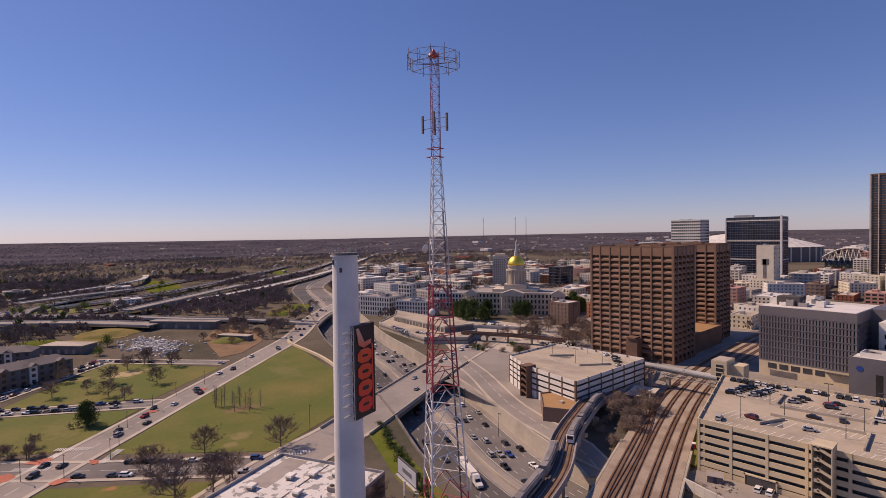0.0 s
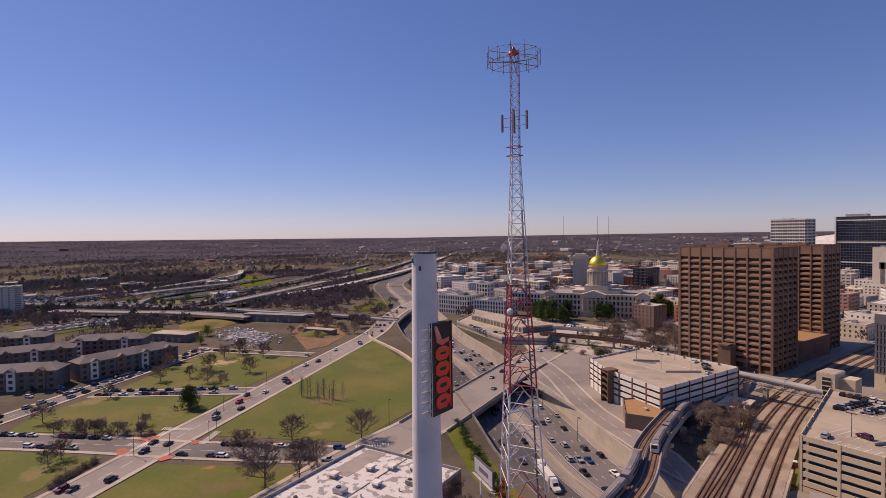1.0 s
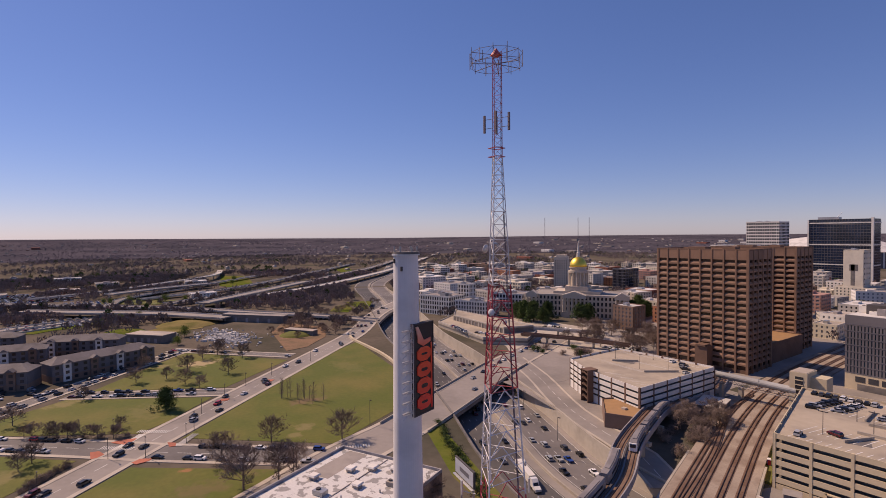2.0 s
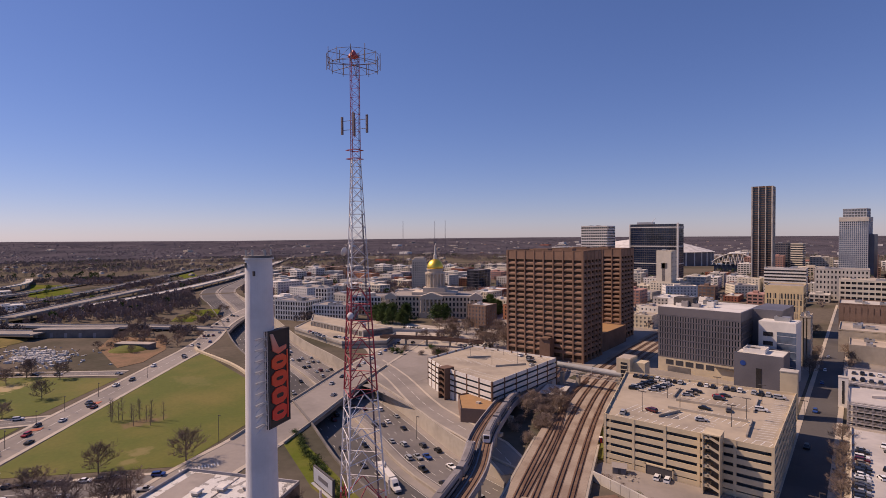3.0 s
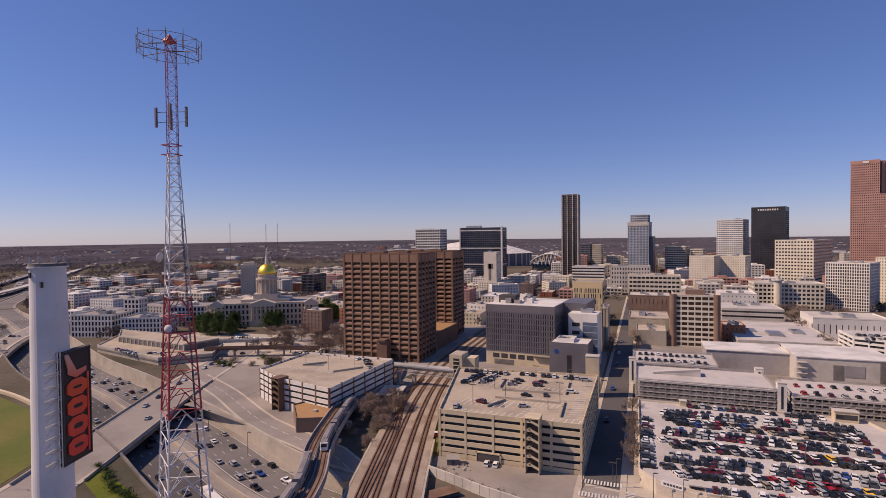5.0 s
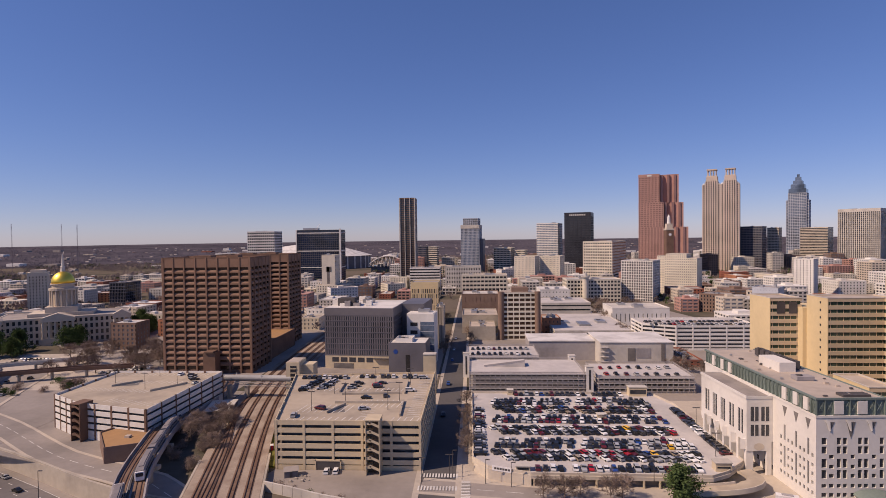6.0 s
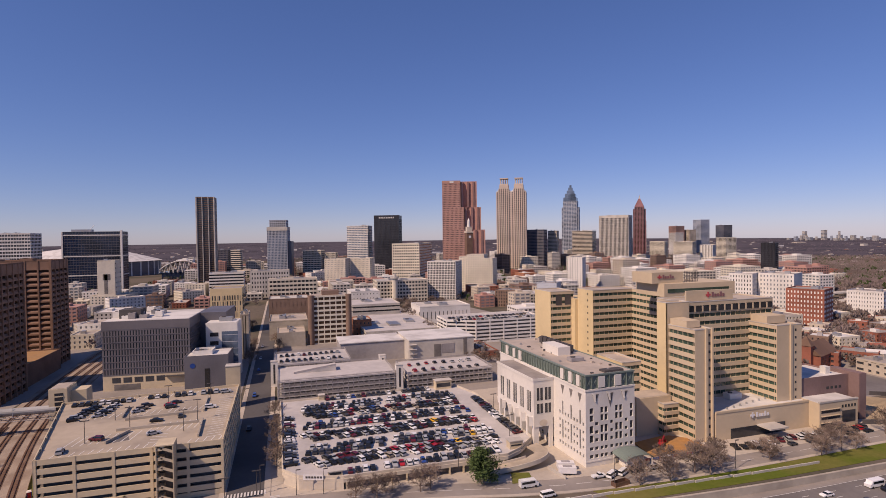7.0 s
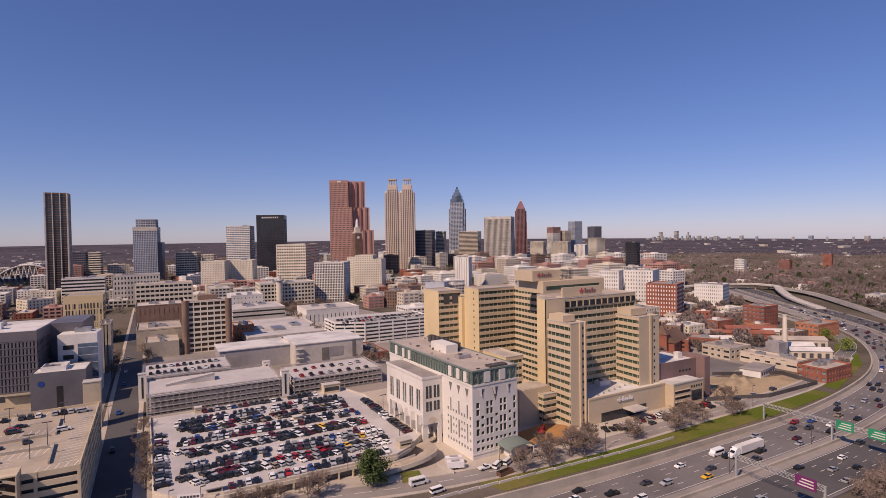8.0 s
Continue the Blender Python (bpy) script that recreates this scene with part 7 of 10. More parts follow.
# ---- white banded garage behind ----
garage_e = parking_deck("parking_garage", "white parking garage with long dark openings", [(130, 424), (152, 412), (214, 412), (214, 452), (130, 452)], 18, 6, (3, 5, 4, 6, 3), "white_wall", "grey_deck")

# ---- low blocks between the hall and downtown ----
for x0, x1, y0, y1, h, wall, roof, label in (
    (60, 76, 478, 500, 14, "orange_brick", "tan_roof", "small old brick building"), (136, 150, 360, 400, 4, "red_brick", "grey_roof", "low brick wall range beside a lot"),
    (-104, -84, 470, 505, 24, "cream_wall", "tan_roof", "cream wing with a cutaway corner"), (-31, -25, 420, 440, 32, "tan_stone", "tan_roof", "narrow cream stair block"),
):
    office("office_building", label, x0, x1, y0, y1, h, max(2, int(h / 3.6)), max(2, int((x1 - x0) / 4)), max(2, int((y1 - y0) / 5)), wall, "glass_dark", roof, pier=2.4, band=0.6, units=4)
# larger blocks between the hall and downtown
for name, label, x0, x1, y0, y1, h, fl, bx, by, wall, pane, roof, kw in (
    ("office_building", "low white office with long window bands", -108, -58, 880, 915, 37, 8, 12, 6, "white_wall", "glass_dark", "grey_roof", dict(pier=0, band=0.5)),
    ("office_building", "pale concrete block with upright windows", -47, 10, 850, 885, 40, 6, 14, 8, "pale_concrete", "glass_dark", "grey_roof", dict(pier=2.2, band=0.5)),
    ("office_building", "long pale block with deep window bays under a broad roof", -19, 46, 760, 790, 33, 3, 12, 6, "cream_wall", "glass_dark", "tan_roof", dict(pier=1.0, band=0.5, rec=1.6, foot=16)),
    ("office_building", "brown block with a pale roof edge", -15, 27, 605, 645, 22.6, 2, 9, 8, "brown_brick", "brown_brick", "pale_concrete", dict(pier=3.6, band=0.5)),
    ("office_building", "tan blank-walled hall with a stepped roof", -12, 20.5, 486, 530, 16, 1, 3, 4, "concrete", "concrete", "tan_roof", dict(pier=6, band=0.6)),
    ("office_building", "low tan block over a brown ground floor", -5.5, 17, 452, 484, 11, 2, 3, 4, "concrete", "brown_brick", "tan_roof", dict(pier=0, band=1.0)),
    ("office_building", "white stepped block with few windows", 80, 116, 660, 700, 21.5, 4, 8, 8, "white_wall", "glass_dark", "white_roof", dict(pier=3.2, band=0.7)),
    ("parking_garage", "grey-white garage with long level bands", 69, 120, 560, 612, 17.5, 4, 6, 6, "pale_concrete", "glass_dark", "grey_deck", dict(pier=0, band=0.62)),
    ("parking_garage", "broad low garage with a worn grey roof", 66, 131, 445, 545, 8.6, 2, 9, 12, "pale_concrete", "glass_dark", "grey_deck", dict(pier=0.8, band=0.6)),
    ("civic_hall", "white civic hall with tall narrow windows", 132, 186, 521, 560, 17, 1, 12, 8, "white_wall", "glass_dark", "pale_concrete", dict(pier=3.4, band=0.55)),
    ("parking_garage", "pale garage with rows of square openings", 122, 193, 716, 752, 29, 6, 16, 7, "cream_wall", "glass_dark", "grey_deck", dict(pier=1.4, band=0.45)),
):
    office(name, label, x0, x1, y0, y1, h, fl, bx, by, wall, pane, roof, units=3, **kw)
drum = thing("stair_tower", 146, 713, 0, 0, "round pale stair tower of a garage", "stair tower")
part("shaft", Geo().cyl(0, 0, 0, 33, 4.2, 4.2, 20), "cream_wall", drum, smooth=False)
part("cap", Geo().cyl(0, 0, 33, 34.6, 6.0, 6.0, 20).cyl(0, 0, 34.6, 39, 2.2, 2.2, 14), "pale_concrete", drum)
FOOT.append((-140, 225, 425, 740))
# flat-roofed building at the foot of the chimney
low = thing("warehouse", -150, 62, 0, 24, "low warehouse with a white roof and cooling units", "warehouse")
part("wall", Geo().box(-16, -40, 0, 26, 34, 9), "brown_brick", low)
part("roof", Geo().box(-15.5, -39.5, 9, 25.5, 33.5, 9.2), "patched_roof", low)
part("parapet", ring_boxes(Geo(), -16, -40, 26, 34, 9, 10.1, 0.45), "guide_grey", low)
rnd = random.Random(2)
for ux, uy, us in ((17, 18, 1.0), (1, 3, 1.2), (-6, -8, 1.0), (14, -4, 0.9), (-9, -20, 1.2), (6, -22, 1.0), (16, -30, 1.1)):
    rooftop_unit(low, ux, uy, 9.2, 3.2 * us, 2.4 * us, 1.5, ("white_wall", "metal", "tan_roof")[int(ux) % 3])
for x0, y0, x1, y1 in ((-12, 12, -4, 33), (14, 4, 25, 9), (-6, -24, 4, -19)):
    part("membrane_strip", Geo().box(x0, y0, 9.2, x1, y1, 9.23), "grey_roof", low, "grey roofing membrane")
for hx, hy in ((12, 27), (5, 24), (-1, 20), (8, 12), (-8, 10)):
    hood = part("vent_hood", Geo().box(hx - 1.1, hy - 1.1, 9.2, hx + 1.1, hy + 1.1, 10.3), "tan_roof", low, "boxed roof vent with an overhanging lid")
    part("lid", Geo().prism([(hx - 1.6, hy - 1.6), (hx + 1.6, hy - 1.6), (hx + 1.6, hy + 1.6), (hx - 1.6, hy + 1.6)], 10.3, 10.75, [(hx - 1.3, hy - 1.3), (hx + 1.3, hy - 1.3), (hx + 1.3, hy + 1.3), (hx - 1.3, hy + 1.3)]), "white_wall", hood)
for k in range(9):
    part("roof_vent", Geo().cyl(rnd.uniform(-13, 22), rnd.uniform(-36, 30), 9.2, 10.1, 0.3, n=8), "metal", low)
part("roof_seam", Geo().box(4.6, -39, 9.2, 4.9, 33, 9.42), "grey_roof", low)
# roadside billboard seen from behind and its pale face
bb = thing("billboard", -131, 106, 0, -14, "roadside billboard on steel posts with a pale poster", "billboard")
part("panel", Geo().box(-7, -0.3, 9, 7, 0.3, 14.4), "guide_dark", bb)
part("poster", Geo().box(-6.6, -0.4, 9.4, 6.6, -0.3, 14.0), "blue_grey", bb)
part("print_bar", Geo().box(-3, -0.46, 11, 3.6, -0.4, 12.4), "slate_panel", bb)
for x in (-4.5, 4.5):
    part("post", Geo().cyl(x, 0.8, 0, 13.5, 0.35, n=8), "galvanised", bb)
part("catwalk", Geo().box(-7, -1.2, 8.6, 7, -0.2, 8.8), "galvanised", bb)

# ---- vehicles ----
def side_profile(geo, prof, w0, w1=None):
    """A side outline (x, z) made w0 wide; the points above the belt line are drawn in to w1."""
    n = len(prof)
    top = max(z for _, z in prof)
    half = [((w0 if z < 0.95 or w1 is None else w0 + (w1 - w0) * (z - 0.95) / max(top - 0.95, 0.01)) / 2) for _, z in prof]
    geo.add([(x, -h, z) for (x, z), h in zip(prof, half)] + [(x, h, z) for (x, z), h in zip(prof, half)],
            [tuple(range(n)), tuple(range(n, 2 * n))[::-1]] + [(i, i + n, (i + 1) % n + n, (i + 1) % n) for i in range(n)])
    return geo


def axle(geo, x, w, r):
    for s in (-1, 1):
        geo.tube((x, s * w / 2 - 0.12, r), (x, s * w / 2 + 0.1, r), r, n=10)
    return geo


SHAPES = {
    "sedan": dict(w=1.8, hull=[(-2.3, 0.3), (2.3, 0.3), (2.32, 0.62), (2.1, 0.8), (1.0, 0.95), (-1.75, 0.98), (-2.28, 0.9)], cabin=[(1.05, 0.93), (0.35, 1.4), (-1.05, 1.42), (-1.85, 0.96)], roof=[(0.35, 1.39), (0.3, 1.46), (-1.0, 1.47), (-1.1, 1.41)], r=0.33, ax=(1.4, -1.4)),
    "suv": dict(w=1.95, hull=[(-2.35, 0.38), (2.35, 0.38), (2.38, 0.8), (2.2, 1.02), (1.1, 1.12), (-2.3, 1.14)], cabin=[(1.15, 1.1), (0.55, 1.66), (-2.0, 1.68), (-2.3, 1.12)], roof=[(0.55, 1.65), (0.5, 1.74), (-1.98, 1.76), (-2.06, 1.67)], r=0.38, ax=(1.45, -1.45)),
    "hatchback": dict(w=1.75, hull=[(-1.95, 0.3), (1.95, 0.3), (1.98, 0.65), (1.75, 0.85), (0.95, 0.98), (-1.9, 1.0)], cabin=[(1.0, 0.96), (0.3, 1.46), (-1.45, 1.48), (-1.9, 0.98)], roof=[(0.3, 1.45), (0.25, 1.52), (-1.42, 1.54), (-1.5, 1.47)], r=0.32, ax=(1.2, -1.25)),
    "pickup": dict(w=1.95, hull=[(-2.8, 0.45), (2.7, 0.45), (2.72, 0.85), (2.5, 1.05), (1.3, 1.12), (-0.4, 1.14), (-0.45, 1.02), (-2.8, 1.02)], cabin=[(1.35, 1.1), (0.75, 1.72), (-0.35, 1.74), (-0.5, 1.1)], roof=[(0.75, 1.7), (0.7, 1.8), (-0.32, 1.82), (-0.38, 1.72)], r=0.4, ax=(1.75, -1.75)),
    "van": dict(w=2.0, hull=[(-2.6, 0.4), (2.6, 0.4), (2.62, 0.9), (2.3, 1.15), (-2.6, 1.2)], cabin=[(2.3, 1.12), (1.7, 1.95), (-2.55, 2.0), (-2.6, 1.15)], roof=[(1.7, 1.93), (1.6, 2.1), (-2.5, 2.12), (-2.58, 1.98)], r=0.37, ax=(1.7, -1.6)),
}
MADE = {}
COUNT, JOINED = {}, {}
QUOTA = {"cars on the parking deck": 120, "motorway traffic": 78, "cars on the plaza": 14, "cars parked along streets": 40, "cars on the garage roof": 30, "cars by the clinic": 10, "avenue traffic": 12, "white vans by the clinic": 6}


def car_meshes(kind):
    s = SHAPES[kind]
    return (side_profile(side_profile(Geo(), s["hull"], s["w"]), s["roof"], s["w"], s["w"] * 0.74), side_profile(Geo(), s["cabin"], s["w"] * 0.97, s["w"] * 0.72), axle(axle(Geo(), s["ax"][0], s["w"], s["r"]), s["ax"][1], s["w"], s["r"]))


def car(kind, tone, x, y, z, heading, where, group=""):
    """A car at a place; the first of its kind and colour is built, the rest are copies."""
    key = (kind, tone, where)
    COUNT[group] = COUNT.get(group, 0) + 1
    if COUNT[group] > QUOTA.get(group, 3):
        m = pose(x, y, z, 0, 0, heading)
        for g, mt in zip(car_meshes(kind), ("car_" + tone, "car_glass", "rubber")):
            JOINED.setdefault(group, {}).setdefault(mt, Geo()).add([tuple(m @ Vector(v)) for v in g.v], g.f)
        return None
    if key not in MADE:
        body, pane, wheels = car_meshes(kind)
        ob = new("car" if kind != "van" else "van", body.mesh("body", "car_" + tone))
        part("window_glass", pane, "car_glass", ob)
        part("wheels", wheels, "rubber", ob, kind="stuff")
        ob.matrix_basis = pose(x, y, z, 0, 0, heading)
        tagged(ob, f"{tone} {kind} {where}", "car" if kind != "van" else "van", group)
        MADE[key] = ob
        return ob
    return copy_thing(MADE[key], pose(x, y, z, 0, 0, heading))


rnd = random.Random(41)
TONES = ("black",) * 12 + ("charcoal",) * 9 + ("silver",) * 6 + ("white",) * 7 + ("maroon", "maroon", "maroon", "red", "blue", "tan")
KINDS = ("sedan",) * 5 + ("suv",) * 4 + ("hatchback",) * 2 + ("pickup",)


def lot_row(y, x0, x1, facing, step):
    spots = []
    for k in range(int((x1 - x0) / step)):
        if rnd.random() < 0.06:
            continue
        spots.append((x0 + step * k + rnd.uniform(-0.12, 0.12), y + rnd.uniform(-0.3, 0.3), facing + (180 if rnd.random() < 0.25 else 0) + rnd.uniform(-2, 2)))
    return spots


# six double rows, turn about square to the aisle and slanting, between a front and a back row
spots = lot_row(192.2, 22, 82, 86, 2.7)
for y, slant in ((203.4, 114), (215.5, 82), (229.8, 112), (244.0, 82), (257.4, 112), (270.0, 84)):
    for side in (-2.45, 2.45):
        spots += lot_row(y + side, 9 + side * (0.35 if slant < 90 else -0.9), 87, slant, 2.62)
spots += lot_row(282.6, 21, 80, 90, 2.7)
spots += [(1.4, y + rnd.uniform(-0.2, 0.2), 2 + rnd.uniform(-2, 2)) for y in range(204, 262, 3) if rnd.random() < 0.9]
for k, (x, y, a) in enumerate(spots):
    tone, kind = rnd.choice(TONES), rnd.choice(KINDS)
    if k in (60, 62, 64, 66):
        tone = "red"
    if k in (70, 100, 180):
        tone = "yellow"
    car(kind, tone, x, y, 4.0, a, "parked in a row on the deck", "cars on the parking deck")

# along the clinic, on garage roofs and steel decks
for k in range(20):
    car(rnd.choice(KINDS), rnd.choice(TONES), 94.6 + rnd.uniform(-0.2, 0.2), 207 + 2.75 * k, 4.0, 8 + rnd.uniform(-3, 3), "parked beside the white clinic", "cars by the clinic")
for x, y, a in [(-86 + 2.6 * k, 262, 95) for k in range(9)] + [(-60 + 2.7 * k, 264, 92) for k in range(12) if k % 4] + [(-80 + 0.6 * k, 240 + 2.6 * k, 20) for k in range(7)] + [(-72 + 0.5 * k, 243 + 2.6 * k, 200) for k in range(6)] + [(-58, 244, 20), (-57, 247, 20), (-56, 251, 22), (-46, 246, 10), (-47, 249, 12), (-45, 252, 12), (-48, 229, 0), (-64, 214, 160), (-72, 205, 100), (-46, 214, 20), (-40, 232, 100), (-26, 262, 10), (-30, 240, 5)]:
    car(rnd.choice(KINDS), rnd.choice(TONES), x, y, 18.02, a + rnd.uniform(-3, 3), "parked on the garage roof", "cars on the garage roof")
for x, y, a in ((-152, 276, 10), (-150, 272, 10), (-147, 269, 12), (-143, 262, 80), (-160, 279, 90)):
    car(rnd.choice(KINDS), rnd.choice(TONES), x, y, 15.02, a, "parked on the pale garage roof", "cars on the pale garage")
for k in range(22):
    car(rnd.choice(KINDS), rnd.choice(TONES), -2 + (k % 11) * 3.6, 346 + 16 * (k // 11) + rnd.uniform(-1, 1), 11.53, 90 + rnd.uniform(-4, 4), "parked on a steel garage roof", "cars on the steel garages")
for k in range(16):
    car(rnd.choice(KINDS), rnd.choice(TONES), 74 + (k % 8) * 5.6, 306 + 16 * (k // 8) + rnd.uniform(-1, 1), 8.53, 90 + rnd.uniform(-4, 4), "parked on the lower steel garage", "cars on the steel garages")
for k in range(44):
    car(rnd.choice(KINDS), rnd.choice(TONES), 136 + (k % 22) * 3.5, 420 + 14 * (k // 22) + rnd.uniform(-1, 1), 18.03, 90 + rnd.uniform(-4, 4), "parked on the white garage roof", "cars on the white garage")


# traffic on the motorway
def along(line, at, start, gap, where, group, kinds=KINDS, turn=0.0, keep=0.8, z=0.03, limit=lambda x, y: True):
    side = offset(line, at)
    run, nxt = 0.0, start
    for i in range(len(side) - 1):
        a, b = Vector(side[i]), Vector(side[i + 1])
        d = (b - a).length
        while nxt < run + d:
            p = a.lerp(b, (nxt - run) / d)
            h = (line[i][2] if len(line[i]) > 2 else 0.16) + z
            if rnd.random() < keep and limit(p.x, p.y):
                car(rnd.choice(kinds), rnd.choice(TONES), p.x, p.y, h, math.degrees(math.atan2(b.y - a.y, b.x - a.x)) + turn, where, group)
            nxt += gap * rnd.uniform(0.55, 1.6)
        run += d


seen = lambda x, y: -420 < x < -95 or 108 < x < 640
for k, at in enumerate((6.3, 9.9, 13.5, 17.1, 20.6)):
    along(MOTORWAY, at, 20 + 7 * k, 21, "driving on the motorway", "motorway traffic", turn=180, limit=seen)
for k, at in enumerate((-6.2, -9.7, -13.3, -16.9, -20.6)):
    along(MOTORWAY, at, 33 + 7 * k, 75, "driving on the motorway", "motorway traffic", turn=0, limit=seen)
# streets on the west side
W1 = smooth_line([(-340, -80), (-300, -28), (-260, 16), (-243, 33), (-197, 85)], 15)
for at, gap in ((5.8, 6.2), (-5.8, 6.4)):
    along(W1, at, 6, gap, "parked along a street kerb", "cars parked along streets", keep=0.78, limit=lambda x, y: not (-268 < x < -236))
for line, at, gap in (([(-290, -80), (-335, -31), (-374, 9), (-445, 84)], 3.9, 7), ([(-290, -80), (-335, -31), (-374, 9), (-445, 84)], -3.9, 7.5), ([(-358, 8), (-309, 82)], 3.9, 6.2), ([(-358, 8), (-309, 82)], -3.9, 6.4), ([(-452, 76), (-375, 142)], -3.4, 7)):
    along(smooth_line(line, 15), at, 5, gap, "parked along a street kerb", "cars parked along streets", keep=0.8)
MAIN = smooth_line([(-170, -62), (-221, -4), (-262, 41), (-367, 158), (-427, 222), (-505, 284), (-565, 345), (-640, 430)], 15)
for at, gap, turn in ((1.9, 34, 180), (5.3, 46, 180), (-1.9, 40, 0), (-5.3, 52, 0)):
    along(MAIN, at, 12, gap, "driving on the avenue", "avenue traffic", turn=turn, keep=0.75)
BR = smooth_line([(-138, -20), (-167, 45), (-190, 92), (-208, 140), (-255, 236), (-276, 285), (-300, 345)], 15)
along(BR, 5, 250, 12, "waiting at the junction past the bridge", "junction traffic", turn=180, keep=0.8)
along(BR, -5, 230, 22, "waiting at the junction past the bridge", "junction traffic", keep=0.7)
along(smooth_line([(-13, 150), (-14, 470)], 15), 3, 110, 40, "driving on the dark street", "street traffic", turn=180)
along(smooth_line([(100, 163.5), (150, 163.5), (230, 164.5), (330, 167)], 15), 3.2, 8, 10, "parked before the hospital", "cars by the hospital", keep=0.7, z=0.2)
for k in range(22):
    car(rnd.choice(KINDS), rnd.choice(TONES), 176 + 3.4 * k, 172.5 + rnd.uniform(-1, 1), 0.05, 70 + rnd.uniform(-6, 6), "parked before the hospital", "cars by the hospital")
for x, y, a in ((113, 166, 30), (118, 166.5, 30), (141, 171, 15), (84, 160, 5)):
    car("van", "white", x, y, 0.2, a, "standing before the clinic", "white vans by the clinic")
for k in range(10):
    car(rnd.choice(KINDS), rnd.choice(TONES), -395 + 5.5 * (k % 5), -22 + 14 * (k // 5), 0.03, 40, "parked beside the flats", "cars by the flats")
for x, y in ((-56.5, 195.5), (-53, 195.8)):
    car("suv", "white", x, y, 0.05, 95, "parked at the garage entrance", "cars at the garage entrance")


def lorry(x, y, z, heading, label):
    """A white articulated lorry: tractor, trailer, and each wheel."""
    t = thing("lorry", x, y, z, heading, label, "lorry")
    part("trailer", Geo().box(-12, -1.3, 1.1, 3.2, 1.3, 4.1), "white_wall", t)
    part("undercarriage", Geo().box(-11.5, -1.0, 0.8, 3, 1.0, 1.1), "guide_dark", t)
    cab = part("cab", side_profile(Geo(), [(3.9, 0.6), (9.2, 0.6), (9.25, 1.5), (8.0, 1.9), (7.2, 1.95), (6.6, 3.0), (5.4, 3.9), (3.9, 3.9)], 2.4), "car_white", t)
    part("windscreen", Geo().add([(7.22, -0.95, 2.0), (7.22, 0.95, 2.0), (6.68, 0.85, 2.95), (6.68, -0.85, 2.95)], [(0, 1, 2, 3)]), "car_glass", cab)
    for k in (-10.8, -9.5, 4.6, 5.8, 8.3):
        for s in (-1.15, 1.15):
            part("wheel", Geo().tube((k, s - 0.14, 0.5), (k, s + 0.14, 0.5), 0.5, n=12), "rubber", t)
    return t


lorry(-141, 145.5, -6.95, -25, "white articulated lorry on the dark carriageway")
lorry(207, 128.8, -1.5, 180, "white articulated lorry among motorway traffic")
for x, y, z, a in ((197, 133.5, -1.5, 180), (81, 168.4, 0.25, 0)):
    b = thing("shuttle_bus", x, y, z, a, "small white shuttle bus with dark windows", "bus")
    part("body", side_profile(Geo(), [(-3.4, 0.4), (3.4, 0.4), (3.5, 1.4), (2.7, 1.7), (2.4, 2.6), (-3.4, 2.7)], 2.2), "car_white", b)
    part("window_glass", Geo().box(-3.0, -1.13, 1.5, 2.0, 1.13, 2.3), "car_glass", b)
    part("wheels", axle(axle(Geo(), 2.2, 2.2, 0.42), -2.0, 2.2, 0.42), "rubber", b)
car("sedan", "yellow", 176, 123, -1.6, 180, "driving on the motorway as a taxi", "motorway traffic")
t = thing("tanker_lorry", 388, 150, -0.8, 196, "red and white tanker lorry on the motorway", "lorry")
part("tank", Geo().tube((-7, 0, 2.2), (2, 0, 2.2), 1.2, n=14), "galvanised", t)
part("cab", side_profile(Geo(), [(2.6, 0.6), (6.2, 0.6), (6.25, 1.6), (5.2, 1.9), (4.6, 2.9), (2.6, 3.0)], 2.3), "car_red", t)
part("wheels", axle(axle(Geo(), -5.5, 2.2, 0.5), 4.6, 2.2, 0.5), "rubber", t)

# overhead sign gantries
for x, y0, y1, z, boards in ((250, 145.5, 94, -1.2, ((112, "sign_green"), (100.5, "sign_green"))), (184, 117, 88, -1.5, ((93.3, "sign_purple"),))):
    g = thing("sign_gantry", x, (y0 + y1) / 2, z, 0, "steel truss sign gantry over the motorway", "sign gantry")
    half = abs(y0 - y1) / 2
    for s in (-half, half) if half < 20 else (-half, -2.7, half):
        part("post", Geo().box(-0.4, s - 0.3, 0, 0.4, s + 0.3, 9), "tube_cladding", g)
    tr = Geo()
    for xx in (-0.6, 0.6):
        for zz in (7.4, 8.8):
            tr.tube((xx, -half, zz), (xx, half, zz), 0.12)
    for k in range(int(half)):
        tr.tube((-0.6, -half + 2 * k, 7.4), (-0.6, -half + 2 * k + 2, 8.8), 0.08).tube((0.6, -half + 2 * k + 2, 7.4), (0.6, -half + 2 * k, 8.8), 0.08)
    part("truss", tr, "tube_cladding", g)
    for yb, mt in boards:
        u = yb - (y0 + y1) / 2
        bd = part("sign_board", Geo().box(-0.95, u - 3.2, 6.3, -0.75, u + 3.2, 10.2), mt, g)
        for k in range(3):
            part("text_bar", Geo().box(-1.0, u - 2.4, 7.0 + 1.0 * k, -0.94, u + 2.4 - 0.6 * k, 7.4 + 1.0 * k), "paint_mark", bd)

for group, sorts in JOINED.items():
    rest = thing("more_cars", 0, 0, 0, label="further " + group + " past counting", category="cars", kind="stuff")
    for mt, g in sorts.items():
        part("car_glazing" if mt == "car_glass" else "car_tyres" if mt == "rubber" else "car_bodies", g, mt, rest, kind="stuff")

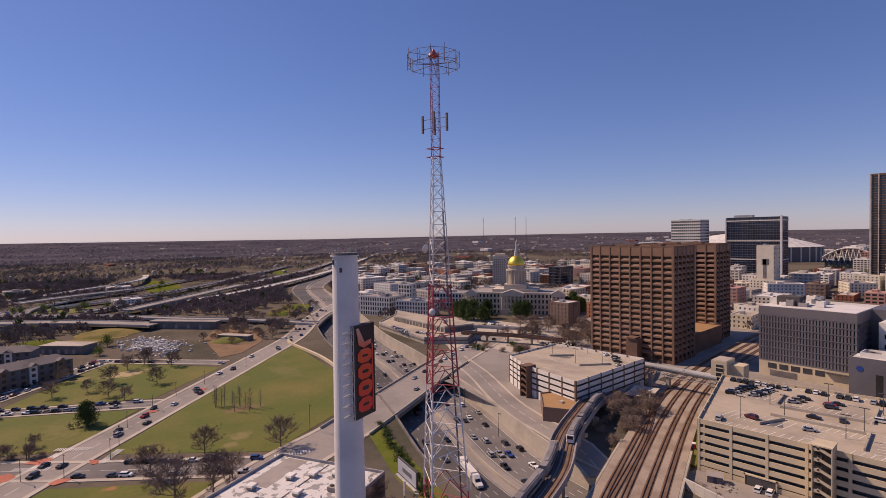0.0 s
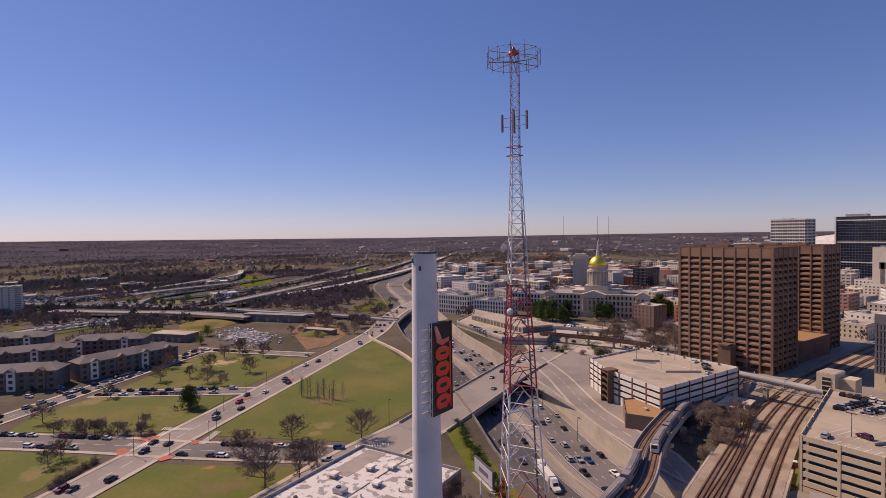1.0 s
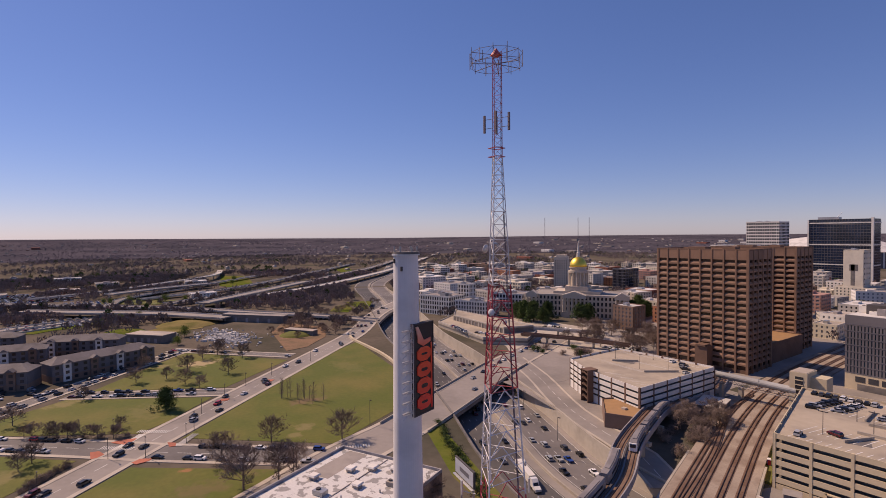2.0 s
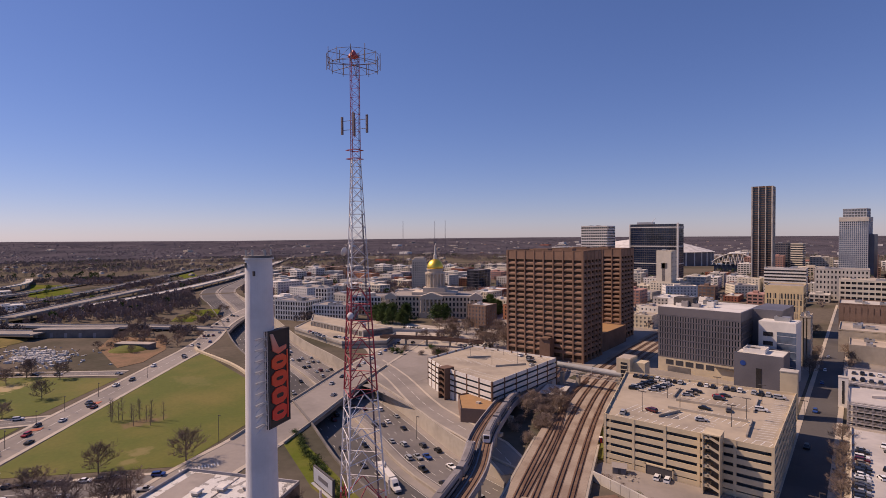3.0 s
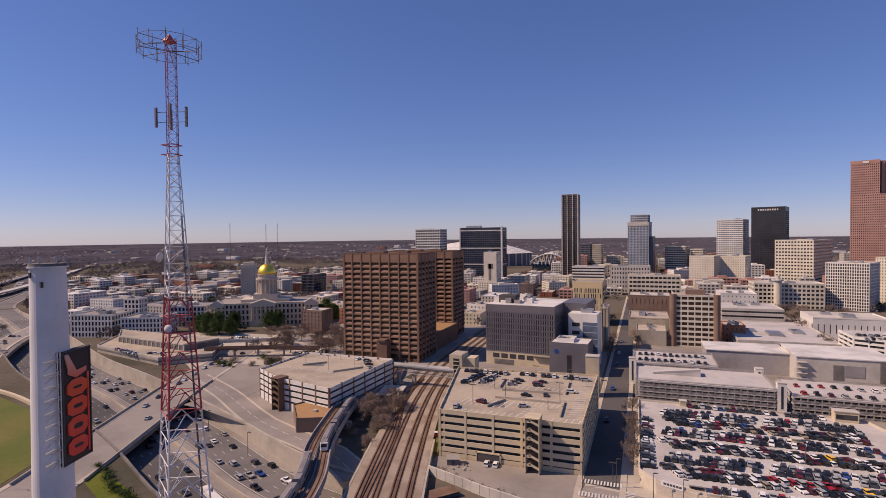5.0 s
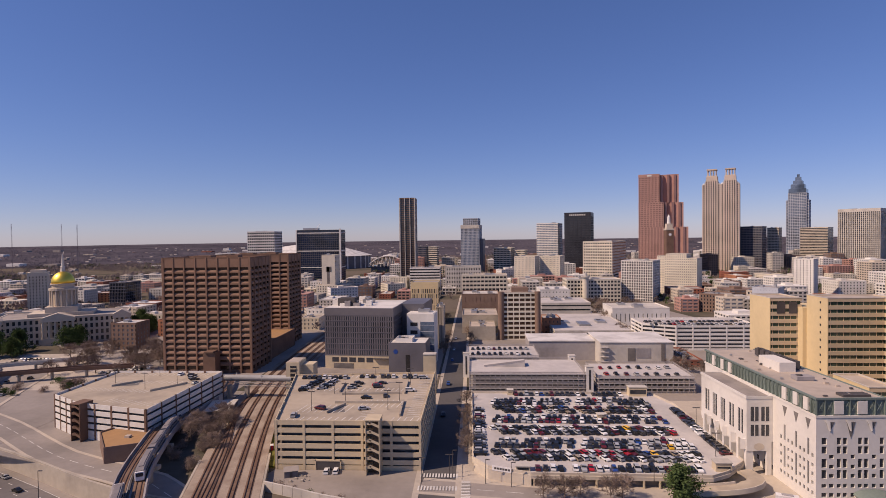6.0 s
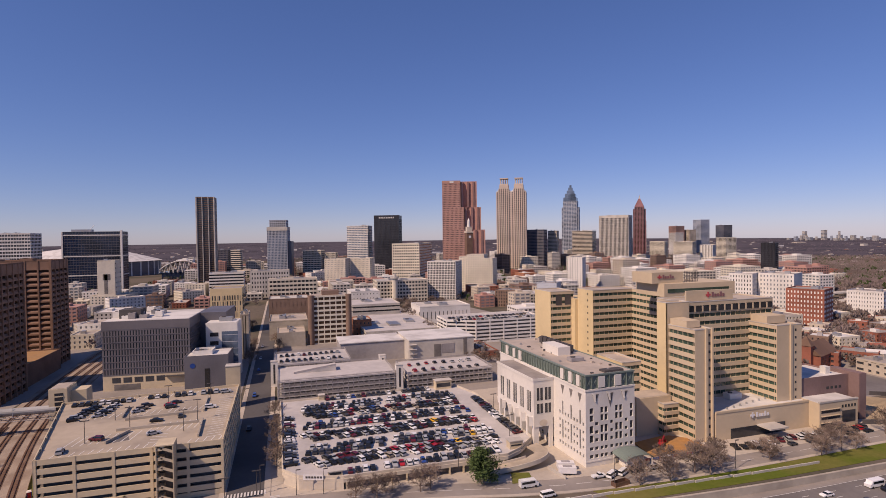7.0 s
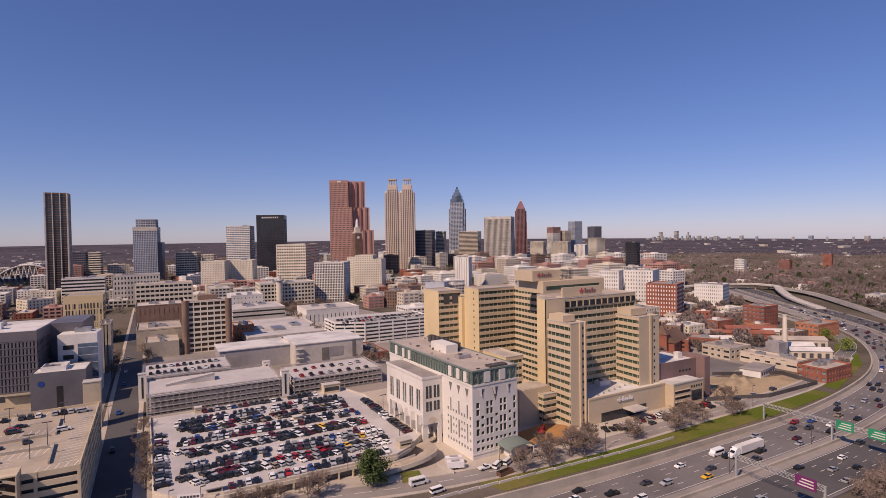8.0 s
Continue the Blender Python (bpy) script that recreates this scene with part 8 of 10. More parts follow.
# ---- the statehouse with its gilded dome ----
cap = thing("statehouse", -371, 459, 0, 30, "tan stone statehouse with a gilded dome", "statehouse")
def stone_block(root, x0, y0, x1, y1, h, bx, by):
    facade(root, x0, y0, x1, y1, 0, h, 4, bx, by, "tan_stone", "glass_dark", pier=1.9, band=0.35, rec=0.6)
    part("cornice", ring_boxes(Geo(), x0 - 0.6, y0 - 0.6, x1 + 0.6, y1 + 0.6, h - 1.4, h + 0.5, 1.2), "tan_stone", root)
    part("roof", Geo().box(x0 + 0.5, y0 + 0.5, h - 0.3, x1 - 0.5, y1 - 0.5, h + 0.1), "grey_roof", root)
stone_block(cap, -46, -24, 50, 24, 23, 24, 12)
for x0, x1, n in ((-12, 12, 6), (-50, -38, 3), (40, 54, 4)):
    part("portico_base", Geo().box(x0, -29, 0, x1, -24, 6), "tan_stone", cap)
    part("entablature", Geo().box(x0, -29, 20, x1, -23.5, 23.4), "tan_stone", cap)
    for k in range(n):
        u = x0 + 1.2 + (x1 - x0 - 2.4) * k / (n - 1)
        part("column", Geo().cyl(u, -28, 6, 20, 0.9, 0.75, 10), "tan_stone", cap)
    part("pediment", Geo().gable(x0, -29.4, x1, -20, 23.4, 27.4, "y"), "tan_stone", cap)
part("attic", Geo().box(-24, -14, 22.8, 24, 14, 26), "tan_stone", cap)
part("drum_base", Geo().box(-12, -12, 26, 12, 12, 31), "tan_stone", cap)
part("drum", Geo().cyl(0, 0, 30, 50, 8.6, 8.6, 24), "tan_stone", cap)
for k in range(16):
    a = k * math.pi / 8
    part("drum_column", Geo().cyl(10 * math.cos(a), 10 * math.sin(a), 31, 45, 0.7, 0.7, 8), "tan_stone", cap)
part("drum_cornice", Geo().cyl(0, 0, 45, 47, 11, 11, 24).cyl(0, 0, 50, 51.2, 9.6, 9.6, 24), "tan_stone", cap)
dome = part("dome", Geo().dome(0, 0, 51.2, 9.2, 10.6, 28, 8), "gold", cap, "gilded ribbed dome", smooth=True)
part("dome_lantern", Geo().cyl(0, 0, 61.4, 65.6, 1.9, 1.6, 10).dome(0, 0, 65.6, 1.9, 1.6, 10, 3), "white_stone", cap)
part("statue", Geo().cyl(0, 0, 67, 70, 1.3, 0.9, 8).cyl(0, 0, 70, 77, 0.95, 0.5, 8).tube((0, 0, 75), (1.0, 0, 79.5), 0.35), "white_stone", cap)
FOOT.append((-430, -310, 405, 515))
tan = thing("office_tower", -558, 650, 0, 36, "narrow tan stone tower with a stepped top", "office tower")
facade(tan, -11, -11, 11, 11, 0, 46, 12, 6, 6, "tan_stone", "glass_dark", pier=2.3, band=0.45)
part("crown", Geo().box(-11, -11, 46, 11, 11, 50).box(-8, -8, 50, 8, 8, 53), "tan_stone", tan)
FOOT.append((-580, -535, 625, 675))
# pale government block
for x0, x1, y0, y1, h, bx, by, turn in ((-494, -454, 338, 370, 20, 12, 8, 16), (-450, -414, 352, 384, 17, 11, 8, 22), (-470, -454, 372, 384, 31, 4, 4, 16), (-540, -505, 372, 404, 16, 9, 8, 16), (-455, -420, 410, 440, 20, 9, 8, 24)):
    office("government_building", "pale stone government building with tall windows", x0, x1, y0, y1, h, 4 if h < 25 else 7, bx, by, "white_wall", "glass_dark", "grey_roof", turn=turn, pier=1.3, band=0.3, units=3)
# stepped parking plaza beside the motorway
plaza = thing("parking_plaza", 0, 0, 0, 0, "two-level concrete parking plaza below the statehouse", "parking plaza")
LOW = [(-404, 296), (-318, 277), (-292, 300), (-312, 332), (-432, 338)]
UP = [(-402, 313), (-322, 303), (-314, 330), (-430, 337)]
part("lower_wall", Geo().prism(LOW, 0, 4.6), "concrete", plaza)
part("lower_deck", Geo().prism([(x * 0.998, y * 1.001) for x, y in LOW], 4.6, 4.75), "deck_top", plaza)
part("lower_rail", outline_walls(Geo(), LOW, 4.6, 5.7, 0.4), "pale_concrete", plaza)
# solid dark strip on the wall that paints the shade of its openings
part("opening_band", outline_walls(Geo(), [(-404.2, 295.8), (-318, 276.7), (-291.7, 300), (-312, 332.2), (-432.2, 338.2)], 2.2, 3.4, 0.3), "dark_and_shade_concrete", plaza)
part("upper_wall", Geo().prism(UP, 4.7, 8.6), "dark_and_shade_concrete", plaza)
part("upper_deck", Geo().prism(UP, 8.6, 9.0), "deck_top", plaza)
part("upper_rail", outline_walls(Geo(), UP, 8.0, 10.0, 0.4), "pale_concrete", plaza)
for k in range(16):
    u = k / 15
    part("upper_column", Geo().box(-402 + 80 * u - 0.4, 312.6 - 10 * u, 4.7, -402 + 80 * u + 0.4, 313.4 - 10 * u, 8.6), "pale_concrete", plaza)
for k in range(9):
    car(rnd.choice(KINDS), rnd.choice(TONES), -376 + 3.6 * k, 291.5 - 1.05 * k, 4.78, 75, "parked on the plaza deck", "cars on the plaza")
for x, y in ((-337, 287), (-333, 288), (-328, 290), (-323, 286), (-312, 292)):
    car(rnd.choice(KINDS), rnd.choice(TONES), x, y, 4.78, 12, "parked on the plaza deck", "cars on the plaza")
ell = Geo()
for k in range(24):
    a, b = k * math.pi / 12, (k + 1) * math.pi / 12
    ell.add([(-352 + 20 * math.cos(a), 345 + 9 * math.sin(a), 0.3), (-352 + 20 * math.cos(b), 345 + 9 * math.sin(b), 0.3), (-352, 345, 0.3)], [(0, 1, 2)])
solid("plaza_lawn", ell, "lawn", "oval lawn before the statehouse", "lawn", kind="structure")
solid("plaza_paving", Geo().prism([(-300, 285), (-268, 262), (-215, 300), (-225, 345), (-300, 400), (-390, 395), (-430, 345)], -0.2, 0.11), "pavement", "pale paved forecourt and car park", "paving", kind="structure")
FOOT += [(-434, -215, 262, 400)]
for name, pts, w, label in (("link_bridge", [(-307, 309, 6), (-287, 317, 6), (-262, 328, 6), (-228, 340, 5)], 5, "dark brown link bridge across the forecourt"), ("walk_bridge", [(-330, 322, 7), (-300, 345, 6), (-280, 372, 3)], 5, "sloping concrete ramp beside the plaza")):
    b = thing(name, 0, 0, 0, 0, label, "bridge")
    line = smooth_line(pts, 8)
    tone = "brown_dark" if name == "link_bridge" else "pale_concrete"
    part("deck", ribbon(Geo(), line, w / 2, -w / 2, 0, 0.9), tone, b)
    for s in (1, -1):
        part("rail", ribbon(Geo(), line, s * w / 2 + 0.2, s * w / 2 - 0.2, 1.3, 1.3), tone, b)
    for k in range(0, len(line), 2):
        p = line[k]
        part("pier", Geo().box(p[0] - 0.6, p[1] - 0.6, 0, p[0] + 0.6, p[1] + 0.6, p[2] - 0.8), "concrete", b)
# bridge parapets over the motorway and the pale park wall
for at in (-12.8, 12.3):
    solid("bridge_parapet", ribbon(Geo(), smooth_line([(-202, 128), (-208, 140), (-255, 236), (-262, 252)], 15), at + 0.5, at, 1.3, 1.5), "concrete", "concrete parapet of the street bridge", "parapet", kind="structure")
br = smooth_line([(-203, 130), (-208, 140), (-255, 236), (-259, 246)], 15)
solid("bridge_girder", ribbon(Geo(), br, 12.5, -12.5, -0.06, 2.6), "dark_and_shade_concrete", "dark girders under the street bridge", "girder", kind="structure")
solid("bridge_girder", ribbon(Geo(), smooth_line([(-452, 240), (-505, 284), (-560, 338)], 15), 14, -14, -0.09, 2.4), "dark_and_shade_concrete", "dark girders under the avenue bridge", "girder", kind="structure")
solid("park_wall", ribbon(Geo(), smooth_line([(-412, 208), (-399, 203.5), (-340, 196), (-297, 185), (-258, 172), (-231, 150)], 8), 0.9, -0.9, 1.6, 1.9), "cream_concrete", "long pale wall between lawn and motorway", "wall", kind="structure")

# ---- flats on the west side ----
def flats(x, y, turn, length, width, h=11.0):
    t = thing("apartment_block", x, y, 0, turn, "grey-sided flats with a dark pitched roof", "apartment block", "flats beside the lawns")
    a, b = length / 2, width / 2
    part("wall", Geo().box(-a, -b, 0, a, b, h), "siding", t)
    n = int(length / 5)
    for k in range(n):
        u = -a + length * (k + 0.5) / n
        for s in (-1, 1):
            if k % 3 == 1:
                part("bay", Geo().box(u - 2.2, s * b - 0.9, 0, u + 2.2, s * b + 0.9, h + 0.6), ("white_wall", "brown_brick")[k // 3 % 2], t)
                part("bay_roof", Geo().gable(u - 2.4, s * b - 3, u + 2.4, s * b + 1.1, h + 0.6, h + 2.4, "y"), "slate_roof", t)
            for j in range(3):
                part("window", Geo().box(u - 1.0, s * b - (1.02 if k % 3 == 1 else 0.16), 1.2 + 3.5 * j, u + 1.0, s * b + (1.02 if k % 3 == 1 else 0.16), 3.0 + 3.5 * j), "glass_dark", t)
    part("roof", Geo().prism([(-a - 0.7, -b - 0.7), (a + 0.7, -b - 0.7), (a + 0.7, b + 0.7), (-a - 0.7, b + 0.7)], h, h + 3.6, [(-a + b * 0.8, -0.1), (a - b * 0.8, -0.1), (a - b * 0.8, 0.1), (-a + b * 0.8, 0.1)]), "slate_roof", t)
    part("brick_base", Geo().box(-a - 0.06, -b - 0.06, 0, a + 0.06, b + 0.06, h * 0.36), "brown_brick", t)
    FOOT.append((x - length / 2, x + length / 2, y - length / 2, y + length / 2))


flats(-405, -35, 66.5, 62, 16)
flats(-468, -30, 84, 60, 15)
flats(-482, 22, 66, 52, 15)
flats(-412, 28, 111.5, 62, 15)
flats(-540, -40, 70, 50, 16)

# ---- cleared site, sheds, banks ----
solid("cleared_site", Geo().prism([(-430, 88), (-409, 114), (-484, 152), (-530, 138), (-520, 108)], -0.2, 0.24), "ground", "cleared building site strewn with rubble", "building site", kind="structure")
solid("soil_site", Geo().prism([(-476, 162), (-393, 145), (-397, 163), (-427, 192), (-468, 212), (-524, 190)][::1], -0.2, 0.22), "clay_soil", "bare brown soil of a building site", "building site", kind="structure")
solid("soil_mound", Geo().dome(-450, 175, -1, 15, 4.5, 20, 5), "lawn", "overgrown soil mound on a building site", "soil mound", kind="structure")
for k, (outline, mat, label) in enumerate((
    ([(-565, 260), (-544, 272), (-562, 289), (-604, 302), (-600, 284)], "bright_lawn", "green lawn between slip roads"), ([(-557, 294), (-558, 306), (-614, 343), (-628, 311)], "bright_lawn", "green lawn beside a slip road"),
    ([(-981, 243), (-903, 252), (-956, 296), (-1154, 344), (-1227, 309)], "bright_lawn", "far green field among winter woods"), ([(-1220, 579), (-1051, 523), (-1122, 579), (-1309, 658)], "bright_lawn", "far green field among winter woods"),
    ([(-558, 74), (-531, 90), (-542, 119), (-579, 132), (-587, 113)], "straw_field", "dry straw-coloured grass slope"), ([(-660, -59), (-631, -57), (-657, -38), (-686, -47)], "bright_lawn", "green verge beside a highway"),
    ([(-619, -26), (-606, -10), (-643, 36), (-658, 33)], "bright_lawn", "green verge beside a highway"), ([(-830, 46), (-766, 112), (-785, 157), (-842, 92)], "lawn", "grass between slip roads with spring trees"))):
    solid("verge", Geo().prism(outline if sum(xa * yb - xb * ya for (xa, ya), (xb, yb) in zip(outline, outline[1:] + outline[:1])) > 0 else outline[::-1], -0.4, 0.3 + 0.01 * k), mat, label, "grass", kind="structure")
    ox, oy = [p[0] for p in outline], [p[1] for p in outline]
    FOOT.append((min(ox), max(ox), min(oy), max(oy)))
rub = Geo()
rnd = random.Random(9)
for k in range(420):
    x, y = rnd.gauss(-478, 20), rnd.gauss(124, 10)
    s, a = rnd.uniform(0.5, 2.4), rnd.uniform(0, 3.1)
    c, d = math.cos(a) * s, math.sin(a) * s
    rub.prism([(x - c, y - d), (x + d * 0.4, y - c * 0.4), (x + c, y + d), (x - d * 0.4, y + c * 0.4)], 0.1, rnd.uniform(0.4, 2.2))
solid("rubble_heap", rub, "white_roof", "heaps of pale broken concrete", "rubble", kind="stuff")
solid("grass_bank", Geo().dome(-542, 54, -1, 22, 7, 18, 4), "bright_lawn", "bright green grass bank", "grass bank", kind="structure")
solid("grass_bank", Geo().dome(-575, 112, -1, 30, 4, 18, 4), "straw_field", "brownish grass bank beside the cleared site", "grass bank", kind="structure")
for x, y, w, d, h, turn, wall, roof in ((-505, 70, 36, 16, 6, 40, "dark_and_shade_concrete", "tan_roof"), (-548, 170, 70, 10, 7, 38, "dark_and_shade_concrete", "grey_roof"), (-452, 180, 30, 8, 4, 30, "dark_and_shade_concrete", "tan_roof")):
    t = thing("warehouse", x, y, 0, turn, "long low shed at the cleared site", "warehouse")
    part("wall", Geo().box(-w / 2, -d / 2, 0, w / 2, d / 2, h), wall, t)
    part("roof", Geo().box(-w / 2 - 0.4, -d / 2 - 0.4, h, w / 2 + 0.4, d / 2 + 0.4, h + 0.5), roof, t)
    for k in range(5):
        part("door", Geo().box(-w / 2 + 2 + k * w / 5.5, -d / 2 - 0.1, 0, -w / 2 + 4.5 + k * w / 5.5, -d / 2 + 0.1, h * 0.6), "guide_grey", t)

# ---- far motorway interchange ----
for k, (pts, w, mat, label) in enumerate((
    ([(-960, -120, 3), (-779, 45, 3), (-669, 133, 3.5), (-595, 175, 4), (-520, 232, 3), (-470, 268, 0.6)], 13, "concrete_road", "pale elevated road with a concrete rail"),
    ([(-700, -170, 0.6), (-625, -60, 0.6), (-650, 20, 0.7), (-720, 60, 0.8), (-830, 40, 1)], 14, "concrete_road", "pale curving slip road"),
    ([(-700, 150, 5), (-745, 260, 6), (-815, 372, 6.5), (-925, 500, 6.5), (-1060, 640, 6), (-1380, 930, 4), (-1800, 1300, 3)], 17, "pale_concrete", "long pale viaduct of the far motorway"),
    ([(-735, 120, 4), (-800, 250, 5), (-880, 360, 6), (-1010, 490, 6), (-1180, 660, 5), (-1500, 930, 4)], 15, "concrete_road", "second carriageway of the far motorway"),
    ([(-820, 100, 3), (-870, 220, 4), (-960, 330, 5), (-1100, 460, 5), (-1400, 720, 3)], 12, "old_asphalt", "grey carriageway of the far motorway"),
    ([(-911, -20, 4), (-940, 70, 6), (-1010, 160, 8), (-1130, 270, 9), (-1320, 330, 6)], 11, "pale_concrete", "curved pale flyover of the interchange"),
    ([(-760, 60, 2), (-850, 90, 3), (-960, 200, 4), (-1150, 380, 4)], 11, "old_asphalt", "slip road through the interchange"),
    ([(640, 530, 4), (716, 521, 8), (767, 509, 8), (808, 483, 8), (806, 452, 7.5), (768, 425, 6.5), (700, 372, 4), (655, 318, 1)], 10, "pale_concrete", "curved pale flyover beyond the motorway"),
    ([(820, 470, 5), (778, 392, 4), (684, 296, 2.5), (622, 236, 1), (590, 196, 0.4)], 11, "concrete_road", "pale slip road with a concrete rail along the motorway"),
    ([(560, 270, 0.8), (622, 350, 2), (690, 445, 5), (730, 500, 7), (748, 515, 8)], 11, "concrete_road", "raised slip road along the motorway"),
    ([(420, 190, 0.4), (462, 205, 0.6), (515, 245, 0.8), (560, 300, 1), (600, 380, 1)], 9, "old_asphalt", "slip road joining the motorway"),
)):
    line = smooth_line(pts, 18)
    v = thing("slip_road", 0, 0, 0, 0, label, "road", kind="structure")
    part("deck", ribbon(Geo(), line, w / 2, -w / 2, 0.02 * k, 1.2), mat, v)
    part("rail", ribbon(Geo(), line, w / 2 + 0.3, w / 2, 1.0, 2.0), "pale_concrete", v)
    part("rail", ribbon(Geo(), line, -w / 2, -w / 2 - 0.3, 1.0, 2.0), "pale_concrete", v)
    m = dashes(Geo(), line, 0, 0.06 + 0.02 * k, 4, 8, 0.35)
    part("lane_marking", m, "paint_mark", v, kind="stuff")
    for i in range(0, len(line), 2):
        p = line[i]
        if p[2] > 2.5:
            part("pier", Geo().cyl(p[0], p[1], 0, p[2] - 1, 1.1, n=8), "concrete", v)

# ---- low town round the centre ----
def lowrise(x, y, w, d, h, turn, wall, roof, pane, label, category="building", pitched=False):
    t = thing("town_building", x, y, 0, turn, label, category, "low town buildings")
    floors = max(1, round(h / 3.7))
    fh = h / floors
    part("window_glass", Geo().box(-w / 2 + 0.4, -d / 2 + 0.4, 0, w / 2 - 0.4, d / 2 - 0.4, h - 0.3), pane, t)
    g = Geo()
    nx, ny = max(2, int(w / 4.2)), max(2, int(d / 4.2))
    px, py = w / nx * 0.55, d / ny * 0.55
    for k in range(nx + 1):
        u = -w / 2 + (w - px) * k / nx
        g.box(u, -d / 2, 0, u + px, -d / 2 + 0.5, h).box(u, d / 2 - 0.5, 0, u + px, d / 2, h)
    for k in range(ny + 1):
        u = -d / 2 + (d - py) * k / ny
        g.box(-w / 2, u, 0, -w / 2 + 0.5, u + py, h).box(w / 2 - 0.5, u, 0, w / 2, u + py, h)
    for k in range(floors + 1):
        za, zb = (0, fh * 0.22) if k == 0 else (fh * k - fh * 0.24, fh * k + fh * 0.22) if k < floors else (h - fh * 0.3, h + 0.7)
        ring_boxes(g, -w / 2 - 0.02, -d / 2 - 0.02, w / 2 + 0.02, d / 2 + 0.02, za, zb, 0.55)
    part("facade", g, wall, t, kind="stuff")
    if pitched:
        part("roof", Geo().gable(-w / 2, -d / 2, w / 2, d / 2, h, h + min(w, d) * 0.28, "x" if w > d else "y", 0.5), roof, t)
    else:
        part("roof", Geo().box(-w / 2 + 0.3, -d / 2 + 0.3, h - 0.5, w / 2 - 0.3, d / 2 - 0.3, h), roof, t)
        part("roof_plant", Geo().box(-w * 0.2, -d * 0.15, h, -w * 0.2 + w * 0.18, d * 0.12, h + 2.2), ("metal", "white_wall", "guide_grey")[int(abs(x)) % 3], t)
    return t


WAY2 = [Vector(p[:2]) for p in MOTORWAY]
LINES = [WAY2, [Vector(p) for p in [(-620, -79), (-637, -46), (-654, -13), (-661, 24)]], [Vector(p) for p in [(-756, -24), (-686, 47), (-637, 95), (-561, 146)]], [Vector(p) for p in [(-871, 70), (-917, 138), (-957, 224)]], [Vector(p) for p in [(-678, 150), (-759, 237), (-876, 361)]], [Vector(p) for p in ((-170, -62), (-262, 41), (-367, 158), (-427, 222), (-565, 345), (-640, 430))], [Vector(p) for p in ((-14, 150), (-14, 800))],
         [Vector(p) for p in ((-50, 60), (-101, 240), (-121, 340), (-131, 560))], [Vector(p) for p in ((-700, 150), (-815, 372), (-1060, 640), (-1380, 930))],
         [Vector(p) for p in ((-820, 100), (-960, 330), (-1400, 720))], [Vector(p) for p in ((-960, -120), (-669, 133), (-470, 268))], [Vector(p) for p in ((-735, 120), (-1010, 490), (-1500, 930))],
         [Vector(p) for p in ((640, 530), (716, 521), (767, 509), (808, 483), (768, 425), (655, 318))], [Vector(p) for p in ((820, 470), (778, 392), (684, 296), (590, 196))], [Vector(p) for p in ((560, 270), (690, 445), (748, 515))], [Vector(p) for p in ((-911, -20), (-1010, 160), (-1320, 330))], [Vector(p) for p in ((420, 190), (515, 245), (600, 380))]]


def clear_of(x, y, r, way=34):
    """Is a circle free of buildings, streets and the motorway?"""
    for x0, x1, y0, y1 in FOOT:
        if x0 - r < x < x1 + r and y0 - r < y < y1 + r:
            return False
    p = Vector((x, y))
    for k, line in enumerate(LINES):
        need = (way if k == 0 else 16) + r * 0.8
        for a, b in zip(line, line[1:]):
            d = b - a
            t = min(max((p - a).dot(d) / d.length_squared, 0), 1)
            if (a + d * t - p).length < need:
                return False
    return True


FOOT += [(-220, -136, 330, 470), (-206, -134, 214, 290), (-96, -18, 195, 275), (-8, 125, 185, 412), (98, 262, 165, 300), (-106, -30, 330, 425), (-70, -32, 530, 570), (18, 60, 450, 482), (126, 218, 405, 456),
         (-470, -150, -90, 210), (-165, -110, 20, 110), (-570, -415, 60, 200), (340, 450, 1140, 1205), (520, 650, 1290, 1360), (950, 1045, 1690, 1770), (1400, 1480, 1890, 1970), (-460, -260, 1040, 1720), (-30, 32, 1245, 1295), (215, 280, 1245, 1305), (265, 330, 775, 820), (345, 370, 990, 1010), (-162, -116, 1095, 1140)]
rnd = random.Random(77)
WALLS = (("white_wall", 4, "white-walled"), ("cream_wall", 3, "cream"), ("red_brick", 3, "red brick"), ("brown_brick", 2, "brown brick"), ("pale_concrete", 3, "grey concrete"), ("tan_stone", 2, "tan stone"), ("orange_brick", 1, "orange brick"))
ROOFS = (("grey_roof", "a grey flat roof"), ("white_roof", "a white flat roof"), ("tan_roof", "a tan flat roof"))


def town(count, yaw0, yaw1, r0, r1, size, high, walls=None):
    made = tries = 0
    bag = [w for w in WALLS for _ in range(w[1]) if walls is None or w[0] in walls]
    while made < count and tries < count * 40:
        tries += 1
        a, r = radians(rnd.uniform(yaw0, yaw1)), math.sqrt(rnd.uniform(r0 * r0, r1 * r1))
        x, y = -r * math.sin(a), r * math.cos(a)
        w, d, h = rnd.uniform(*size), rnd.uniform(*size), rnd.choice((1, 1.2, 1.5, 2, 2.4)) * rnd.uniform(*high)
        if not clear_of(x, y, max(w, d) / 2 + 2):
            continue
        FOOT.append((x - w / 2 - 3, x + w / 2 + 3, y - d / 2 - 3, y + d / 2 + 3))
        wall, _, tone = rnd.choice(bag)
        roof, rl = rnd.choice(ROOFS)
        lowrise(x, y, w, d, h, rnd.choice((0, 0, 0, 30, -8)), wall, roof, rnd.choice(("glass_dark", "glass_pale", "glass_dark")), f"{tone} town building with {rl}")
        made += 1


town(62, 24, 54, 480, 1150, (18, 48), (5, 9))
town(48, 0, 30, 470, 1200, (16, 44), (6, 10))
town(56, -42, 0, 480, 1280, (18, 48), (5, 10))
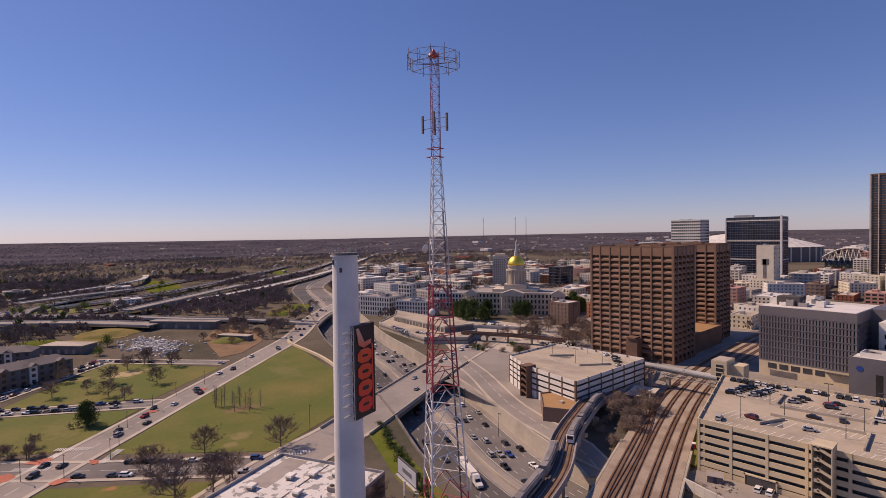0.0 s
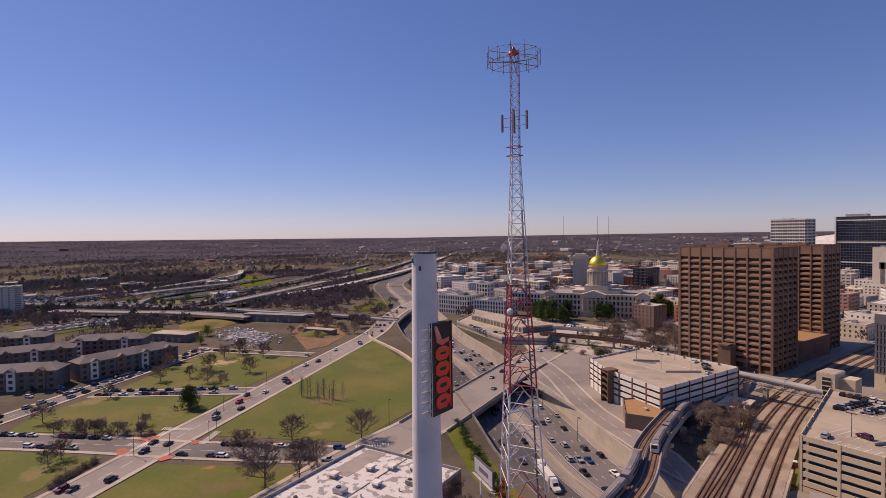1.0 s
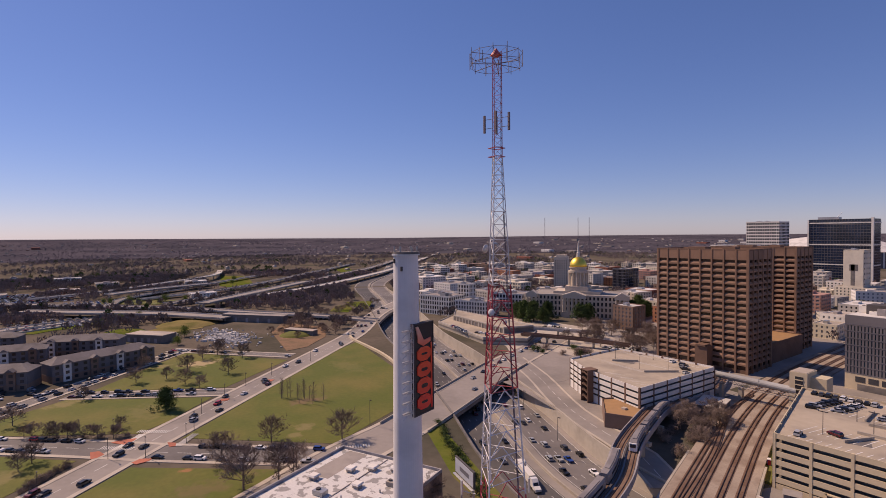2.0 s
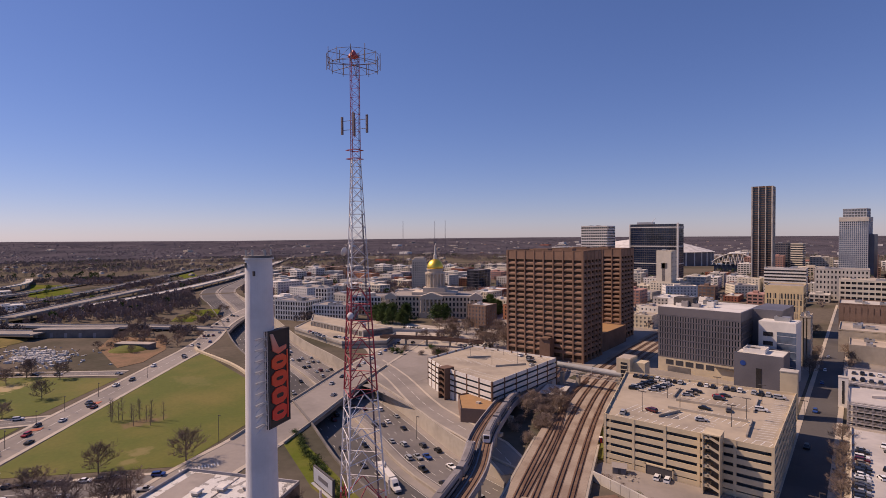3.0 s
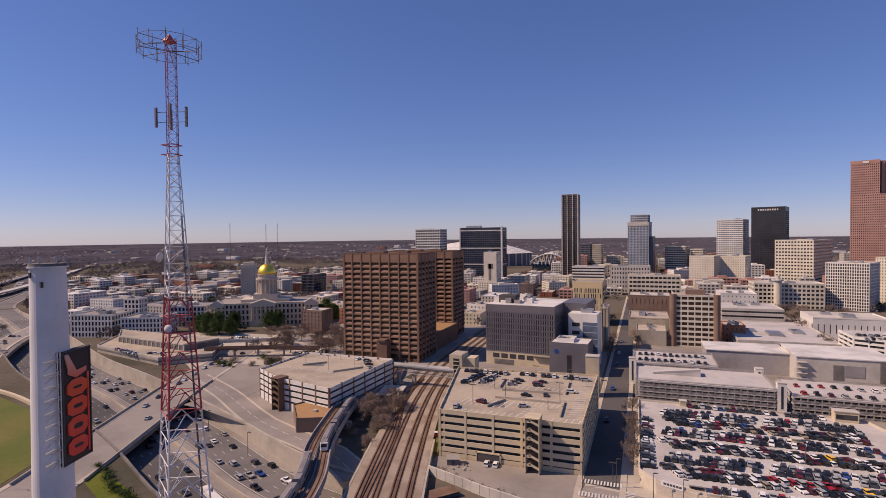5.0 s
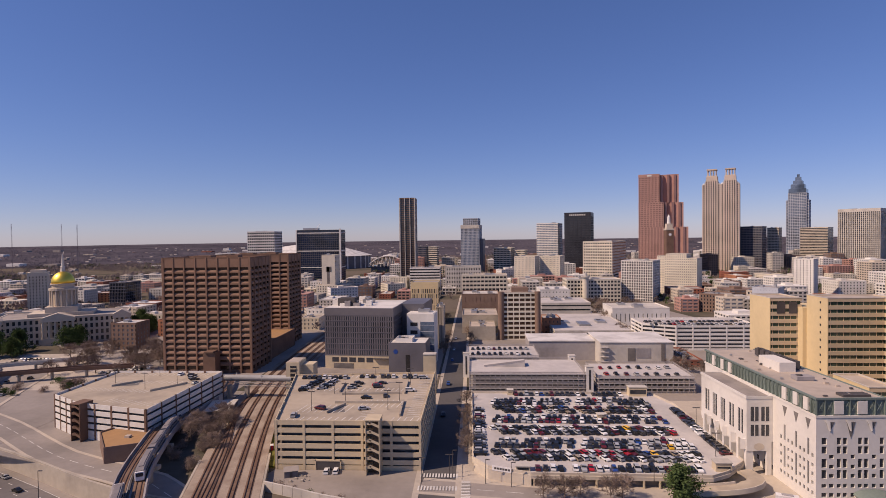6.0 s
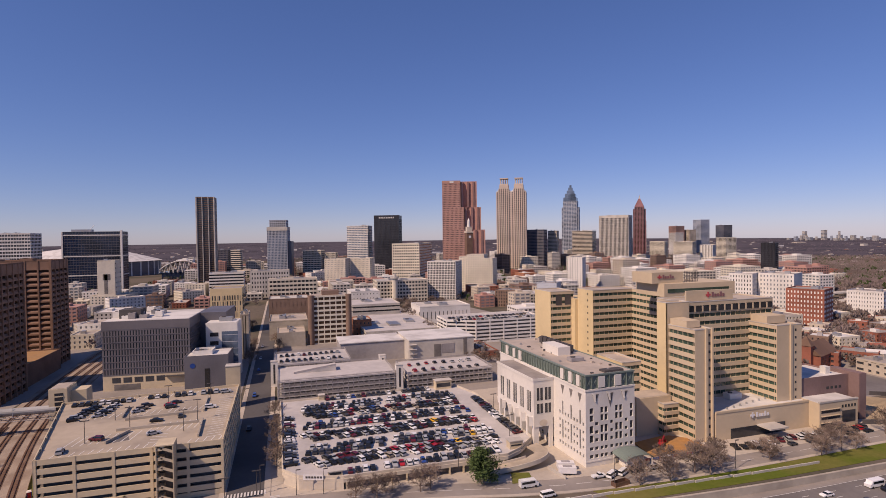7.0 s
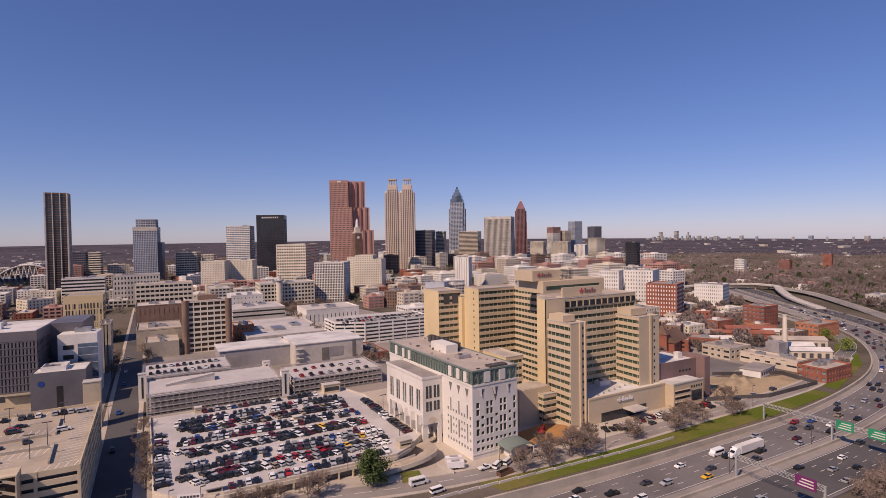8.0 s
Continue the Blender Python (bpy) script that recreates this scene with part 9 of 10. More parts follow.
# works, yards and brick blocks beside the slip road
stack = thing("chimney", 380, 207, 0, 0, "pale brick chimney stack of an old works", "chimney")
part("shaft", Geo().cyl(0, 0, 0, 30, 1.9, 1.3, 16), "cream_wall", stack)
part("rim", Geo().cyl(0, 0, 30, 30.7, 1.6, 1.6, 16), "tan_stone", stack)
office("factory", "red brick works with rows of pale windows and roof stacks", 338, 366, 161, 177, 7.4, 2, 8, 5, "red_brick", "glass_pale", "tan_roof", pier=1.8, band=0.5, units=4)
office("warehouse", "long tan windowless works hall", 350, 362, 183, 220, 6.0, 1, 3, 5, "tan_stone", "glass_dark", "tan_roof", pier=3.4, band=0.8, units=3)
solid("works_tower", Geo().box(366, 203, 0, 375, 212, 13).box(367, 204, 13, 374, 211, 13.6), "guide_grey", "grey windowless block of the works", "works building")
for sx, sy, sw, sd, sh, sl in ((400, 202, 26, 9, 5, "white"), (404, 214, 24, 8, 6, "white"), (424, 222, 36, 12, 7, "cream"), (446, 272, 40, 12, 6, "red"), (420, 262, 46, 9, 6, "red"), (392, 258, 30, 9, 5, "white"), (452, 248, 28, 10, 6, "white")):
    shed = thing("works_shed", sx, sy, 0, -38, "long low works shed with a " + sl + " roof", "shed", "works sheds")
    part("wall", Geo().box(-sw / 2, -sd / 2, 0, sw / 2, sd / 2, sh), "tan_stone" if sl != "red" else "red_brick", shed)
    part("roof", Geo().gable(-sw / 2, -sd / 2, sw / 2, sd / 2, sh, sh + 2.2, "x", 0.5), {"white": "white_roof", "cream": "tan_roof", "red": "red_brick"}[sl], shed)
    for k in range(int(sw / 5)):
        part("door", Geo().box(-sw / 2 + 1.5 + 5 * k, -sd / 2 - 0.08, 0.2, -sw / 2 + 4 + 5 * k, -sd / 2 + 0.1, sh * 0.7), "guide_dark", shed)
office("office_building", "small concrete block with broad dark windows", 345, 369, 224, 245, 7.5, 2, 4, 4, "tan_stone", "glass_dark", "grey_roof", pier=2.6, band=0.6, units=4)
office("apartment_building", "orange brick block with pale windows", 470, 502, 230, 248, 11, 3, 10, 5, "orange_brick", "glass_pale", "grey_roof", pier=1.8, band=0.5, units=3)
office("apartment_building", "tall red brick loft block with pale windows", 492, 514, 286, 306, 18, 5, 5, 5, "red_brick", "glass_pale", "tan_roof", pier=1.6, band=0.5, units=2)
pav = thing("pavilion", 328, 195, 0, 10, "small white site office with a flat roof", "site office")
part("wall", Geo().box(-11, -6, 0, 11, 6, 4), "white_wall", pav)
part("roof", Geo().box(-11.4, -6.4, 4, 11.4, 6.4, 4.4), "grey_roof", pav)
for k in range(6):
    part("window", Geo().box(-9.6 + 3.4 * k, -6.08, 1.2, -7.6 + 3.4 * k, -5.9, 2.7), "glass_dark", pav)
lot_soil = [(258, 182), (285, 167), (331, 167), (336, 184), (312, 190), (296, 205), (262, 206)]
solid("dirt_lot", Geo().prism(lot_soil, -0.2, 0.13), "dirt", "bare soil lot beside the hospital", "dirt lot", kind="structure")
heap = Geo()
hv, hf, hn = [], [], 16
for j in range(hn + 1):
    for i in range(hn + 1):
        u, w = i / hn * 2 - 1, j / hn * 2 - 1
        k = max(0.0, 1 - u * u) * max(0.0, 1 - w * w)
        hv.append((292 + 15 * u + 5 * w, 187 + 8 * w, 0.05 + 6.0 * k * (0.75 + 0.5 * noise.noise((u * 2, w * 2, 4.0)))))
for j in range(hn):
    for i in range(hn):
        hf.append((j * (hn + 1) + i, j * (hn + 1) + i + 1, (j + 1) * (hn + 1) + i + 1, (j + 1) * (hn + 1) + i))
solid("soil_mound", heap.add(hv, hf), "dirt", "broad mound of bare tan soil", "soil mound")
for a2, b2 in (((252, 176), (285, 163)), ((285, 163), (332, 163)), ((332, 163), (338, 186)), ((338, 186), (300, 206))):
    d = (Vector(b2) - Vector(a2)).normalized()
    nn = Vector((-d.y, d.x)) * 0.12
    solid("site_fence", Geo().prism([(a2[0] - nn.x, a2[1] - nn.y), (b2[0] - nn.x, b2[1] - nn.y), (b2[0] + nn.x, b2[1] + nn.y), (a2[0] + nn.x, a2[1] + nn.y)], 0, 2.2), "guide_dark", "dark screened fence round a building site", "fence")
solid("car_park", Geo().prism([(262, 207), (300, 206), (340, 206), (342, 244), (270, 248)], -0.2, 0.12), "old_asphalt", "worn asphalt car park", "car park", kind="structure")
FOOT += [(252, 345, 158, 250), (338, 430, 180, 232), (255, 290, 250, 280)]
town(40, -70, -44, 300, 720, (10, 26), (3, 5), ("red_brick", "tan_stone", "brown_brick", "cream_wall", "orange_brick"))
town(12, -70, -40, 720, 1400, (14, 34), (3, 5))
town(9, 58, 96, 700, 1300, (20, 44), (3.5, 5))
church = thing("church", 332, 262, 0, 20, "red brick church with steep roofs", "church")
part("wall", Geo().box(-14, -8, 0, 14, 8, 10), "red_brick", church)
part("roof", Geo().gable(-14, -8, 14, 8, 10, 17, "x", 0.6), "brown_dark", church)
part("tower", Geo().box(-18, -4, 0, -11, 4, 16), "red_brick", church)
part("tower_roof", Geo().prism([(-18.4, -4.4), (-10.6, -4.4), (-10.6, 4.4), (-18.4, 4.4)], 16, 22, [(-14.6, -0.1), (-14.4, -0.1), (-14.4, 0.1), (-14.6, 0.1)]), "brown_dark", church)
for k in range(5):
    part("window", Geo().box(-11 + 5.2 * k, -8.1, 3, -9.4 + 5.2 * k, -7.9, 8), "glass_dark", church)

# far houses and sheds, past counting
far = {}
for k in range(900):
    a, r = radians(rnd.uniform(-72, 100)), math.sqrt(rnd.uniform(1150 ** 2, 3900 ** 2))
    x, y = -r * math.sin(a), r * math.cos(a)
    if -40 < math.degrees(a) < 22 and r < 1750:
        continue
    big = rnd.random() < (0.14 if math.degrees(a) < 50 else 0.03)
    w, d, h = (rnd.uniform(24, 70), rnd.uniform(16, 40), rnd.uniform(6, 13)) if big else (rnd.uniform(9, 16), rnd.uniform(8, 14), rnd.uniform(4, 7))
    z = hill(x, y)
    key = rnd.choice(("white_wall", "tan_stone", "pale_concrete", "white_wall", "grey_roof", "red_brick"))
    g = far.setdefault(key, Geo())
    if big:
        g.box(x - w / 2, y - d / 2, z, x + w / 2, y + d / 2, z + h)
    else:
        g.box(x - w / 2, y - d / 2, z, x + w / 2, y + d / 2, z + h * 0.6)
        far.setdefault("grey_roof", Geo()).gable(x - w / 2, y - d / 2, x + w / 2, y + d / 2, z + h * 0.6, z + h, "x", 0.4)
for key, g in far.items():
    solid("far_houses", g, key, "scattered far houses and sheds among trees", "houses", kind="stuff")

# blocks of the centre too far off to tell apart
mid = {}


def mid_block(x, y, w, d, h, wall, pane):
    g, p = mid.setdefault(wall, Geo()), mid.setdefault(pane, Geo())
    p.box(x - w / 2 + 0.5, y - d / 2 + 0.5, 0, x + w / 2 - 0.5, y + d / 2 - 0.5, h - 0.4)
    floors = max(2, int(h / 3.6))
    for k in range(floors + 1):
        z = h * k / floors
        g.box(x - w / 2, y - d / 2, max(z - 0.95, 0), x + w / 2, y + d / 2, z + (0.95 if k < floors else 0.3))
    n = max(2, int(w / 5))
    for k in range(n + 1):
        u = x - w / 2 + (w - 1.6) * k / n
        g.box(u, y - d / 2 + 0.02, 0, u + 1.6, y - d / 2 + 0.6, h)
    n = max(2, int(d / 5))
    for k in range(n + 1):
        u = y - d / 2 + (d - 1.6) * k / n
        g.box(x - w / 2 + 0.02, u, 0, x - w / 2 + 0.6, u + 1.6, h).box(x + w / 2 - 0.6, u, 0, x + w / 2 - 0.02, u + 1.6, h)
    g.box(x - w * 0.2, y - d * 0.2, h, x + w * 0.1, y + d * 0.15, h + 3)


def mid_town(count, yaw0, yaw1, r0, r1, size, high, walls):
    made = tries = 0
    while made < count and tries < count * 40:
        tries += 1
        a, r = radians(rnd.uniform(yaw0, yaw1)), math.sqrt(rnd.uniform(r0 * r0, r1 * r1))
        x, y = -r * math.sin(a), r * math.cos(a)
        w, d, h = rnd.uniform(*size), rnd.uniform(*size), rnd.uniform(*high)
        if not clear_of(x, y, max(w, d) / 2 + 1):
            continue
        FOOT.append((x - w / 2 - 2, x + w / 2 + 2, y - d / 2 - 2, y + d / 2 + 2))
        mid_block(x, y, w, d, h, rnd.choice(walls), rnd.choice(("glass_dark", "glass_pale")))
        made += 1


PALE = ("white_wall", "cream_wall", "pale_concrete", "tan_stone", "white_wall", "pale_concrete", "brown_brick", "red_granite")
mid_town(90, -30, 30, 560, 1000, (18, 42), (8, 26), PALE)
mid_town(120, -40, 30, 950, 1700, (20, 50), (14, 44), PALE)
mid_town(46, -52, -36, 760, 1500, (18, 46), (16, 40), ("white_wall", "white_wall", "cream_wall", "pale_concrete", "red_granite"))
mid_town(10, -72, -50, 560, 1400, (12, 28), (4, 8), PALE)
mid_town(50, 28, 60, 620, 1300, (18, 46), (7, 20), PALE)
for key, g in mid.items():
    solid("centre_blocks", g, key, "crowded pale office and housing blocks of the centre", "buildings", kind="stuff")

# cars parked too far off to tell apart
g = {}
for x0, y0, nx, ny in ((-700, -30, 26, 12), (-860, 20, 22, 8), (-545, 225, 12, 4), (-640, 560, 16, 6), (275, 214, 10, 4), (300, 228, 9, 4), (-250, 340, 10, 3), (-340, 365, 12, 3), (210, 500, 14, 4), (120, 590, 16, 5), (-120, 620, 14, 4)):
    for i in range(nx):
        for j in range(ny):
            if rnd.random() < 0.75:
                x, y = x0 + 2.8 * i, y0 + 7 * j
                t = "car_" + rnd.choice(TONES)
                g.setdefault(t, Geo()).box(x - 0.9, y - 2.2, 0.2, x + 0.9, y + 2.2, 0.95).prism([(x - 0.8, y - 1.2), (x + 0.8, y - 1.2), (x + 0.8, y + 0.9), (x - 0.8, y + 0.9)], 0.95, 1.5, [(x - 0.65, y - 0.8), (x + 0.65, y - 0.8), (x + 0.65, y + 0.5), (x - 0.65, y + 0.5)])
for t, geo in g.items():
    solid("far_parked_cars", geo, t, "rows of far parked cars", "cars", kind="stuff")


# ---- trees ----
def bare_tree(seed, h, thin=False):
    """A leafless tree: trunk and limbs in one mesh, the fine twigs of a rounded crown in another."""
    r = random.Random(seed)
    wood, fine = Geo(), Geo()
    size = (0.24, 0.09, 0.05, 0.034, 0.026, 0.022)
    count = (14, 6, 5, 4, 2) if not thin else (16, 3, 2, 2, 1)

    def grow(p, d, length, level):
        q = p + d * length
        rad = size[level] * h / 11 * (0.6 if thin else 1)
        (wood if level < 2 else fine).tube(tuple(p), tuple(q), rad, rad * 0.6, 6 if level == 0 else 4 if level < 2 else 3)
        if level == 5:
            return
        n = count[level]
        for k in range(n):
            side = Vector((r.uniform(-1, 1), r.uniform(-1, 1), r.uniform(-0.25, 0.45))).normalized()
            if level == 0:
                at = 0.16 + 0.84 * (k + r.random()) / n
                a = k * 2.4 + r.uniform(-0.5, 0.5)
                tilt = 0.25 + 0.9 * at
                nd = Vector((math.cos(a), math.sin(a), tilt)).normalized()
                reach = h * (0.13 if thin else 0.36) * (0.75 + 0.5 * math.sin(math.pi * min(at * 0.9, 1))) * r.uniform(0.75, 1.1) * (1.15 - 0.45 * at)
            else:
                at = r.uniform(0.3, 1.0)
                nd = (d * 0.75 + side * r.uniform(0.6, 1.0) + Vector((0, 0, 0.12))).normalized()
                reach = length * r.uniform(0.42, 0.66)
            grow(p.lerp(q, at), nd, reach, level + 1)
    grow(Vector((0, 0, 0)), Vector((0, 0, 1)), h * (0.62 if not thin else 0.85), 0)
    return wood, fine


def leafy(seed, h, w, n, leaf=0.5, low=0.12, loose=0.19, cone=False):
    """A trunk, and a crown of many small leaves in uneven clumps."""
    r = random.Random(seed)
    wood, crown = Geo().cyl(0, 0, 0, h * 0.6, h * 0.03, h * 0.012, 7), Geo()
    centres = [(r.gauss(0, w * 0.24), r.gauss(0, w * 0.24), h * r.uniform(low + 0.1, 0.92)) for _ in range(26)]
    if cone:
        centres = [(x * (1.5 - 1.25 * z / h), y * (1.5 - 1.25 * z / h), z) for x, y, z in centres + [(r.gauss(0, w * 0.22), r.gauss(0, w * 0.22), h * r.uniform(low + 0.05, 0.95)) for _ in range(30)]]
    for c in centres:
        wood.tube((0, 0, h * 0.3), c, 0.08, 0.03, 3)
    for _ in range(n):
        c = r.choice(centres)
        k = (1 - abs(c[2] / h - 0.5)) * w * loose
        p = Vector((c[0] + r.gauss(0, k), c[1] + r.gauss(0, k), max(c[2] + r.gauss(0, k * 0.8), h * low)))
        a = Vector((r.uniform(-1, 1), r.uniform(-1, 1), r.uniform(-0.6, 0.6))).normalized() * leaf
        b = a.cross(Vector((r.uniform(-1, 1), r.uniform(-1, 1), r.uniform(-1, 1)))).normalized() * leaf * 0.6
        crown.add([tuple(p - a), tuple(p + b), tuple(p + a), tuple(p - b)], [(0, 1, 2, 3)])
    return wood, crown


PROTO = {}


def plant(kind, x, y, z, size, turn, label, group):
    """kind: a bare tree or a leafy one; size is a factor."""
    if kind not in PROTO:
        if kind.startswith("bare"):
            wood, crown = bare_tree(int(kind[4:]) * 13 + 5, 11)
            mats = ("bark", "twig")
        elif kind == "sapling":
            wood, crown = bare_tree(77, 12, True)
            mats = ("bark", "twig")
        elif kind == "bush":
            wood, crown = leafy(4, 3.2, 4.2, 1300, 0.15, 0.05)
            mats = ("bark", "twig")
        elif kind == "green_bush":
            wood, crown = leafy(6, 2.6, 3.4, 900, 0.17, 0.05)
            mats = ("bark", "dark_leaf")
        elif kind == "spring":
            wood, crown = leafy(8, 9, 8, 1500, 0.34)
            mats = ("bark", "spring_leaf")
        else:
            wood, crown = leafy(int(kind[-1]) + 20, 12, 9.0, 5200, 0.34, 0.06, 0.14, True)
            mats = ("bark", "dark_leaf")
        ob = new("tree" if "bush" not in kind else "shrub", wood.mesh("trunk", mats[0]))
        part("crown", crown, mats[1], ob)
        ob.matrix_basis = pose(x, y, z, 0, 0, turn) @ Matrix.Scale(size, 4)
        tagged(ob, label, "tree" if "bush" not in kind else "shrub", group)
        PROTO[kind] = ob
        return ob
    ob = copy_thing(PROTO[kind], pose(x, y, z, 0, 0, turn))
    ob.matrix_basis = pose(x, y, z, 0, 0, turn) @ Matrix.Scale(size, 4)
    return tagged(ob, label, group=group)


rnd = random.Random(8)
SAP = [(-278, 104), (-270, 107), (-265, 113)]
for x, y, s in ((-223, 75, 1.0), (-187, 53, 1.45), (-186, 65, 1.2), (-215, 53, 1.1), (-207, 100, 1.15), (-192, 74, 0.9), (-365, 42, 0.9), (-344, 65, 0.85), (-372, 72, 1.05), (-352, 92, 0.95), (-362, 58, 0.7),
                (-398, 50, 0.85), (-330, 70, 0.7), (-345, 15, 0.7), (-318, -14, 0.85), (-295, 0, 0.5), (-288, 8, 0.45), (-283, 26, 0.5), (-260, -6, 0.75), (-254, -10, 0.65), (-404, 88, 0.9), (-412, 100, 0.95), (-392, 112, 1.0), (-425, 106, 0.9),
                (-120, 90, 1.1), (-126, 82, 1.2), (-135, 88, 1.1), (-118, 76, 1.1), (-140, 98, 0.9)):
    plant(f"bare{rnd.randrange(4)}", x, y, 0.05, s * 1.12, rnd.uniform(0, 360), "bare grey winter tree standing on the lawn", "bare trees")
for k in range(13):
    plant("sapling", SAP[k % 3][0] + rnd.uniform(-5, 5), SAP[k % 3][1] + rnd.uniform(-4, 4), 0.05, rnd.uniform(0.75, 1.15), rnd.uniform(0, 360), "thin bare sapling in a brown clump on the lawn", "saplings")
plant("green1", -298, 47, 0.1, 0.98, 20, "dense dark evergreen tree on the lawn", "evergreen trees")
plant("green2", 66, 176, 0.1, 1.12, 0, "dense dark evergreen tree before the parking deck", "evergreen trees")
for k, (x, y) in enumerate([(-380, 385), (-369, 388), (-355, 384), (-364, 405), (-399, 396), (-339, 424), (-335, 429), (-322, 488), (-314, 487), (-313, 498), (-338, 518)]):
    plant("green" + str(1 + k % 3), x + rnd.uniform(-2, 2), y + rnd.uniform(-2, 2), 0, rnd.uniform(1.3, 1.8), rnd.uniform(0, 360), "broad dark evergreen tree before the statehouse", "evergreen trees")
for x0, n in ((120, 1), (133, 2), (145, 3), (156, 1), (176, 2), (199, 2), (222, 2), (246, 3)):
    for k in range(n):
        plant(f"bare{rnd.randrange(4)}", x0 + rnd.uniform(-5, 5), 158 + rnd.uniform(-5, 6), 0.1, rnd.uniform(0.6, 1.25), rnd.uniform(0, 360), "bare winter tree along the hospital road", "bare trees")
for k in range(14):
    plant("bush", 142 + 7.4 * k + rnd.uniform(-3, 3), 171 + rnd.uniform(-2, 5) * (1 if k < 14 else -1.2), 0.1, rnd.uniform(0.5, 1.0), rnd.uniform(0, 360), "twiggy brown shrub before the hospital", "shrubs")
for x, y in ((22, 178), (29, 177), (44, 177), (48, 178)):
    plant(f"bare{rnd.randrange(4)}", x, y, 0.1, rnd.uniform(0.72, 0.92), rnd.uniform(0, 360), "broad bare winter tree before the parking deck", "bare trees")
for x, y in ((35, 181), (-4, 214), (-4, 224), (-4, 236), (-5, 250), (-4, 262), (-5, 275)):
    plant(f"bare{rnd.randrange(4)}", x, y, 0.1, rnd.uniform(0.55, 0.85), rnd.uniform(0, 360), "bare winter tree on the pavement", "bare trees")
for k in range(56):
    x, y = rnd.uniform(-136, -104), rnd.uniform(196, 252)
    if abs(x + 118 + (y - 220) * 0.2) < 7.5:
        plant(f"bare{rnd.randrange(4)}" if k % 2 else "bush", x, y, 0.4, rnd.uniform(0.6, 1.0) * (1 if k % 2 else 1.3), rnd.uniform(0, 360), "bare scrub between the railway and the viaduct", "scrub")
for k in range(16):
    plant("green_bush", -196 + 4.4 * k + rnd.uniform(-1, 1), 143 - 1.9 * k + rnd.uniform(-2, 1), 0.1, rnd.uniform(0.7, 1.2), rnd.uniform(0, 360), "dark shrub on the motorway verge", "shrubs")
for k in range(22):
    plant("bush" if k % 3 else "green_bush", -252 + rnd.uniform(-26, 40), 292 + rnd.uniform(-6, 26), 0.1, rnd.uniform(1.0, 1.9), rnd.uniform(0, 360), "dark winter shrubs beside the forecourt", "shrubs")
for k in range(40):
    plant(f"bare{rnd.randrange(4)}", rnd.uniform(-310, -212), rnd.uniform(318, 415), 0.1, rnd.uniform(0.8, 1.3), rnd.uniform(0, 360), "bare winter tree near the statehouse", "bare trees")
for k in range(20):
    plant(f"bare{rnd.randrange(4)}", 128 + rnd.uniform(-4, 26), 330 + rnd.uniform(0, 62), 0.1, rnd.uniform(0.5, 0.9), rnd.uniform(0, 360), "bare winter tree behind the clinic", "bare trees")
for x, y in ((-824, 60), (-812, 88), (-790, 96), (-770, 118), (-795, 128), (-806, 66), (-780, 150), (-1060, 290), (-1000, 270), (-505, 96), (-470, 84), (440, 196), (470, 225), (-640, 60), (-655, 80), (150, 470), (1, 470), (-820, 250), (-840, 280), (-600, 40)):
    plant("spring", x, y, 0.1, rnd.uniform(0.7, 1.2), rnd.uniform(0, 360), "tree in fresh yellow-green leaf", "spring trees")
for k in range(16):
    plant("bush", -231 - 1.15 * k, -9 + 0.95 * k + rnd.uniform(-0.6, 0.6), 0.1, rnd.uniform(0.5, 0.8), rnd.uniform(0, 360), "clipped brown hedge beside the avenue", "shrubs")
for k in range(15):
    plant(f"bare{rnd.randrange(4)}" if k % 3 else "bush", -268 - 1.9 * k + rnd.uniform(-1, 1), 27 - 2.6 * k + rnd.uniform(-1.5, 1.5), 0.1, rnd.uniform(0.4, 0.75), rnd.uniform(0, 360), "thin bare tree in a row beside the avenue", "bare trees")

for x, y, q in ((204, 86.5, 1.5), (210, 86, 1.9), (215, 87.5, 1.6), (221, 86, 2.0), (228, 88, 1.7), (218, 83, 1.8)):
    plant("bush", x, y, 0.1, q, x * 31 % 360, "dense brown thicket above the motorway wall", "shrubs")

for k in range(34):
    x = rnd.uniform(-600, -430)
    plant(f"bare{rnd.randrange(4)}", x, 150 + (-430 - x) * 0.75 + rnd.uniform(-22, 70), 0.05, rnd.uniform(0.6, 1.1), rnd.uniform(0, 360), "bare winter tree beside the cleared site", "bare trees")

for k in range(46):
    x, y = (rnd.uniform(118, 205), rnd.uniform(610, 700)) if k < 26 else (rnd.uniform(-64, -28), rnd.uniform(430, 600)) if k < 34 else (rnd.uniform(122, 134), rnd.uniform(455, 560))
    plant(f"bare{rnd.randrange(4)}", x, y, 0.1, rnd.uniform(0.8, 1.25), rnd.uniform(0, 360), "bare winter tree between city blocks", "bare trees")

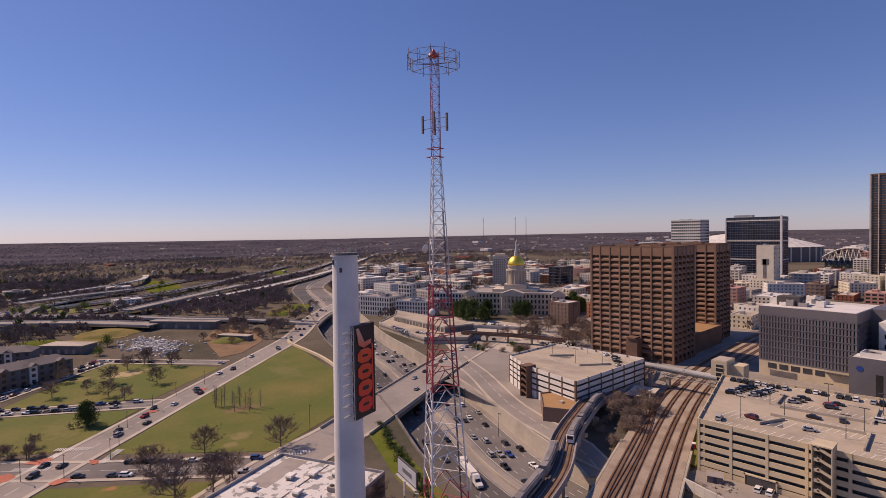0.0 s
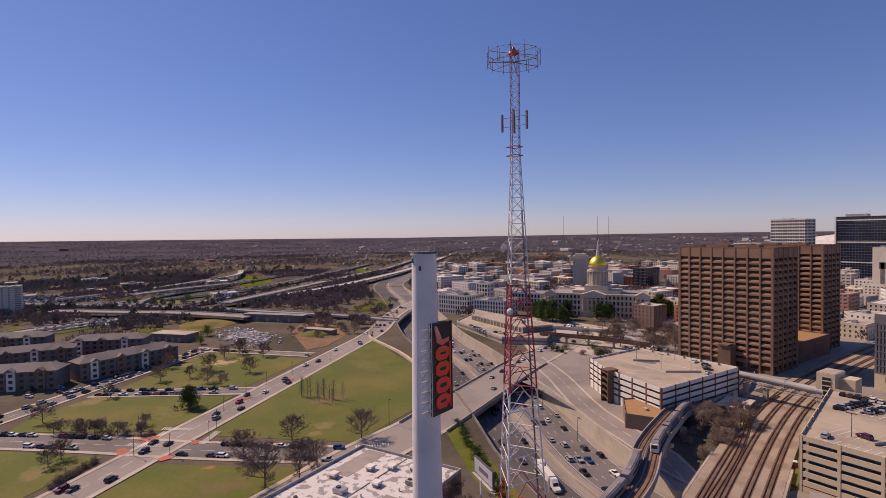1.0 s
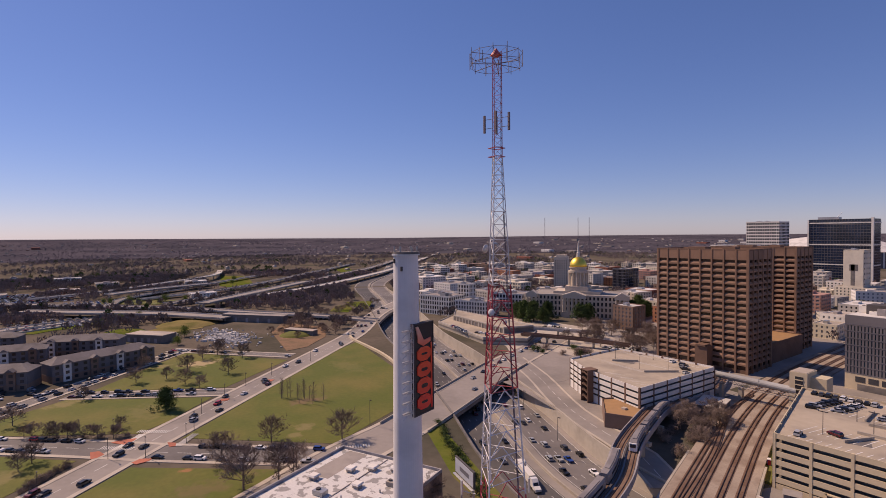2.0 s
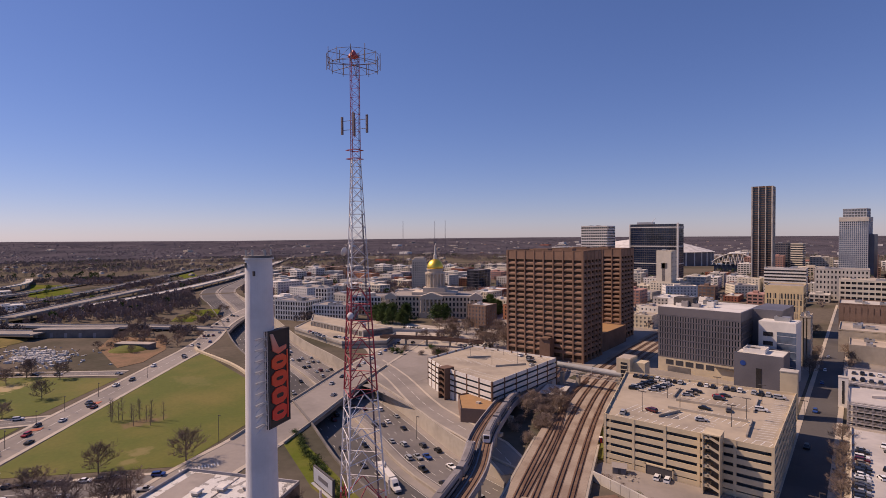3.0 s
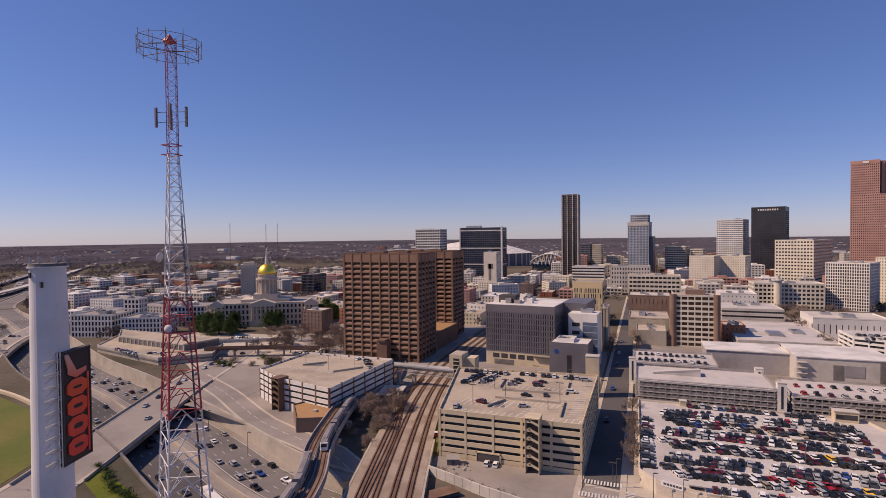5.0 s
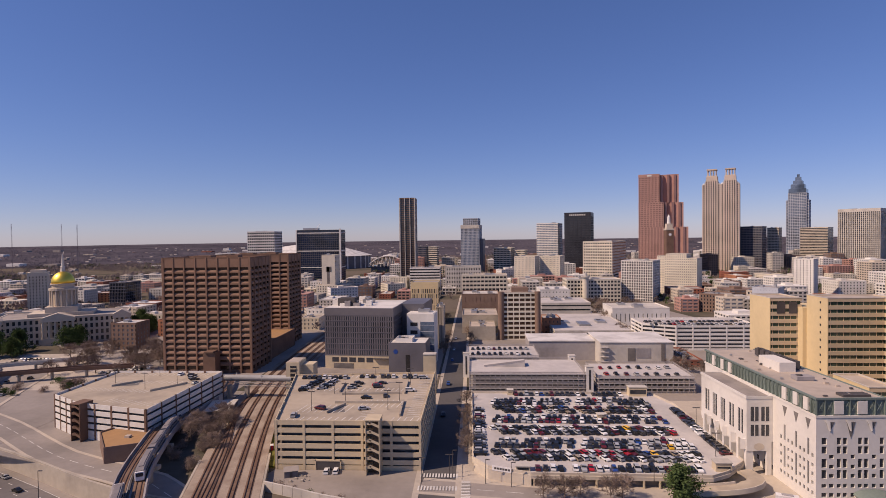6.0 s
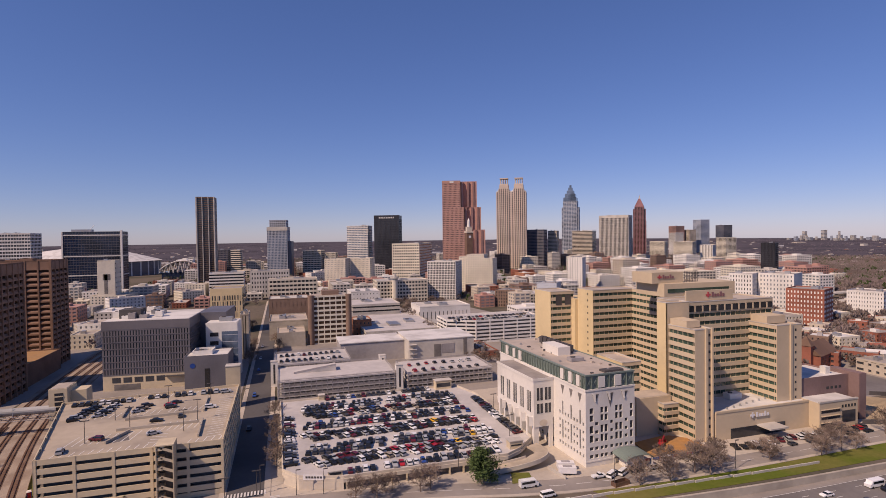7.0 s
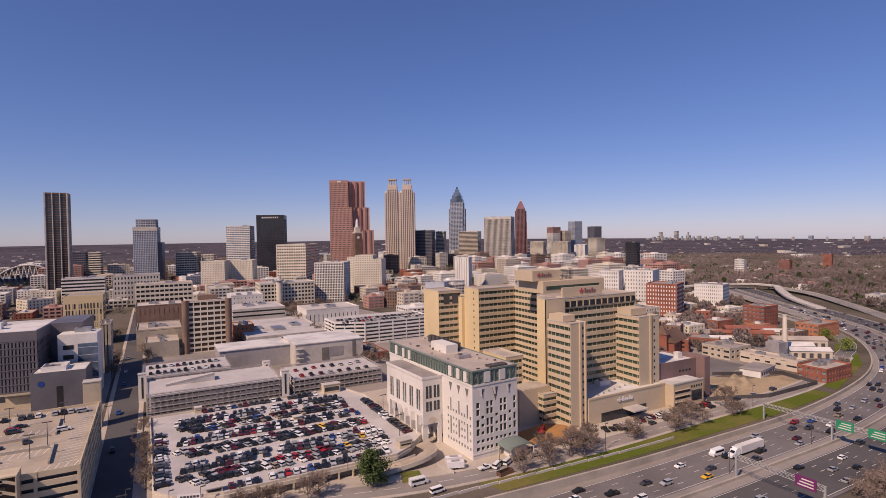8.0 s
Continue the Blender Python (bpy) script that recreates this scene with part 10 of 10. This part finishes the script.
# woods, past counting: crowns of many thin upright slivers
def woods(name, count, yaw0, yaw1, r0, r1, size, slivers, mat, label, keep=lambda x, y: True):
    v, f = [], []
    made = tries = 0
    while made < count and tries < count * 6:
        tries += 1
        a, r = radians(rnd.uniform(yaw0, yaw1)), math.sqrt(rnd.uniform(r0 * r0, r1 * r1))
        x, y = -r * math.sin(a), r * math.cos(a)
        if not keep(x, y) or noise.noise((x / 160, y / 160, 2.0)) < -0.12 or not clear_of(x, y, 3):
            continue
        made += 1
        s = rnd.uniform(*size)
        for _ in range(slivers):
            up = rnd.random() ** 0.7
            wide = s * 0.36 * math.sqrt(max(0.05, 1 - (2 * up - 0.9) ** 2))
            ang, out = rnd.uniform(0, 6.28), rnd.random() ** 0.5
            cx, cy, cz = x + math.cos(ang) * wide * out, y + math.sin(ang) * wide * out, s * (0.22 + 0.75 * up)
            t2 = rnd.uniform(0, 6.28)
            dx, dy = math.cos(t2) * s * 0.11, math.sin(t2) * s * 0.11
            k = len(v)
            v += [(cx - dx, cy - dy, cz - s * 0.12), (cx + dx, cy + dy, cz - s * 0.08 * rnd.random()), (cx + math.cos(ang) * s * 0.12, cy + math.sin(ang) * s * 0.12, cz + s * rnd.uniform(0.08, 0.2))]
            f.append((k, k + 1, k + 2))
    return solid(name, Geo().add(v, f), mat, label, "trees", kind="stuff")


def free_of(x, y, r):
    """As clear_of(), for whole arrays at once."""
    ok = np.ones(len(x), bool)
    for x0, x1, y0, y1 in FOOT:
        ok &= ~((x > x0 - r) & (x < x1 + r) & (y > y0 - r) & (y < y1 + r))
    for k, line in enumerate(LINES):
        need = (30 if k == 0 else 14) + r
        for a, b in zip(line, line[1:]):
            d = b - a
            t = np.clip(((x - a.x) * d.x + (y - a.y) * d.y) / d.length_squared, 0, 1)
            ok &= (a.x + d.x * t - x) ** 2 + (a.y + d.y * t - y) ** 2 > need * need
    return ok


def wood_belt(name, seed, yaw0, yaw1, r0, r1, per_tree, size, slivers, mat, label, gap=0.0):
    """Far woods: one uneven crown of thin slivers for every tree, thinned out where clearings lie."""
    g = np.random.default_rng(seed)
    n = int(radians(yaw1 - yaw0) * (r1 * r1 - r0 * r0) / 2 / per_tree)
    a, r = np.radians(g.uniform(yaw0, yaw1, n)), np.sqrt(g.uniform(r0 * r0, r1 * r1, n))
    x, y = -r * np.sin(a), r * np.cos(a)
    clearing = np.sin(x / 71 + 1.3 * np.sin(y / 113)) + np.sin(y / 83 + 1.1 * np.sin(x / 97)) + 0.8 * np.sin((x + y) / 31) + g.normal(0, 0.35, n)
    keep = (clearing > gap) & free_of(x, y, 3)
    x, y = x[keep], y[keep]
    n = len(x)
    land = np.array([hill(u, w) for u, w in zip(x, y)]) if r1 > 2600 else np.zeros(n)
    s = g.uniform(*size, n)[:, None]
    up = g.random((n, slivers)) ** 0.8
    wide = s * 0.42 * np.sqrt(np.maximum(0.06, 1 - (2 * up - 0.9) ** 2))
    ang, out = g.uniform(0, 6.283, (n, slivers)), np.sqrt(g.random((n, slivers)))
    c = np.stack((x[:, None] + np.cos(ang) * wide * out, y[:, None] + np.sin(ang) * wide * out, land[:, None] + s * (0.1 + 0.72 * up)), -1)
    lean = g.uniform(0, 6.283, (n, slivers))
    half = np.stack((np.cos(lean), np.sin(lean), g.uniform(-0.2, 0.2, (n, slivers))), -1) * (s * 5 / slivers ** 0.5 * 0.055)[..., None]
    tip = np.stack((np.cos(ang) * s * 0.1, np.sin(ang) * s * 0.1, s * g.uniform(0.14, 0.34, (n, slivers))), -1)
    v = np.stack((c - half, c + half, c + tip), 2).reshape(-1, 3)
    me = bpy.data.meshes.new(name)
    me.from_pydata(v.tolist(), [], np.arange(len(v)).reshape(-1, 3).tolist())
    me.materials.append(MAT[mat])
    return tagged(new(name, me), label, "woods", kind="stuff")


def far_floor(name, yaw0, yaw1, r0, r1, mat, label):
    """The wooded land far out, a smooth sheet just over the ground."""
    n, m = 90, 26
    v = []
    for j in range(m + 1):
        for i in range(n + 1):
            a, r = radians(yaw0 + (yaw1 - yaw0) * i / n), r0 + (r1 - r0) * j / m
            x, y = -r * math.sin(a), r * math.cos(a)
            v.append((x, y, hill(x, y) + (-2 if j == 0 else 2.0)))
    return solid(name, Geo().add(v, [(j * (n + 1) + i, j * (n + 1) + i + 1, (j + 1) * (n + 1) + i + 1, (j + 1) * (n + 1) + i) for j in range(m) for i in range(n)]), mat, label, "woods", kind="stuff")


woods("winter_woods", 2300, 56, 100, 460, 1300, (7, 11), 44, "winter_wood", "grey-brown bare winter woods", keep=lambda x, y: not (-470 < x and y < 215))
woods("winter_woods", 900, 22, 56, 560, 1300, (7, 11), 36, "winter_wood", "bare winter trees between buildings")
woods("winter_woods", 700, -44, 22, 480, 1500, (6, 10), 30, "winter_wood", "bare winter street trees downtown")
woods("winter_woods", 2600, -72, -44, 330, 1400, (6, 11), 36, "winter_wood", "bare winter trees among low houses", keep=lambda x, y: not (250 < x < 345 and y < 250))
woods("winter_woods", 90, 22, 46, 330, 480, (8, 12), 60, "winter_wood", "bare winter trees below the statehouse", keep=lambda x, y: -272 < x < -165 and 335 < y < 420)
woods("winter_woods", 420, -72, -46, 330, 700, (5, 8), 40, "winter_wood", "bare winter trees between the works", keep=lambda x, y: not (250 < x < 345 and y < 250))
woods("evergreen_woods", 420, -72, 100, 600, 1500, (8, 13), 36, "dark_leaf", "scattered dark pines among bare woods")
wood_belt("winter_woods", 3, 58, 102, 520, 1150, 130, (6, 11), 26, "winter_wood", "brown-grey winter woods beyond the lawns", 0.1)
wood_belt("winter_woods", 4, 22, 102, 1100, 2350, 180, (7, 12), 14, "winter_wood", "far brown-grey winter woods over the suburbs", -0.5)
wood_belt("winter_woods", 5, -74, -40, 880, 2350, 150, (7, 11), 16, "winter_wood", "far brown-grey winter woods over the suburbs", -0.7)
wood_belt("winter_woods", 6, -40, 22, 1450, 2350, 200, (8, 12), 10, "winter_wood", "far winter woods behind the city centre", -0.4)
wood_belt("pine_woods", 7, -74, 102, 1000, 2350, 1500, (9, 14), 9, "dark_leaf", "scattered dark pines among bare woods", 0.6)
# beyond 2.3 km the bluish colours paint in the haze
far_floor("distant_land", -76, 104, 2300, 4870, "hazed_canopy", "dull blue-grey wooded land running to the horizon")
wood_belt("distant_woods", 8, -74, 102, 2300, 4300, 560, (6, 10), 8, "hazed_crown", "dull blue-grey woods running to the horizon", -0.6)


# ---- street corners, crossings and worn ground ----
g = Geo()
for cx, cy, ax, ay in ((-268, 37, 0.66, 0.75), (-256, 22, 0.66, 0.75), (-262, 28, 0.75, -0.66), (-248, 47, 0.75, -0.66), (-197, 100, 0.4, 0.92), (-186, 82, 0.4, 0.92), (-255, 252, 0.9, -0.4), (-275, 268, 0.9, -0.4), (-14, 184, 1, 0), (-14, 194, 1, 0), (-4, 183, 0, 1)):
    for k in range(-6, 7):
        x, y = cx + ax * k * 1.1, cy + ay * k * 1.1
        px, py = -ay * 1.6, ax * 1.6
        qx, qy = ax * 0.28, ay * 0.28
        g.add([(x - px - qx, y - py - qy, 0.3), (x - px + qx, y - py + qy, 0.3), (x + px + qx, y + py + qy, 0.3), (x + px - qx, y + py - qy, 0.3)], [(0, 1, 2, 3)])
solid("crosswalk", g, "paint_mark", "worn white zebra stripes at street corners", "crosswalk", kind="stuff")
for o in (((-264.6, 20.6), (-258.6, 24.8), (-260.7, 28.6), (-263.4, 30.1), (-265.7, 24.3)), ((-257.9, 12.8), (-249.9, 12.4), (-249.6, 14.5), (-251.9, 17.3), (-257, 15.8)),
          ((-236.1, 24.9), (-233.3, 26.1), (-233.8, 30.6), (-235.5, 32.3), (-238.1, 28.1)), ((-250.2, 39.8), (-244.1, 39.6), (-243.7, 41.9), (-247.2, 42.6)), ((-322, 106), (-318, 104), (-316, 107), (-319, 110)), ((-299, 74), (-296, 72), (-294, 76), (-297, 78))):
    solid("brick_corner", Geo().prism(o, -0.1, 0.33), "brick_mark", "red brick paving at a street corner", "paving", kind="structure")
for x, y, h in ((-270, 22, 9), (-244, 46, 9), (-258, 52, 9), (-238, 30, 9), (-190, 72, 10), (-215, 118, 12), (-204, 126, 14), (-300, 76, 8), (-330, 112, 8), (-225, -4, 9), (-246, 18, 9), (-350, 146, 8), (-280, 60, 8), (-316, 92, 8), (-172, 60, 9), (-9, 196, 9), (3, 188, 9), (12, 186, 9), (110, 160, 10), (160, 157, 11), (212, 156, 11), (262, 158, 11), (320, 162, 11), (-150, 172, 10), (-186, 188, 10), (186, 121, 12), (240, 120, 12)):
    lamp_post(x, y, 0 if x < 180 or y > 140 else -4, h, "thin grey street lamp beside the road", 1)

# ---- the yard before the cream garage ----
yard_line = [(-74.5, 180.6), (-62.6, 176.3), (-52.1, 172.0), (-40.3, 168.5), (-28, 164.5)]
yard = thing("yard_wall", 0, 0, 0, 0, "streaked pale concrete retaining wall before a yard", "wall", kind="structure")
for (xa, ya), (xb, yb) in zip(yard_line, yard_line[1:]):
    for q in range(3):
        p, r = Vector((xa, ya)).lerp(Vector((xb, yb)), q / 3), Vector((xa, ya)).lerp(Vector((xb, yb)), (q + 0.97) / 3)
        d = (r - p).normalized()
        nn = Vector((-d.y, d.x)) * 0.35
        part("wall_panel", Geo().prism([(p.x - nn.x, p.y - nn.y), (r.x - nn.x, r.y - nn.y), (r.x + nn.x, r.y + nn.y), (p.x + nn.x, p.y + nn.y)], -0.3, 3.5), "pale_concrete", yard)
solid("yard", Geo().prism([(-80, 190), (-76, 183), (-62, 178), (-40, 170.5), (-22, 166), (-21.5, 197.6), (-77, 197.6)], -0.2, 0.14), "concrete_road", "pale worn yard before the garage", "yard", kind="structure")
solid("verge", Geo().prism([(-78, 199), (-83, 199), (-91, 232), (-100, 270), (-96, 272)], -0.2, 0.9), "lawn", "thin grass strip beside the railway", "verge", kind="structure")
gate = thing("garage_entrance", -56.5, 197.8, 0, 0, "dark open entrance bay of the garage", "entrance", kind="structure")
# solid dark panel standing for the shade inside the bay
part("opening", Geo().box(-4.6, -0.12, 0.15, 4.6, 0.3, 3.5), "guide_dark", gate)
part("jamb", Geo().box(-5.0, -0.3, 0, -4.6, 0.3, 3.9), "cream_concrete", gate)
part("jamb", Geo().box(4.6, -0.3, 0, 5.0, 0.3, 3.9), "cream_concrete", gate)
part("lintel", Geo().box(-5.0, -0.3, 3.5, 5.0, 0.3, 3.9), "cream_concrete", gate)
hut = thing("shed", -69, 192.5, 0.14, 18, "small grey shed with a pitched roof in a yard", "shed")
part("wall", Geo().box(-2.4, -1.8, 0, 2.4, 1.8, 2.4), "siding", hut)
part("roof", Geo().gable(-2.4, -1.8, 2.4, 1.8, 2.4, 3.6, "x", 0.3), "grey_roof", hut)
part("door", Geo().box(-0.5, -1.88, 0, 0.5, -1.75, 2.0), "guide_dark", hut)
cabin = thing("toilet_cabin", -84.5, 214, 0.9, 20, "blue portable toilet cabin with a pale roof", "toilet cabin")
part("body", Geo().box(-0.7, -0.7, 0, 0.7, 0.7, 2.1), "car_blue", cabin)
part("roof", Geo().prism([(-0.75, -0.75), (0.75, -0.75), (0.75, 0.75), (-0.75, 0.75)], 2.1, 2.45, [(-0.5, -0.5), (0.5, -0.5), (0.5, 0.5), (-0.5, 0.5)]), "white_wall", cabin)
part("door", Geo().box(-0.5, -0.76, 0.1, 0.5, -0.68, 1.9), "car_red", cabin)
rr = random.Random(41)
for k in range(14):
    x = -74 + 2.6 * k + rr.uniform(-1, 1)
    plant("bush" if k % 3 else "green_bush", x, 182.6 - (x + 74) * 0.36 + rr.uniform(-0.3, 1.2), 0.1, rr.uniform(0.5, 0.95), rr.uniform(0, 360), "scrubby shrub above the yard wall", "shrubs")
for k in range(9):
    x, y, q = -66 + rr.uniform(-2, 5), 190 + rr.uniform(-3, 3), rr.uniform(0.3, 0.8)
    solid("rubble_block", Geo().prism([(x - q, y - q * 0.6), (x + q * 0.8, y - q * 0.5), (x + q, y + q * 0.6), (x - q * 0.7, y + q * 0.7)], 0.1, 0.14 + q, [(x - q * 0.7, y - q * 0.4), (x + q * 0.5, y - q * 0.4), (x + q * 0.7, y + q * 0.4), (x - q * 0.5, y + q * 0.5)]), "concrete", "broken concrete block lying in the yard", "rubble", "rubble")
pad = thing("pump_house", -130, 263, 0, 12, "low concrete box with a pale flat roof beside the viaduct", "outbuilding")
part("wall", Geo().box(-6, -9, 0, 6, 9, 3.4), "dark_and_shade_concrete", pad)
part("roof", Geo().box(-6.4, -9.4, 3.4, 6.4, 9.4, 3.8), "pale_concrete", pad)
for k in range(4):
    part("hatch", Geo().box(-3 + 2 * (k % 2), -6 + 6 * (k // 2), 3.8, -1.8 + 2 * (k % 2), -4.4 + 6 * (k // 2), 4.1), "metal", pad)

# ---- pale highways crossing the woods to the west ----
for name, pts, z, w in (("highway", [(-603, -112), (-620, -79), (-637, -46), (-654, -13), (-661, 24)], 0.9, 9), ("flyover", [(-756, -24), (-686, 47), (-637, 95), (-561, 146)], 5.5, 10), ("flyover", [(-871, 70), (-917, 138), (-957, 224)], 7.5, 9), ("flyover", [(-678, 150), (-759, 237), (-876, 361)], 8.0, 9)):
    line = smooth_line(pts, 20)
    road = thing(name, 0, 0, 0, label="pale concrete highway through winter woods", category="road", kind="structure")
    part("deck", ribbon(Geo(), line, w, -w, z, 1.2), "concrete_road", road)
    part("parapet", ribbon(Geo(), line, w, w - 0.5, z + 1.0, 1.0), "pale_concrete", road)
    part("parapet", ribbon(Geo(), line, 0.5 - w, -w, z + 1.0, 1.0), "pale_concrete", road)
    if z > 1:
        for x, y in offset(line, 0)[::3]:
            part("pier", Geo().box(x - 1, y - 1, 0, x + 1, y + 1, z - 1.1), "concrete", road)
solid("green_bank", Geo().prism([(-608, -44), (-629, -45), (-645, 27), (-639, 43), (-619, 19)][::1], -0.2, 0.3), "bright_lawn", "green grass bank beside a highway", "verge", kind="structure")
lotcars = {}
rr = random.Random(12)
corners = [Vector(p) for p in [(-892, -57), (-889, 28), (-1006, 32), (-1039, -66)]]
for i in range(46):
    for j in range(9):
        if rr.random() < 0.72:
            p = corners[0].lerp(corners[1], i / 45).lerp(corners[3].lerp(corners[2], i / 45), j / 8)
            t2 = "car_" + rr.choice(TONES)
            x, y = p.x, p.y
            lotcars.setdefault(t2, Geo()).box(x - 1.0, y - 2.2, 0.3, x + 1.0, y + 2.2, 1.0).prism([(x - 0.9, y - 1.3), (x + 0.9, y - 1.3), (x + 0.9, y + 1), (x - 0.9, y + 1)], 1.0, 1.6, [(x - 0.7, y - 0.9), (x + 0.7, y - 0.9), (x + 0.7, y + 0.6), (x - 0.7, y + 0.6)])
for t2, g in lotcars.items():
    solid("far_parked_cars", g, t2, "rows of far parked cars beyond the flats", "cars", kind="stuff")
for x, y in ((-22, 418), (-5, 424), (-24, 436), (-4, 446), (-23, 455), (-6, 468), (-24, 398)):
    plant(f"bare{rr.randrange(4)}", x, y, 0.1, rr.uniform(0.7, 1.0), rr.uniform(0, 360), "bare winter tree on the pavement", "bare trees")

# ---- pale block with a blank painted end wall ----
mural = office("office_building", "pale office block with a dark painted shape on its blank wall", -230.2, -209.4, 790.0, 816.0, 62.9, 10, 4, 5, "cream_wall", "glass_dark", "grey_roof", pier=3.0, band=0.7)
solid("painted_wall", Geo().prism([(-229.7, 789.4), (-209.9, 789.4), (-209.9, 789.9), (-229.7, 789.9)], 4, 61.9), "cream_wall", "blank pale end wall", "wall", kind="structure")
solid("painted_shape", Geo().box(-222.3, 789.2, 20.4, -218.3, 789.4, 46.0).box(-223.8, 789.2, 38.3, -215.3, 789.4, 46.0), "dark_and_shade_concrete", "plain dark painted shape on a blank wall", "wall painting")

# ---- strip between the clinic street and the motorway ----
solid("verge", Geo().prism([(76.6, 172.4), (84.4, 171.3), (86, 178.5), (79.6, 180.4)], -0.2, 0.32), "bright_lawn", "small patch of bright grass beside the ramp", "verge", kind="structure")
kerb = thing("low_wall", 0, 0, 0, 0, "low pale concrete wall along the street edge", "wall", kind="structure")
for k in range(17):
    x0 = 58 + 8 * k
    y0 = 157.2 - 0.055 * (x0 - 58) if x0 < 160 else 151.6 - 0.02 * (x0 - 160)
    part("wall_panel", Geo().box(x0, y0 - 0.2, -0.1, x0 + 7.9, y0 + 0.2, 0.95), "pale_concrete", kerb)
solid("low_wall", Geo().prism([(94.3, 179.6), (95.9, 169.3), (96.2, 169.3), (94.6, 179.6)], 0, 1.3), "pale_concrete", "low pale wall beside the clinic yard", "wall", kind="structure")
for x, y, a in ((98.8, 173.0, -20), (100.3, 177.0, -20)):
    tr = thing("trailer", x, y, 0.15, a, "white box trailer parked by the clinic", "trailer", "trailers by the clinic")
    part("body", Geo().box(-3.2, -1.15, 0.7, 3.2, 1.15, 2.9), "white_paint", tr)
    part("roof_unit", Geo().box(-1.6, -0.6, 2.9, 1.6, 0.6, 3.2), "guide_grey", tr)
    part("wheels", Geo().tube((-0.6, -1.0, 0.4), (-0.6, 1.0, 0.4), 0.38, n=10).tube((0.5, -1.0, 0.4), (0.5, 1.0, 0.4), 0.38, n=10), "rubber", tr)
skip = thing("skip_container", 112, 159.5, 0.15, 8, "open rusty waste container at the street edge", "container")
part("wall", ring_boxes(Geo(), -3.2, -1.2, 3.2, 1.2, 0.1, 1.6, 0.15), "rail", skip)
part("floor", Geo().box(-3.1, -1.1, 0, 3.1, 1.1, 0.2), "guide_dark", skip)
